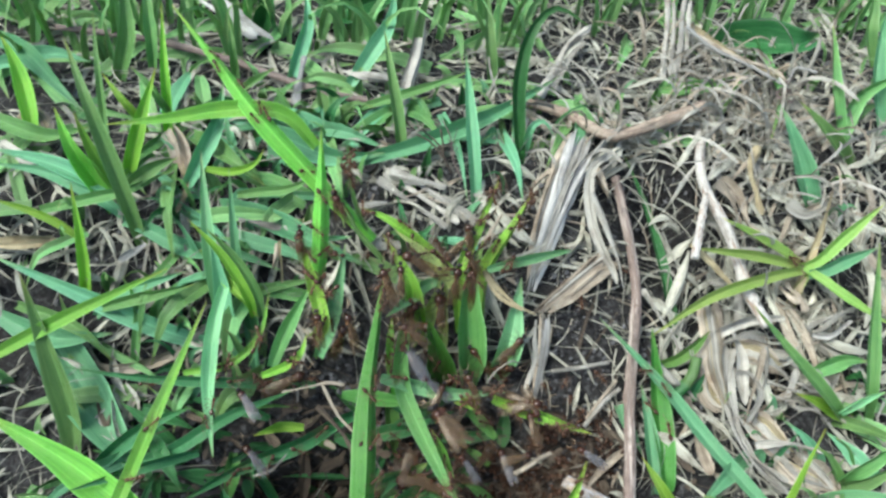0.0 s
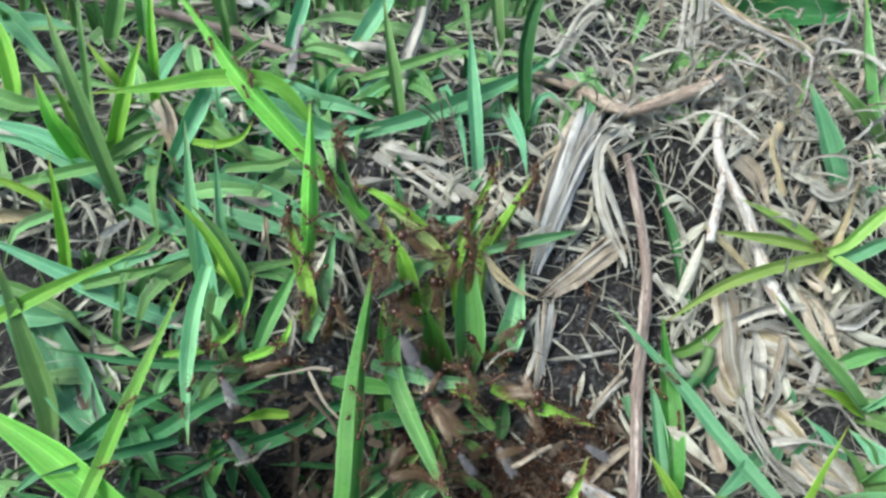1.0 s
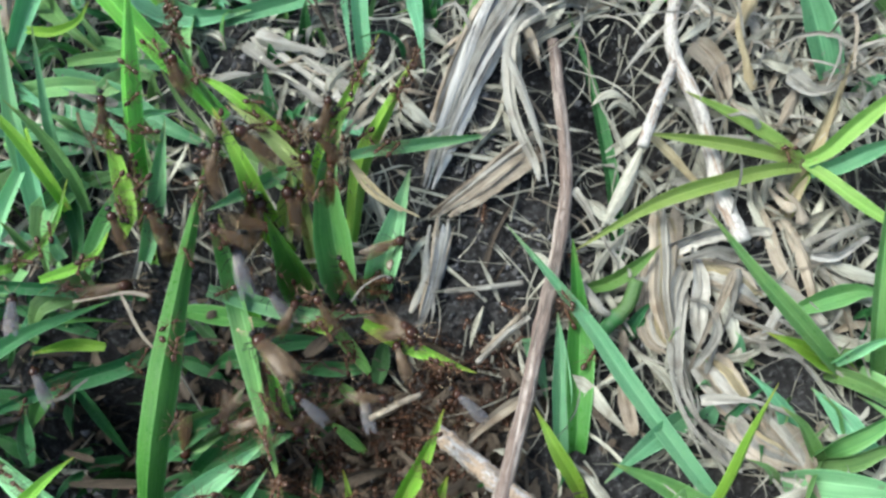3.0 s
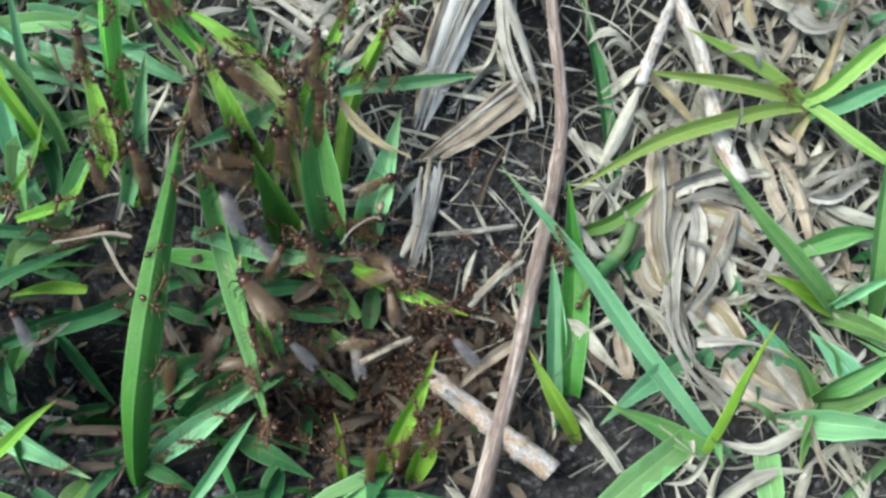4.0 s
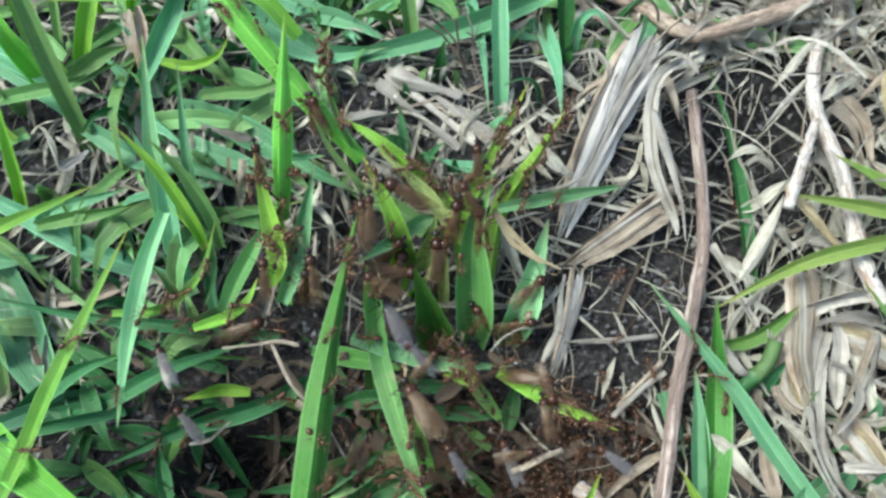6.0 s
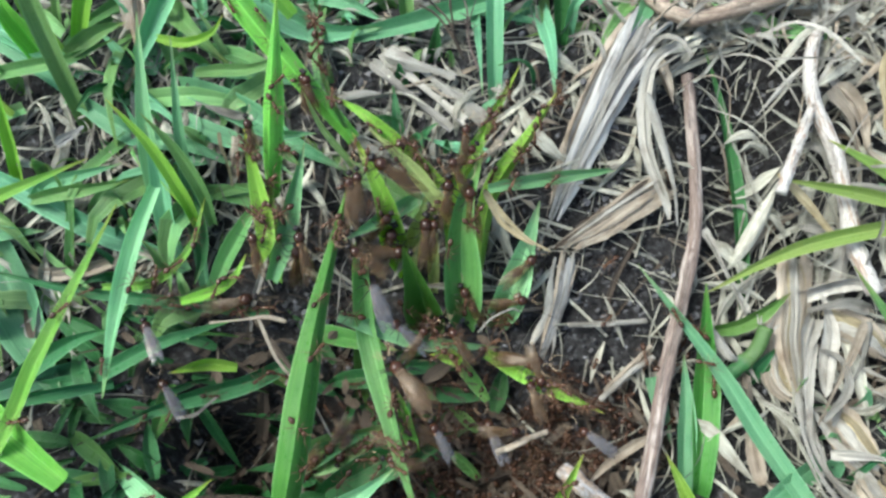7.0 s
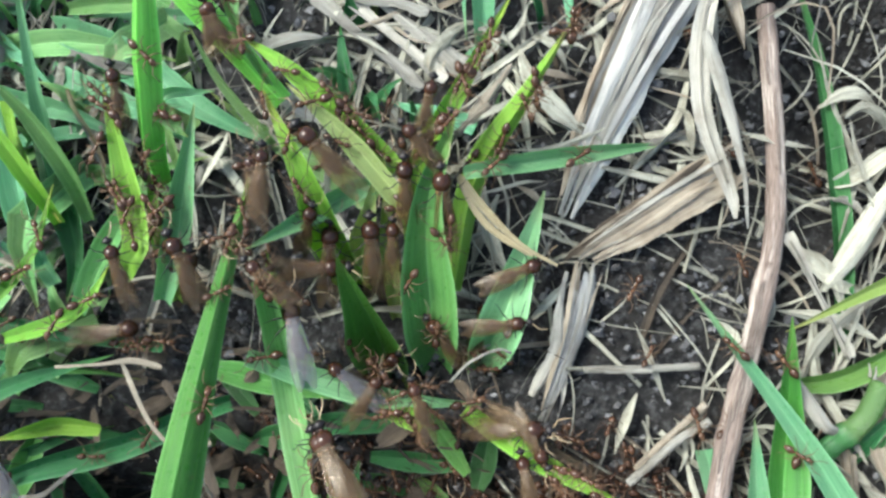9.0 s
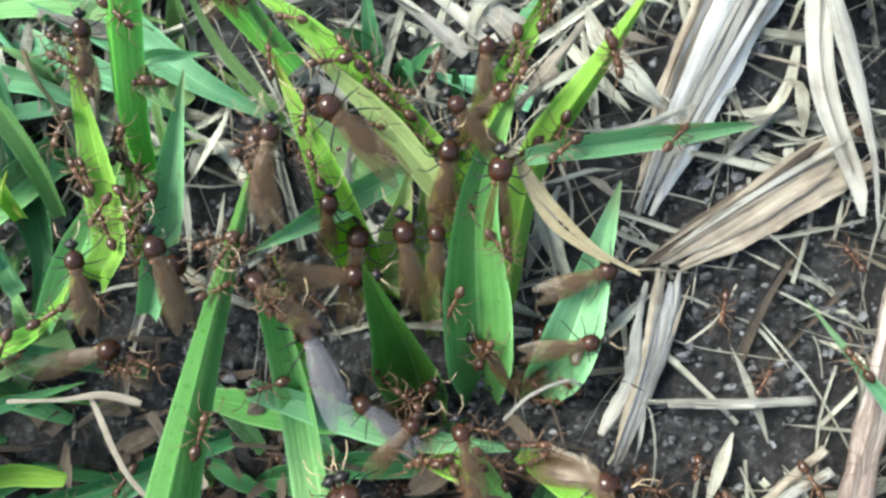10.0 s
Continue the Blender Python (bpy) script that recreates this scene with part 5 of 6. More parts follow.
def burr(at, *stalk):
    """A dark bristly seed burr that hangs at the end of a bent dry stalk."""
    rng = random.Random(78)
    at = Vector(at)
    ob = tagged(new("seed_burr"), "dark bristly seed burr on a bent dry stalk", "seed burr", "dead grass litter")
    ob.location = at * MM
    bm = bmesh.new()
    tube(bm, spline([Vector(p) - at for p in stalk] + [Vector((0, 0, 0.8))], 16), [0.42 - 0.012 * k for k in range(16)], 7, 0.08, rng, 3.0)
    part("stalk", bm, STRAW["grey"], ob, "pale bent stalk")
    bm = bmesh.new()
    for _ in range(14):
        c = Vector((rng.gauss(0, 0.7), rng.gauss(0, 0.6), rng.gauss(-0.4, 0.9)))
        d = Vector((rng.uniform(-1, 1), rng.uniform(-1, 1), rng.uniform(-1.2, 0.6)))
        tube(bm, [c, c + d * 0.6, c + d * 1.1], [0.3, 0.36, 0.1], 6, 0.1, rng)
    part("husk", bm, BARK["grey_bark"], ob)
    for _ in range(26):
        d = Vector((rng.gauss(0, 1), rng.gauss(0, 1), rng.gauss(-0.7, 0.9))) * rng.uniform(1.2, 2.6)
        bm = bmesh.new()
        tube(bm, [d * 0.15, d * 0.6, d + Vector((0, 0, -0.4))], [0.09, 0.06, 0.025], 4)
        part("bristle", bm, BARK["grey_bark"], ob)


seed_stalk((7.4, 5.2, 21.0), (4.5, 14.0, 27.2))
burr((68.1, 15.2, 31.5), (53.0, 30.7, 35.0), (56.5, 25.3, 34.0), (62.9, 20.7, 33.0))

# ---- what nobody could count: lawn, thatch, soil crumbs ----
def thatch_density(x, y):
    """Dry patch behind and beside the twigs, thin elsewhere."""
    d = math.hypot((x - 62) / 42, (y + 2) / 52)
    near = 0.66 if -24 < x < 24 and -10 < y < 22 else 0.62
    return max(near, min(1.0, 1.5 - d))


def lawn_density(x, y):
    d = math.hypot((x - 62) / 42, (y + 2) / 52)
    return max(0.05, min(1.0, 1.75 - 1.7 * max(0.5, min(1.0, 1.5 - d))))


def bare(x, y):
    """The nest mouth and the bare soil beside the tuft."""
    return (math.hypot((x - 6) / 24, (y + 36) / 15) < 1 or math.hypot((x - 27) / 12, (y + 16) / 9) < 1
            or math.hypot((x - 44) / 10, (y + 1) / 10) < 1 or math.hypot((x + 10) / 12, (y + 18) / 9) < 1 or math.hypot((x + 22) / 26, (y + 42) / 15) < 1)


def scatter_ribbons(name, label, category, mat, count, seed, make, piece, piece_mat, pieces):
    """One joined mass, and under it as many single pieces from the stretch next to the nest."""
    rng = random.Random(seed)
    bm = bmesh.new()
    made = 0
    while made < count:
        made += make(bm, rng, None)
    ob = part(name, bm, mat)
    made = 0
    while made < pieces:
        single = bmesh.new()
        if make(single, rng, (-45, 85, -48, 28)):
            made += 1
            part(piece, single, piece_mat[made % len(piece_mat)], ob)
        else:
            single.free()
    return tagged(ob, label, category, kind="stuff")


def spot(rng, near, wide):
    x0, x1, y0, y1 = near or wide
    return rng.uniform(x0, x1), rng.uniform(y0, y1)


def sparse(x, y):
    """How much of the loose grass is missing: behind the tuft, on the soil beside it and round the nest's outlet."""
    if 10 < x < 44 and -30 < y < 14:
        return 0.97
    if 12 < x < 48 and y < -32:
        return 0.88
    return 0.55 if abs(x) < 26 and -20 < y < 16 else 0.0


def lawn_blade(bm, rng, near_nest):
    x, y = spot(rng, near_nest, (-130, 150, -75, 150))
    if rng.random() < sparse(x, y):
        return 0
    if rng.random() > lawn_density(x, y) or bare(x, y) or (y < -15 and abs(x) < 30 and rng.random() < 0.75):
        return 0
    near = y < 42 and -85 < x < 95
    if near and rng.random() < 0.72:
        return 0
    tall = rng.uniform(3, 8) if near else rng.uniform(8, 24)
    reach, way = tall * rng.uniform(0.2, 1.1), rng.uniform(0, 6.283)
    z = ground_z(x, y) - 1.5
    dx, dy = math.cos(way) * reach, math.sin(way) * reach
    if near and bare(x + 1.1 * dx, y + 1.1 * dy):
        return 0
    pts = [(x, y, z), (x + 0.2 * dx, y + 0.2 * dy, z + 0.6 * tall), (x + 0.6 * dx, y + 0.6 * dy, z + 0.95 * tall),
           (x + 1.1 * dx, y + 1.1 * dy, z + tall * rng.uniform(0.75, 1.1))]
    curve = spline(pts, 8)
    w = rng.uniform(0.9, 2.4)
    ribbon(bm, curve, strip_frames(curve, rng.uniform(-0.8, 0.8), rng.uniform(-0.5, 0.5)),
           [w * (0.7 + 0.3 * min(1, k / 2)) * max(0.03, min(1, (7 - k) / 4.5)) for k in range(8)], 0.22, 0.12, 3)
    return 1


def far_blade(bm, rng, near_nest):
    """Lawn round the place, out of the way of the view."""
    a, d = rng.uniform(0, 6.283), 140 + 560 * rng.random() ** 1.4
    x, y = math.cos(a) * d, math.sin(a) * d
    if -130 < x < 150 and -75 < y < 150:
        return 0
    tall, way = rng.uniform(12, 32), rng.uniform(0, 6.283)
    reach = tall * rng.uniform(0.2, 1.0)
    dx, dy, z = math.cos(way) * reach, math.sin(way) * reach, ground_z(x, y) - 1.5
    curve = spline([(x, y, z), (x + 0.3 * dx, y + 0.3 * dy, z + 0.65 * tall), (x + dx, y + dy, z + tall)], 6)
    w = rng.uniform(1.8, 4.0)
    ribbon(bm, curve, strip_frames(curve, rng.uniform(-0.8, 0.8), 0.3), [w * max(0.03, min(1, (5 - k) / 3)) for k in range(6)], 0.22, 0.12, 3)
    return 1


def flat_leaf(bm, rng, near_nest):
    x, y = spot(rng, near_nest, (-120, 140, -75, 130))
    if rng.random() < sparse(x, y):
        return 0
    if rng.random() > lawn_density(x, y) or bare(x, y):
        return 0
    if near_nest and thatch_density(x, y) > 0.7:
        return 0
    z = ground_z(x, y) + rng.uniform(0.2, 1.8)
    way, size = rng.uniform(0, 6.283), rng.uniform(8, 22)
    dx, dy = math.cos(way) * size, math.sin(way) * size
    if bare(x + dx, y + dy) or bare(x + 0.5 * dx, y + 0.5 * dy):
        return 0
    rise = rng.uniform(-0.5, 2)
    pts = [(x, y, z), (x + 0.35 * dx, y + 0.35 * dy, z + rise), (x + 0.7 * dx, y + 0.7 * dy, z + rise), (x + dx, y + dy, ground_z(x + dx, y + dy) + rng.uniform(0.3, 1.8))]
    curve = spline(pts, 8)
    w = rng.uniform(1.4, 3.2)
    ribbon(bm, curve, strip_frames(curve, rng.uniform(-0.6, 0.6), 0.4), [w * max(0.03, min(1, (7 - k) / 4)) for k in range(8)], 0.2, 0.12, 3)
    return 1


def straw_strip(bm, rng, near_nest):
    x, y = spot(rng, near_nest, (-125, 150, -75, 140))
    if rng.random() > thatch_density(x, y) or (bare(x, y) and rng.random() < (0.97 if y < -26 else 0.9 if x > 36 else 0.82)):
        return 0
    if (y < -38 and x < 42 or y < -16 and -46 < x < 14) and rng.random() < 0.88:
        return 0
    thick = thatch_density(x, y)
    z = ground_z(x, y) + rng.uniform(-0.4, 0.3 + 2.2 * thick)
    way, size = rng.uniform(0, 6.283), rng.choice((4, 6, 8, 11, 15)) * rng.uniform(0.7, 1.2)
    dx, dy = math.cos(way) * size, math.sin(way) * size
    bend = Vector((-math.sin(way), math.cos(way), 0)) * size * rng.uniform(-0.2, 0.2)
    up = rng.uniform(-0.3, 1.4)
    e = ground_z(x + dx, y + dy) + rng.uniform(-0.4, 0.5 + 1.7 * thick)
    pts = [(x, y, z), Vector((x + 0.33 * dx, y + 0.33 * dy, 0.67 * z + 0.33 * e + up)) + bend,
           Vector((x + 0.7 * dx, y + 0.7 * dy, 0.3 * z + 0.7 * e + up)) + bend * rng.uniform(0.2, 1.2), (x + dx, y + dy, e)]
    curve = spline(pts, 9)
    if thick > 0.85 and rng.random() < (0.6 if near_nest else 0.22):
        w = min(0.25 * size, rng.uniform(0.8, 2.3))
        ribbon(bm, curve, strip_frames(curve, rng.uniform(-0.9, 0.9), rng.uniform(-1.5, 1.5)),
               [w * q * min(1.0, 0.4 + 0.25 * k, 0.1 + 0.3 * (8 - k)) for k, q in enumerate(torn(9, rng, 0.05))], rng.choice((-1, 1)) * rng.uniform(0.2, 0.7), 0.04, 5, 0.012, rng, rng.random() < 0.35)
        return 1
    w = min(0.32 * size, rng.choice((0.14, 0.18, 0.22, 0.28, 0.35, 0.45, 0.6, 0.8, 1.0, 1.4)) * rng.uniform(0.8, 1.3))
    ribbon(bm, curve, strip_frames(curve, rng.uniform(-1.2, 1.2), rng.uniform(-1.5, 1.5)),
           [w * q * min(1.0, 0.25 + 0.25 * k, 0.05 + 0.3 * (8 - k)) for k, q in enumerate(torn(9, rng, 0.07))], rng.uniform(-0.7, 0.7), 0.04, 3, 0.04, rng)
    return 1


scatter_ribbons("lawn_grass", "green lawn grass blades growing from the soil", "grass", LOOSE_LEAF, 1700, 3, lawn_blade,
                "blade", (LEAF["green"], LEAF["blue"], LEAF["deep"]), 160)
scatter_ribbons("fallen_grass_leaves", "flattened green grass leaves lying over dead thatch", "grass", LOOSE_LEAF, 430, 5, flat_leaf,
                "leaf", (LEAF["blue"], LEAF["green"]), 62)
scatter_ribbons("surrounding_lawn", "green lawn that goes on round the nest", "grass", LOOSE_LEAF, 4200, 21, far_blade, "blade", (LEAF["green"],), 0)
scatter_ribbons("thatch", "bleached dead grass thatch covering the soil", "thatch", LOOSE_STRAW, 8600, 7, straw_strip,
                "straw", (STRAW["pale"], STRAW["tan"], STRAW["pale"], STRAW["tan"]), 290)


def dry_arc(bm, rng, near_nest):
    """Wiry dead stalks that stand and arch over the dry patch."""
    x, y = rng.gauss(58, 18), rng.gauss(16, 15)
    if bare(x, y) or y < -14:
        return 0
    way, reach, rise = rng.uniform(0, 6.283), rng.uniform(5, 15), rng.uniform(2, 11)
    dx, dy, z = math.cos(way) * reach, math.sin(way) * reach, ground_z(x, y)
    bend = Vector((-math.sin(way), math.cos(way), 0)) * rng.uniform(-3, 3)
    curve = spline([(x, y, z - 0.5), Vector((x + 0.25 * dx, y + 0.25 * dy, z + 0.7 * rise)) + bend, Vector((x + 0.6 * dx, y + 0.6 * dy, z + rise)) + bend,
                    (x + dx, y + dy, z + rise * rng.uniform(0.2, 1.1))], 10)
    w = rng.choice((0.2, 0.3, 0.4, 0.55, 0.8))
    ribbon(bm, curve, strip_frames(curve, rng.uniform(-1, 1), rng.uniform(-1.5, 1.5)), [w * q for q in torn(10, rng, 0.06)], rng.uniform(-0.6, 0.6), 0.06, 3)
    return 1


scatter_ribbons("dry_stalks", "wiry bleached dead grass stalks arching over the thatch", "thatch", LOOSE_STRAW, 30, 41, dry_arc,
                "stalk", (STRAW["pale"], STRAW["tan"], STRAW["pale"]), 260)


def shaded_leaf(bm, rng, near_nest):
    """Leaves that lie across the nest mouth, in dark tones that stand for its shade."""
    x, y = rng.uniform(-54, 12), rng.uniform(-58, -24)
    if x > 2 and y > -32:
        return 0
    low = soil_z(x, y)
    way, size = rng.uniform(0, 6.283), rng.uniform(6, 15)
    dx, dy = math.cos(way) * size, math.sin(way) * size * 0.7
    z, e = low + rng.uniform(-0.5, 4), soil_z(x + dx, y + dy) + rng.uniform(-0.5, 3)
    rise = rng.uniform(-0.5, 1.5)
    curve = spline([(x, y, z), (x + 0.35 * dx, y + 0.35 * dy, 0.65 * z + 0.35 * e + rise), (x + 0.7 * dx, y + 0.7 * dy, 0.3 * z + 0.7 * e + rise), (x + dx, y + dy, e)], 8)
    w = rng.uniform(1.0, 2.6)
    ribbon(bm, curve, strip_frames(curve, rng.uniform(-0.7, 0.7), 0.5), [w * max(0.03, min(1, 0.5 + k / 3, (7 - k) / 3.5)) for k in range(8)], 0.3, 0.12, 3)
    return 1


def fine_root(bm, rng, near_nest):
    """Thin pale rootlets and stalk fibres on the bare soil."""
    x, y = rng.uniform(-45, 70), rng.uniform(-55, 15)
    if (not bare(x, y) and rng.random() < 0.6) or (y < -20 and x < 18 and rng.random() < 0.9):
        return 0
    way, size = rng.uniform(0, 6.283), rng.uniform(3, 13)
    dx, dy = math.cos(way) * size, math.sin(way) * size
    side = Vector((-math.sin(way), math.cos(way), 0)) * size * rng.uniform(-0.12, 0.12)
    z, e = soil_z(x, y) + rng.uniform(-0.3, 1.0), soil_z(x + dx, y + dy) + rng.uniform(-0.3, 1.2)
    curve = spline([(x, y, z), Vector((x + 0.4 * dx, y + 0.4 * dy, 0.6 * z + 0.4 * e + rng.uniform(0, 0.8))) + side, Vector((x + 0.75 * dx, y + 0.75 * dy, 0.25 * z + 0.75 * e + 0.3)) + side * 0.6, (x + dx, y + dy, e)], 9)
    w = rng.choice((0.12, 0.18, 0.26, 0.36, 0.5, 0.7))
    ribbon(bm, curve, strip_frames(curve, rng.uniform(-1, 1), rng.uniform(-1, 1)), [w * rng.uniform(0.8, 1.1)] * 9, 0.4, 0.08, 3)
    return 1


# the hollow's shade is put into the colour: mostly deep and dark leaf tones
scatter_ribbons("shaded_leaves", "grass leaves over the nest mouth, its shade put into their dark green", "grass", LEAF["deep"], 60, 13, shaded_leaf,
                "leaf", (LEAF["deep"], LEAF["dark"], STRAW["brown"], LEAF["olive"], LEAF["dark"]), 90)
scatter_ribbons("rootlets", "thin pale roots and stalk fibres on bare soil", "roots", LOOSE_STRAW, 230, 17, fine_root,
                "root", (STRAW["tan"], STRAW["brown"], STRAW["tan"], STRAW["pale"]), 64)


def nest_shred(bm, rng, near_nest):
    """Torn brown bits of leaf and shed wings that the ants carried out."""
    x, y = rng.choice(((rng.gauss(3, 12), rng.gauss(-39, 6)), (rng.gauss(-19, 9), rng.gauss(-33, 5)), (rng.gauss(22, 6), rng.gauss(-44, 5))))
    low = soil_z(x, y)
    way, size = rng.uniform(0, 6.283), rng.uniform(1.5, 5)
    dx, dy, dz = math.cos(way) * size, math.sin(way) * size, rng.uniform(-1, 1.5)
    z = low + rng.uniform(0, 2.5)
    curve = spline([(x, y, z), (x + 0.5 * dx, y + 0.5 * dy, z + 0.5 * dz + rng.uniform(-0.4, 0.6)), (x + dx, y + dy, z + dz)], 6)
    w = rng.choice((0.15, 0.2, 0.3, 0.5, 0.9, 1.4)) * rng.uniform(0.8, 1.2)
    ribbon(bm, curve, strip_frames(curve, rng.uniform(-1, 1), rng.uniform(-1, 1)), [w * q for q in torn(6, rng, 0.1)], rng.uniform(-0.5, 0.5), 0.05, 3)
    return 1


scatter_ribbons("nest_litter", "torn brown bits of leaf heaped round the nest hole", "litter", STRAW["brown"], 800, 31, nest_shred,
                "shred", (STRAW["brown"], STRAW["brown"], STRAW["brown"], STRAW["tan"]), 60)


def build_crumbs():
    """Crumbs are cut from one small ball and laid down by their corners."""
    ball = bmesh.new()
    bmesh.ops.create_icosphere(ball, subdivisions=1, radius=1.0)
    ball.verts.ensure_lookup_table()
    shape = [v.co.copy() for v in ball.verts]
    tris = [[v.index for v in f.verts] for f in ball.faces]
    ball.free()
    rng = random.Random(9)
    verts, faces, made = [], [], 0
    while made < 21000:
        x, y = rng.uniform(-60, 95), rng.uniform(-62, 45)
        if (not bare(x, y) and rng.random() < 0.7) or (math.hypot((x + 20) / 14, (y + 36) / 10) < 1 and rng.random() < 0.8):
            continue
        z = soil_z(x, y) + rng.uniform(-1.2, 0.9)
        r = rng.choice((0.1, 0.14, 0.18, 0.25, 0.35, 0.5)) * rng.uniform(0.7, 1.3)
        turn = Euler((rng.uniform(0, 6), rng.uniform(0, 6), 0)).to_matrix()
        flat = Vector((1, rng.uniform(0.6, 1), rng.uniform(0.5, 1)))
        start = len(verts)
        for v in shape:
            verts.append((turn @ (v * flat * (r * rng.uniform(0.35, 1.45))) + Vector((x, y, z))) * MM)
        faces += [[start + k for k in f] for f in tris]
        made += 1
    me = bpy.data.meshes.new("soil_crumbs")
    me.from_pydata(verts, [], faces)
    me.materials.append(CRUMB)
    tagged(new("soil_crumbs", me), "loose grey and black crumbs of dug-out soil", "soil", kind="stuff")


build_crumbs()

# ---- ants ----
def lathe(bm, rings, squash=1.0, sides=12):
    """A body part along x from (x, radius, lift) rings."""
    loops = []
    for x, r, z in rings:
        loops.append([bm.verts.new((x * MM, r * math.cos(a) * MM, (z + r * squash * math.sin(a)) * MM))
                      for a in (2 * math.pi * k / sides for k in range(sides))])
    for a, b in zip(loops, loops[1:]):
        for k in range(sides):
            q = (k + 1) % sides
            bm.faces.new((a[k], b[k], b[q], a[q]))
    bm.faces.new(loops[0])
    bm.faces.new(loops[-1][::-1])


def limb(bm, points, radii, sides=6):
    tube(bm, [Vector(p) for p in points], radii, sides)


def body_part(name, parent, mat, rings, squash=1.0, extra=None, label=""):
    bm = bmesh.new()
    lathe(bm, rings, squash)
    if extra:
        extra(bm)
    return part(name, bm, mat, parent, label)


def egg(x0, x1, r, z, steps=9, lean=0.0, dents=()):
    """Rings of an egg from x0 to x1, with ring-shaped dents at the given shares of its length."""
    rings = []
    for k in range(steps + 1):
        u = k / steps
        a = math.sin(math.pi * (0.04 + 0.92 * u ** (1 + lean)))
        d = sum(0.1 * math.exp(-(((u - q) / 0.035) ** 2)) for q in dents)
        rings.append((x0 + (x1 - x0) * u, r * a**0.75 * (1 - d), z))
    return rings


def add_legs(ant, mat, size, spread, radius, z):
    """Six jointed legs, each hung at its hip."""
    for side in (1, -1):
        for n, (hip, reach) in enumerate(((0.28, 0.75), (0.0, 0.0), (-0.25, -0.95))):
            bm = bmesh.new()
            s = side * spread
            limb(bm, [(0, 0, 0), (0.18 * reach * size, 0.3 * s, 0.12 * size), (0.42 * reach * size, 0.75 * s, 0.36 * size),
                      (0.62 * reach * size, 1.08 * s, 0.02 * size), (0.8 * reach * size, 1.32 * s, -z * 0.88), (1.02 * reach * size, 1.55 * s, -z * 0.98)],
                 [radius * 1.3, radius * 1.15, radius, radius * 0.75, radius * 0.5, radius * 0.35])
            leg = part("leg", bm, mat, ant)
            leg.location = Vector((hip * size, side * 0.16 * size, z)) * MM


def add_antennae(ant, mat, x, y, z, size, radius):
    for side in (1, -1):
        bm = bmesh.new()
        limb(bm, [(0, 0, 0), (0.35 * size, side * 0.28 * size, 0.22 * size), (0.55 * size, side * 0.5 * size, 0.3 * size),
                  (0.95 * size, side * 0.6 * size, 0.12 * size), (1.35 * size, side * 0.62 * size, -0.05 * size)],
             [radius, radius * 0.9, radius * 0.8, radius * 0.85, radius])
        feeler = part("antenna", bm, mat, ant)
        feeler.location = Vector((x, side * y, z)) * MM


def add_eyes(head, x, y, z, r):
    for side in (1, -1):
        bm = bmesh.new()
        bmesh.ops.create_icosphere(bm, subdivisions=1, radius=r * MM)
        part("eye", bm, BLACK_SHELL, head).location = Vector((x, side * y, z)) * MM


def make_worker():
    ant = tagged(new("worker_ant"), "small reddish-brown wingless ant crawling among grass", "ant", "ants of the nest")
    z = 0.48

    def jaws(bm):
        for s in (1, -1):
            limb(bm, [(0.98, s * 0.12, z), (1.12, s * 0.11, z - 0.03), (1.18, s * 0.02, z - 0.05)], [0.05, 0.045, 0.02], 5)

    head = body_part("head", ant, RED_SHELL, egg(0.44, 1.08, 0.255, z, lean=-0.2), 0.82, jaws)
    body_part("thorax", ant, RED_SHELL, [(0.48, 0.06, z), (0.40, 0.14, z + 0.02), (0.24, 0.19, z + 0.05), (0.06, 0.15, z + 0.03), (0.0, 0.125, z),
                                        (-0.14, 0.145, z + 0.02), (-0.3, 0.13, z - 0.02), (-0.38, 0.06, z - 0.04)], 1.05)
    body_part("waist", ant, RED_SHELL, [(-0.34, 0.05, z - 0.05), (-0.42, 0.11, z + 0.02), (-0.47, 0.06, z - 0.03), (-0.54, 0.11, z - 0.01), (-0.6, 0.06, z - 0.03)])
    body_part("abdomen", ant, DARK_SHELL, egg(-0.57, -1.5, 0.33, z + 0.02, 16, -0.1, (0.4, 0.62, 0.8)), 0.92)
    add_legs(ant, LEG_SHELL, 1.0, 0.66, 0.034, z)
    add_eyes(head, 0.8, 0.215, z + 0.09, 0.055)
    add_antennae(head, LEG_SHELL, 0.95, 0.12, z + 0.1, 0.85, 0.034)
    return ant


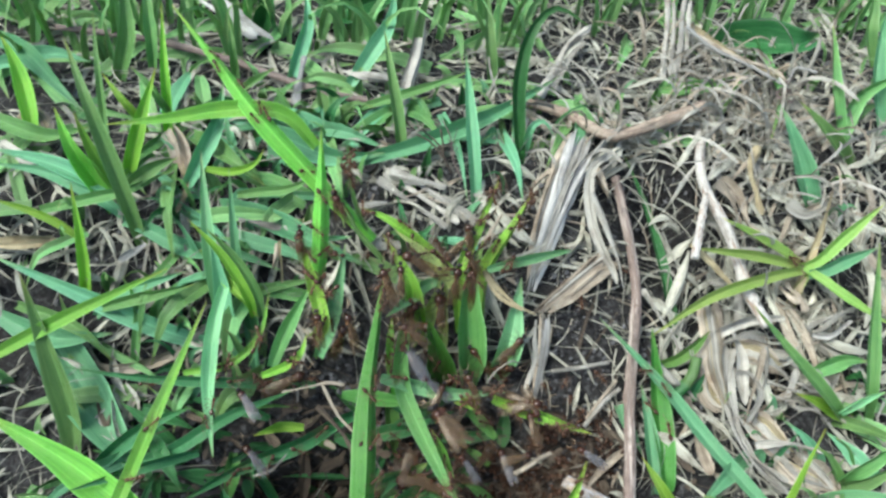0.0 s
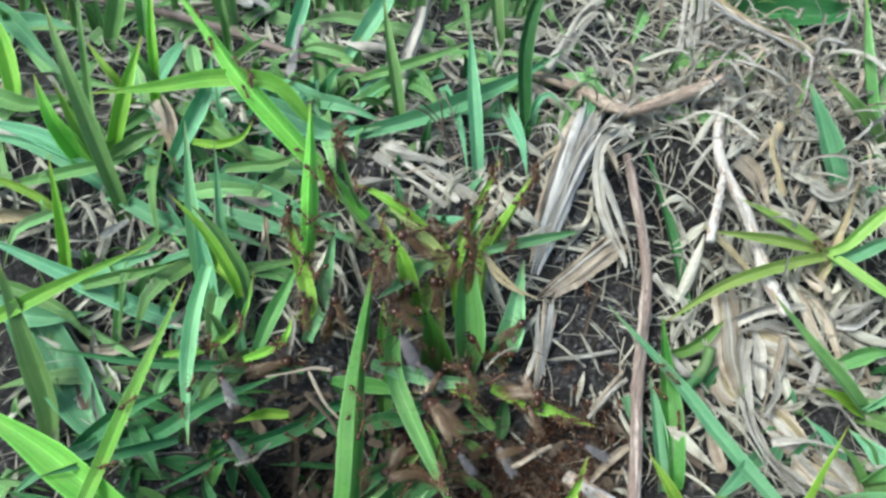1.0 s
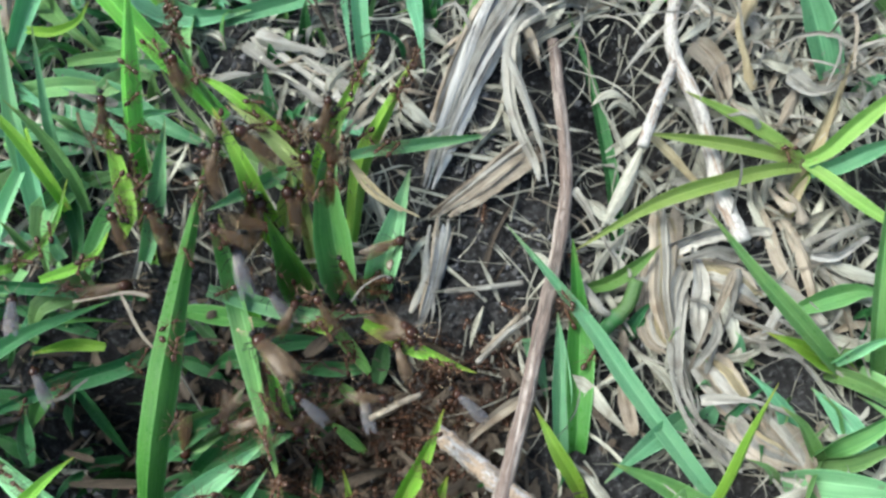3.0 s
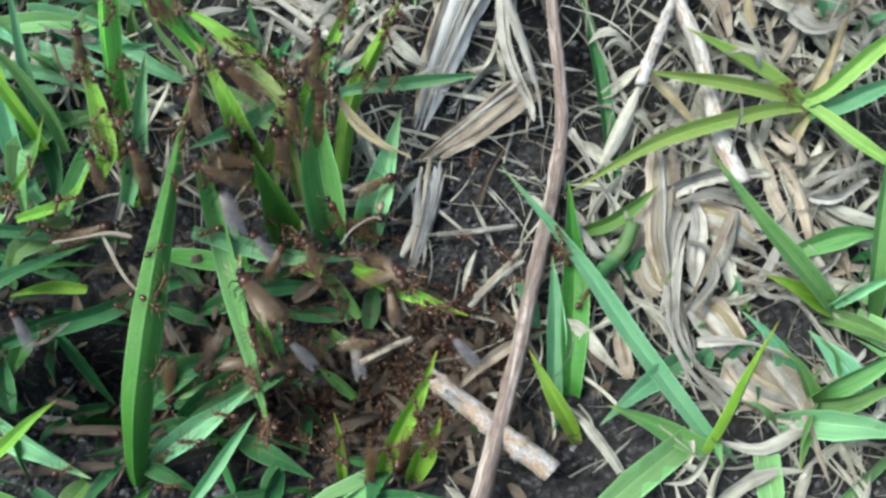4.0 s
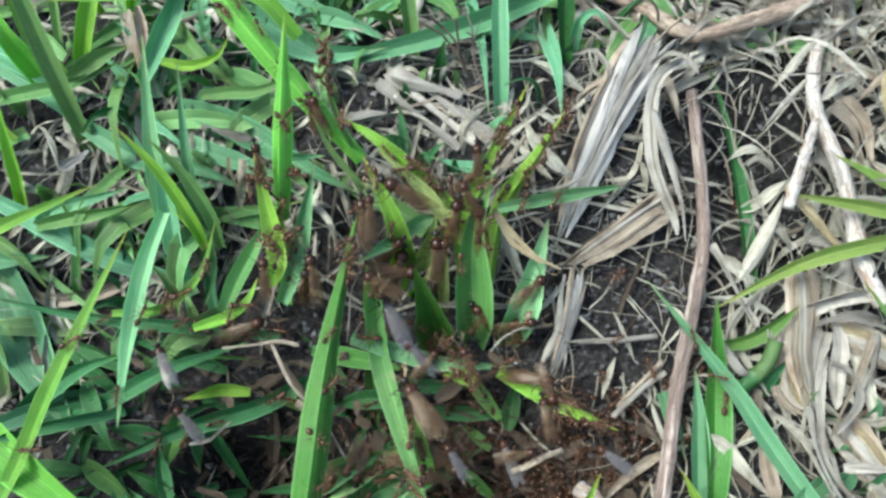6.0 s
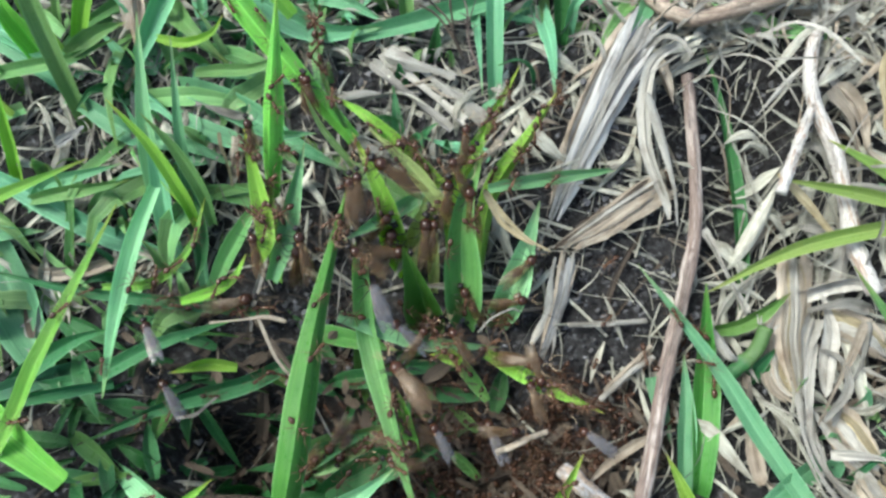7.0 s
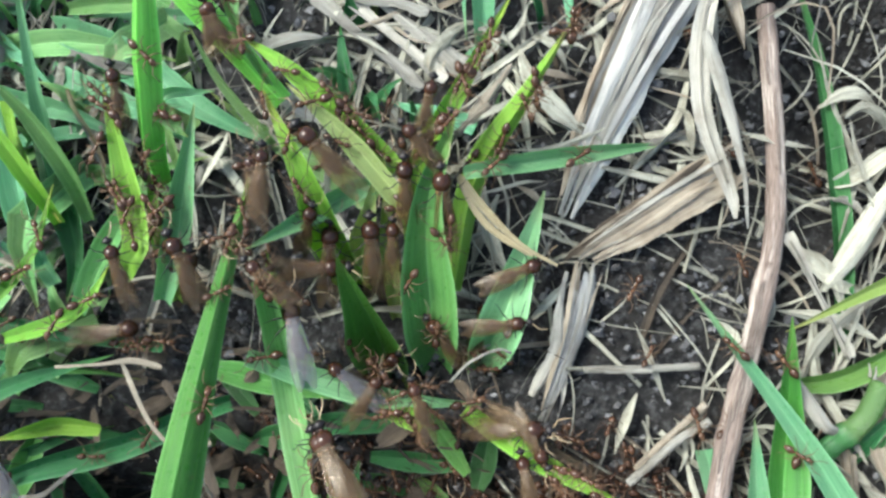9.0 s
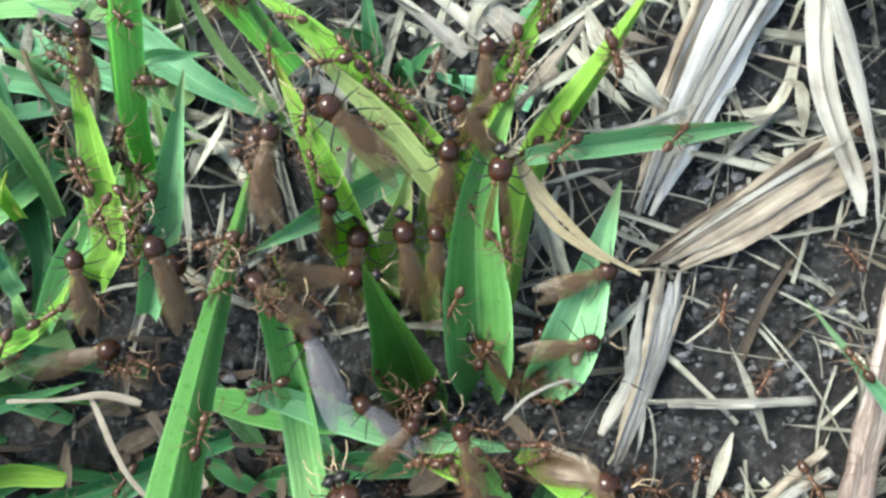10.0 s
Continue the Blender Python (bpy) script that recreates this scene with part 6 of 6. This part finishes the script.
def make_winged(wing_mat, label):
    ant = tagged(new("winged_ant"), label, "ant", "winged ants of the nest")
    z = 0.95

    def jaws(bm):
        for s in (1, -1):
            limb(bm, [(1.84, s * 0.14, z - 0.1), (1.98, s * 0.1, z - 0.16), (2.02, s * 0.0, z - 0.18)], [0.07, 0.05, 0.03], 5)

    head = body_part("head", ant, BLACK_SHELL, egg(1.2, 1.98, 0.46, z - 0.02, 12, lean=-0.1), 0.85, jaws, "small black head")

    def plates(bm):
        # the small shield behind the round back, and the neck
        bmesh.ops.create_icosphere(bm, subdivisions=2, radius=0.3 * MM, matrix=Matrix.Translation(Vector((-0.48, 0, z + 0.42)) * MM) @ Matrix.Diagonal((0.9, 1.25, 0.8, 1)))
        limb(bm, [(1.0, 0, z), (1.2, 0, z - 0.02), (1.3, 0, z - 0.02)], [0.18, 0.14, 0.14], 8)

    body_part("thorax", ant, BACK_SHELL, [(1.12, 0.12, z), (1.04, 0.34, z + 0.03), (0.92, 0.54, z + 0.06), (0.74, 0.66, z + 0.11), (0.46, 0.74, z + 0.15), (0.16, 0.74, z + 0.15),
                                        (-0.1, 0.67, z + 0.12), (-0.28, 0.54, z + 0.06), (-0.4, 0.46, z + 0.02), (-0.56, 0.48, z + 0.04), (-0.76, 0.41, z - 0.02), (-0.96, 0.24, z - 0.08), (-1.02, 0.12, z - 0.1)], 0.95, plates)
    collar = [(-0.34, 0.5, z + 0.03), (-0.38, 0.56, z + 0.03), (-0.44, 0.575, z + 0.02), (-0.5, 0.56, z + 0.02), (-0.54, 0.5, z + 0.02)]
    body_part("collar", ant, COLLAR_SHELL, collar, 0.98, label="amber band behind the round back")
    body_part("waist", ant, DARK_SHELL, [(-0.92, 0.12, z - 0.08), (-1.06, 0.24, z + 0.04), (-1.17, 0.13, z - 0.06), (-1.28, 0.22, z - 0.01), (-1.38, 0.15, z - 0.05)])
    body_part("abdomen", ant, DARK_SHELL, egg(-1.3, -3.3, 0.62, z - 0.06, 18, -0.05, (0.3, 0.52, 0.72, 0.88)), 0.88)
    for side in (1, -1):
        for fore, (length, wide, turn, lift) in enumerate(((4.0, 0.95, 5, 0.50), (5.6, 1.35, 2.5, 0.64))):
            curve = [Vector((-length * k / 13, side * (0.16 * k / 13 - 0.2 * math.sin(3.14 * k / 13)), 0.3 * math.sin(2.6 * k / 13) - 0.05 * k)) for k in range(14)]
            frames = [(Vector((-1, 0, 0)), Vector((0, 1, 0)), Vector((0, 0.0, 1)))] * 14
            widths = [wide * max(0.1, math.sin(math.pi * (0.04 + 0.95 * (k / 13) ** 1.25))) ** 0.65 for k in range(14)]
            bm = bmesh.new()
            ribbon(bm, curve, frames, widths, -0.08, 0.012, 7, 0.0, random, True)
            w = part("wing", bm, wing_mat, ant, "smoky translucent veined wing" if wing_mat is WING else "pale grey translucent veined wing")
            w.location = Vector((0.0 - 0.25 * (1 - fore), side * 0.24, z + lift)) * MM
            w.rotation_euler = (side * radians(-10), 0, side * radians(-turn))
    add_legs(ant, BLACK_SHELL, 1.5, 1.2, 0.055, z)
    add_eyes(head, 1.6, 0.39, z + 0.02, 0.17)
    add_antennae(head, FEELER, 1.8, 0.16, z + 0.12, 1.15, 0.035)
    return ant


KINDS = {}
MOVES = []
_ants = random.Random(23)


def new_ant(kind, label=""):
    """The first of a kind is built, the others are copies of it."""
    if kind not in KINDS:
        if kind == "worker":
            KINDS[kind] = make_worker()
        elif kind == "grey":
            KINDS[kind] = make_winged(GREY_WING, "winged ant with pale grey folded wings on grass")
        else:
            KINDS[kind] = make_winged(WING, "winged red-brown ant with smoky folded wings on grass")
        ant = KINDS[kind]
    else:
        ant = copy_thing(KINDS[kind], Matrix())
    if label:
        tagged(ant, label)
    return ant


def stand(place, ahead, up):
    """The pose of an ant at a place (mm), its head ahead, its back up."""
    x = Vector(ahead).normalized()
    z = Vector(up)
    z = (z - x * z.dot(x)).normalized()
    m = Matrix((x, z.cross(x), z)).transposed().to_4x4()
    m.translation = Vector(place) * MM
    return m


def winged_ant_at(head, wing_tip, up, kind):
    """A winged ant that stays nearly on its spot, shuffling and turning a little."""
    head, tail = Vector(head), Vector(wing_tip)
    ahead = (head - tail).normalized()
    size = min(1.08, max(0.78, (head - tail).length / 7.2))
    ant = new_ant(kind)
    ant.scale = (size,) * 3
    side = Vector(up).cross(ahead)
    drift = Vector((_ants.uniform(-1, 1), _ants.uniform(-1, 1), 0)) * 0.12
    rows, swing, shift = [], _ants.uniform(0, 6), _ants.uniform(0.5, 1.6)
    for k in range(0, 11):
        turn = 0.14 * math.sin(0.9 * k * shift + swing)
        step = 0.35 * math.sin(0.7 * k * shift + 2 * swing)
        p = head - ahead * (1.6 * size - step * 0.7) + side * 0.25 * math.sin(0.8 * k + swing) + drift * (10 - k) - Vector(up) * 0.75 * size
        rows.append((float(k), stand(p, ahead + side * turn, up)))
    MOVES.append((ant, rows))


def ant_on(curve_key, u0, u1, v, kind="worker", clear=0.1):
    """An ant that walks along a leaf from the share u0 of its length to u1, v across it."""
    curve, frames, widths = BLADES[curve_key]
    n = len(curve) - 1
    ant = new_ant(kind)
    size = _ants.uniform(0.9, 1.2) if kind == "worker" else _ants.uniform(0.8, 0.95)
    ant.scale = (size,) * 3
    sign = 1 if u1 >= u0 else -1
    rows, wob, veer = [], _ants.uniform(0, 6), _ants.gauss(0, 0.7)
    for k in range(0, 11):
        u = u0 + (u1 - u0) * k / 10 + 0.006 * math.sin(1.7 * k + wob)
        f = min(n - 1e-4, max(0.0, u * n))
        i = int(f)
        g = f - i
        c = curve[i].lerp(curve[i + 1], g)
        t = frames[i][0].lerp(frames[i + 1][0], g)
        s = frames[i][1].lerp(frames[i + 1][1], g).normalized()
        w = widths[i] + (widths[i + 1] - widths[i]) * g
        up = s.cross(t).normalized()
        off = v * w * 0.5 + 0.12 * math.sin(1.1 * k + wob)
        rows.append((float(k), stand(c + s * off + up * clear, t * sign + s * (veer + 0.35 * math.sin(0.9 * k + wob)), up + s * v * 0.5)))
    MOVES.append((ant, rows))


def ant_on_ground(x, y, way, length, lift):
    ant = new_ant("worker")
    size = _ants.uniform(0.85, 1.15)
    ant.scale = (size,) * 3
    rows, wob = [], _ants.uniform(0, 6)
    for k in range(0, 11):
        a = way + 0.5 * math.sin(0.6 * k + wob)
        px, py = x + math.cos(way) * length * k / 10 + 0.5 * math.sin(k + wob), y + math.sin(way) * length * k / 10
        rows.append((float(k), stand((px, py, soil_z(px, py) + lift), (math.cos(a), math.sin(a), 0.25 * math.sin(a)), (0, -0.3, 1))))
    MOVES.append((ant, rows))


def crowd(key, count, lo=0.1, hi=0.9, kind="worker", reach=0.95):
    for _ in range(count):
        a = _ants.uniform(lo, hi)
        b = min(hi, max(lo, a + _ants.choice((-1, 1)) * _ants.uniform(0.05, 0.45)))
        ant_on(key, a, b, _ants.uniform(-reach, reach), kind)


crowd("A7", 8, 0.05, 0.97)
crowd("C2", 5, 0.4, 0.95, reach=2.0)
crowd("C5", 3, 0.2, 1.0, reach=1.9)
crowd("B1", 5, 0.86, 1.0, reach=2.2)
crowd("A1", 2, 0.55, 1.0, reach=1.5)
crowd("A7", 2, 0.0, 0.5, reach=1.8)
crowd("A12", 5, 0.6, 1.0, reach=1.6)
crowd("A16", 4, 0.1, 0.9)
crowd("A10", 6, 0.5, 0.95, reach=2.4)
crowd("A2", 6, 0.3, 0.97)
crowd("A1", 3, 0.1, 0.98)
crowd("A6", 4, 0.3, 1.0)
crowd("A6", 4, 0.65, 1.0)
crowd("A5", 4, 0.75, 1.0)
crowd("BA", 4, 0.8, 1.0)
crowd("A5", 4, 0.3, 1.0)
crowd("A4", 2)
crowd("A9", 8, 0.0, 0.9)
crowd("A10", 2, 0.05, 0.95)
crowd("A11", 5)
crowd("A12", 4, 0.0, 0.8)
crowd("A14", 2, 0.2, 0.95)
crowd("A15", 6, 0.1, 1.0)
crowd("A13", 3)
crowd("C2", 6, 0.05, 1.0)
crowd("C5", 6, 0.1, 1.0)
crowd("C1", 4, 0.0, 0.8)
crowd("C6", 2)
crowd("AH", 8, 0.1, 0.95)
crowd("B1", 5, 0.3, 0.98)
crowd("BA", 3, 0.6, 1.0)
crowd("F2", 4)
crowd("F3", 2)
crowd("N1", 9, 0.0, 0.7)
crowd("N3", 5)
crowd("X1", 6)
crowd("X2", 7)
crowd("X6", 4)
crowd("W1", 5)
crowd("W2", 4)
crowd("W3", 3)
crowd("S2", 2)
crowd("R5", 2, 0.5, 1.0)
crowd("R6", 2)
crowd("I1", 2)
crowd("J1", 2)
for _ in range(44):
    ant_on_ground(_ants.gauss(6, 11), _ants.gauss(-36, 6), _ants.uniform(0, 6.283), _ants.uniform(0.5, 7), _ants.uniform(0.2, 4.5))
for _ in range(14):
    ant_on_ground(_ants.uniform(-30, 45), _ants.uniform(-30, 5), _ants.uniform(0, 6.283), _ants.uniform(2, 12), _ants.uniform(0.5, 2.0))

def ant_mass(x, y, reach, count, seed):
    """A heap of crawling workers too dense to tell apart, which shifts as one."""
    rng = random.Random(seed)
    shapes = [o for o in KINDS["worker"].children if o.name.split(".")[0] in ("head", "thorax", "abdomen", "leg")]
    verts, faces = [], []
    for _ in range(count):
        px, py = rng.gauss(0, reach), rng.gauss(0, reach * 0.6)
        a = rng.uniform(0, 6.283)
        m = stand((px, py, soil_z(x + px, y + py) - soil_z(x, y) + rng.uniform(0, 2.6)), (math.cos(a), math.sin(a), rng.uniform(-0.6, 0.6)), (rng.uniform(-0.7, 0.7), -0.4, 0.8))
        for o in shapes:
            start = len(verts)
            n = m @ Matrix.Translation(o.location)
            verts += [n @ v.co for v in o.data.vertices]
            faces += [[start + k for k in p.vertices] for p in o.data.polygons]
    me = bpy.data.meshes.new("ant_swarm")
    me.from_pydata(verts, [], faces)
    me.materials.append(DARK_SHELL)
    for p in me.polygons:
        p.use_smooth = True
    ob = tagged(new("ant_swarm", me), "dense brown swarm of ants over the nest mouth", "ants", kind="stuff")
    rows = []
    for k in range(0, 11):
        rows.append((float(k), pose((x + 0.5 * math.sin(1.3 * k + seed)) * MM, (y + 0.4 * math.sin(0.9 * k + 2 * seed)) * MM, soil_z(x, y) * MM, 0, 0, 5 * math.sin(0.8 * k + seed))))
    MOVES.append((ob, rows))


ant_mass(18, -43, 4, 45, 8)
ant_mass(25, -38, 3, 25, 9)
ant_mass(5, -39, 6, 55, 1)
ant_mass(15, -37, 4, 40, 2)
ant_mass(-8, -38, 5, 30, 3)
ant_mass(10, -47, 7, 45, 4)
ant_mass(20, -33, 3, 30, 5)
ant_mass(-4, -32, 4, 35, 6)
ant_mass(-9, -39, 5, 35, 7)
crowd("A9", 1, 0.1, 0.8, "brown")
crowd("A14", 2, 0.05, 0.3, "brown")
crowd("A2", 1, 0.1, 0.6, "brown")
crowd("A13", 2, 0.1, 0.7, "brown")
crowd("X2", 4, 0.1, 0.9, "brown")
crowd("X1", 3, 0.1, 0.9, "brown")
crowd("X3", 3)
crowd("X5", 3)
crowd("W1", 2, 0.1, 0.6, "brown")
winged_ant_at((6.6, -13.7, 21.4), (6.8, -18.1, 13.7), (0.01, -0.64, 0.77), "brown")
winged_ant_at((3.7, -13.3, 22.1), (3.3, -16.9, 16.2), (0.07, -0.65, 0.76), "brown")
winged_ant_at((0.7, -16.1, 17.4), (1.5, -20.8, 11.3), (0.12, -0.56, 0.82), "brown")
winged_ant_at((2.8, -16.4, 17.0), (1.9, -20.0, 12.3), (0.08, -0.56, 0.83), "brown")
winged_ant_at((-4.9, -12.9, 24.3), (1.1, -15.9, 20.4), (0.25, -0.66, 0.71), "brown")
winged_ant_at((-5.2, -23.8, 16.6), (-2.4, -30.1, 13.3), (0.25, -0.43, 0.87), "grey")
winged_ant_at((-2.9, -26.4, 9.6), (1.7, -30.3, 7.4), (0.18, -0.34, 0.92), "grey")
winged_ant_at((5.1, -21.1, 9.2), (8.6, -23.9, 4.7), (0.03, -0.43, 0.90), "brown")
winged_ant_at((10.6, -19.6, 9.3), (10.1, -23.6, 4.6), (-0.07, -0.45, 0.89), "brown")
winged_ant_at((16.1, -31.0, 8.0), (8.9, -29.7, 5.3), (-0.17, -0.25, 0.95), "brown")
winged_ant_at((5.9, -8.0, 25.2), (5.5, -11.5, 21.5), (0.02, -0.74, 0.68), "brown")
winged_ant_at((3.3, -12.1, 24.0), (5.6, -14.0, 20.9), (0.08, -0.68, 0.73), "brown")
winged_ant_at((7.6, -10.0, 23.3), (3.7, -12.2, 20.3), (-0.01, -0.70, 0.72), "brown")
winged_ant_at((-1.0, -19.6, 13.9), (-9.4, -20.0, 15.8), (0.15, -0.48, 0.86), "brown")
winged_ant_at((-2.5, -16.4, 16.1), (-3.9, -22.0, 10.7), (0.18, -0.54, 0.82), "brown")
winged_ant_at((-13.7, -20.9, 21.1), (-11.9, -25.7, 16.8), (0.42, -0.48, 0.77), "brown")
winged_ant_at((-6.5, -16.0, 26.0), (-6.9, -20.5, 22.9), (0.30, -0.63, 0.72), "brown")
winged_ant_at((-19.3, -9.5, 27.6), (-19.2, -11.6, 24.8), (0.49, -0.65, 0.58), "brown")
winged_ant_at((2.1, -27.0, 9.3), (0.1, -29.7, 7.7), (0.09, -0.33, 0.94), "brown")
winged_ant_at((4.4, -28.6, 12.2), (6.3, -32.1, 9.9), (0.05, -0.32, 0.94), "brown")
winged_ant_at((-2.6, -33.5, 12.6), (3.3, -40.9, 12.5), (0.11, -0.40, 0.91), "brown")
winged_ant_at((-30.4, -34.3, 8.1), (-27.4, -38.5, 5.3), (0.39, -0.35, 0.85), "grey")
winged_ant_at((19.2, -38.2, 6.0), (23.3, -41.5, 4.6), (-0.14, -0.33, 0.93), "grey")
winged_ant_at((-15.0, -18.1, 14.9), (-16.8, -20.1, 7.2), (0.23, -0.54, 0.81), "brown")
winged_ant_at((-18.9, -21.7, 20.7), (-17.8, -25.8, 16.9), (0.29, -0.53, 0.80), "brown")
winged_ant_at((-20.2, -22.4, 7.5), (-27.4, -24.3, 6.3), (0.27, -0.46, 0.84), "brown")
winged_ant_at((-15.3, 0.6, 24.4), (-14.1, -3.1, 20.6), (0.23, -0.70, 0.67), "brown")
winged_ant_at((15.8, -31.6, 7.8), (10.6, -28.9, 6.2), (-0.10, -0.40, 0.91), "brown")
winged_ant_at((13.9, -32.5, 6.5), (15.2, -37.9, 4.9), (-0.08, -0.39, 0.92), "brown")
winged_ant_at((-7.6, -23.5, 20.7), (-3.9, -25.4, 19.3), (0.17, -0.53, 0.83), "brown")
winged_ant_at((-14.9, 1.0, 24.7), (-12.6, -2.8, 20.5), (0.15, -0.71, 0.69), "brown")
winged_ant_at((8.9, -36.1, 2.7), (10.7, -41.9, 1.1), (-0.09, -0.35, 0.93), "grey")
winged_ant_at((-2.1, -33.2, 12.8), (2.3, -40.5, 12.6), (0.02, -0.42, 0.91), "brown")
winged_ant_at((-30.0, -31.3, 16.1), (-27.6, -36.8, 16.3), (0.33, -0.43, 0.84), "grey")
winged_ant_at((-8.2, -14.1, 23.1), (-6.8, -19.6, 19.3), (0.09, -0.62, 0.78), "brown")
winged_ant_at((-2.6, -32.9, 10.3), (3.9, -39.4, 5.3), (0.11, -0.50, 0.86), "brown")
winged_ant_at((2.1, -38.6, 6.2), (5.1, -41.7, 3.5), (0.23, -0.42, 0.88), "grey")
winged_ant_at((13.1, -38.8, 5.6), (7.9, -39.1, 5.4), (0.11, -0.43, 0.90), "brown")


# ---- what moves ----
def stepping(ant, seed):
    """The six legs of a walking ant swing in two threes."""
    legs = [o for o in ant.children if o.name.split(".")[0] == "leg"]
    for n, leg in enumerate(legs):
        at = leg.location / MM
        beat = math.pi * ((n % 3 + n // 3) % 2) + seed
        walk(leg, [(0.4 * k, pose(at.x * MM, at.y * MM, at.z * MM, 7 * math.cos(1.9 * k + beat), 0, 17 * math.sin(1.9 * k + beat))) for k in range(26)])


def motions():
    walkers = 0
    for n, (ant, rows) in enumerate(MOVES):
        walk(ant, rows)
        if ant.name.startswith("worker_ant") and n % 4 == 0 and walkers < 60:
            stepping(ant, 0.7 * n)
            walkers += 1


motions()
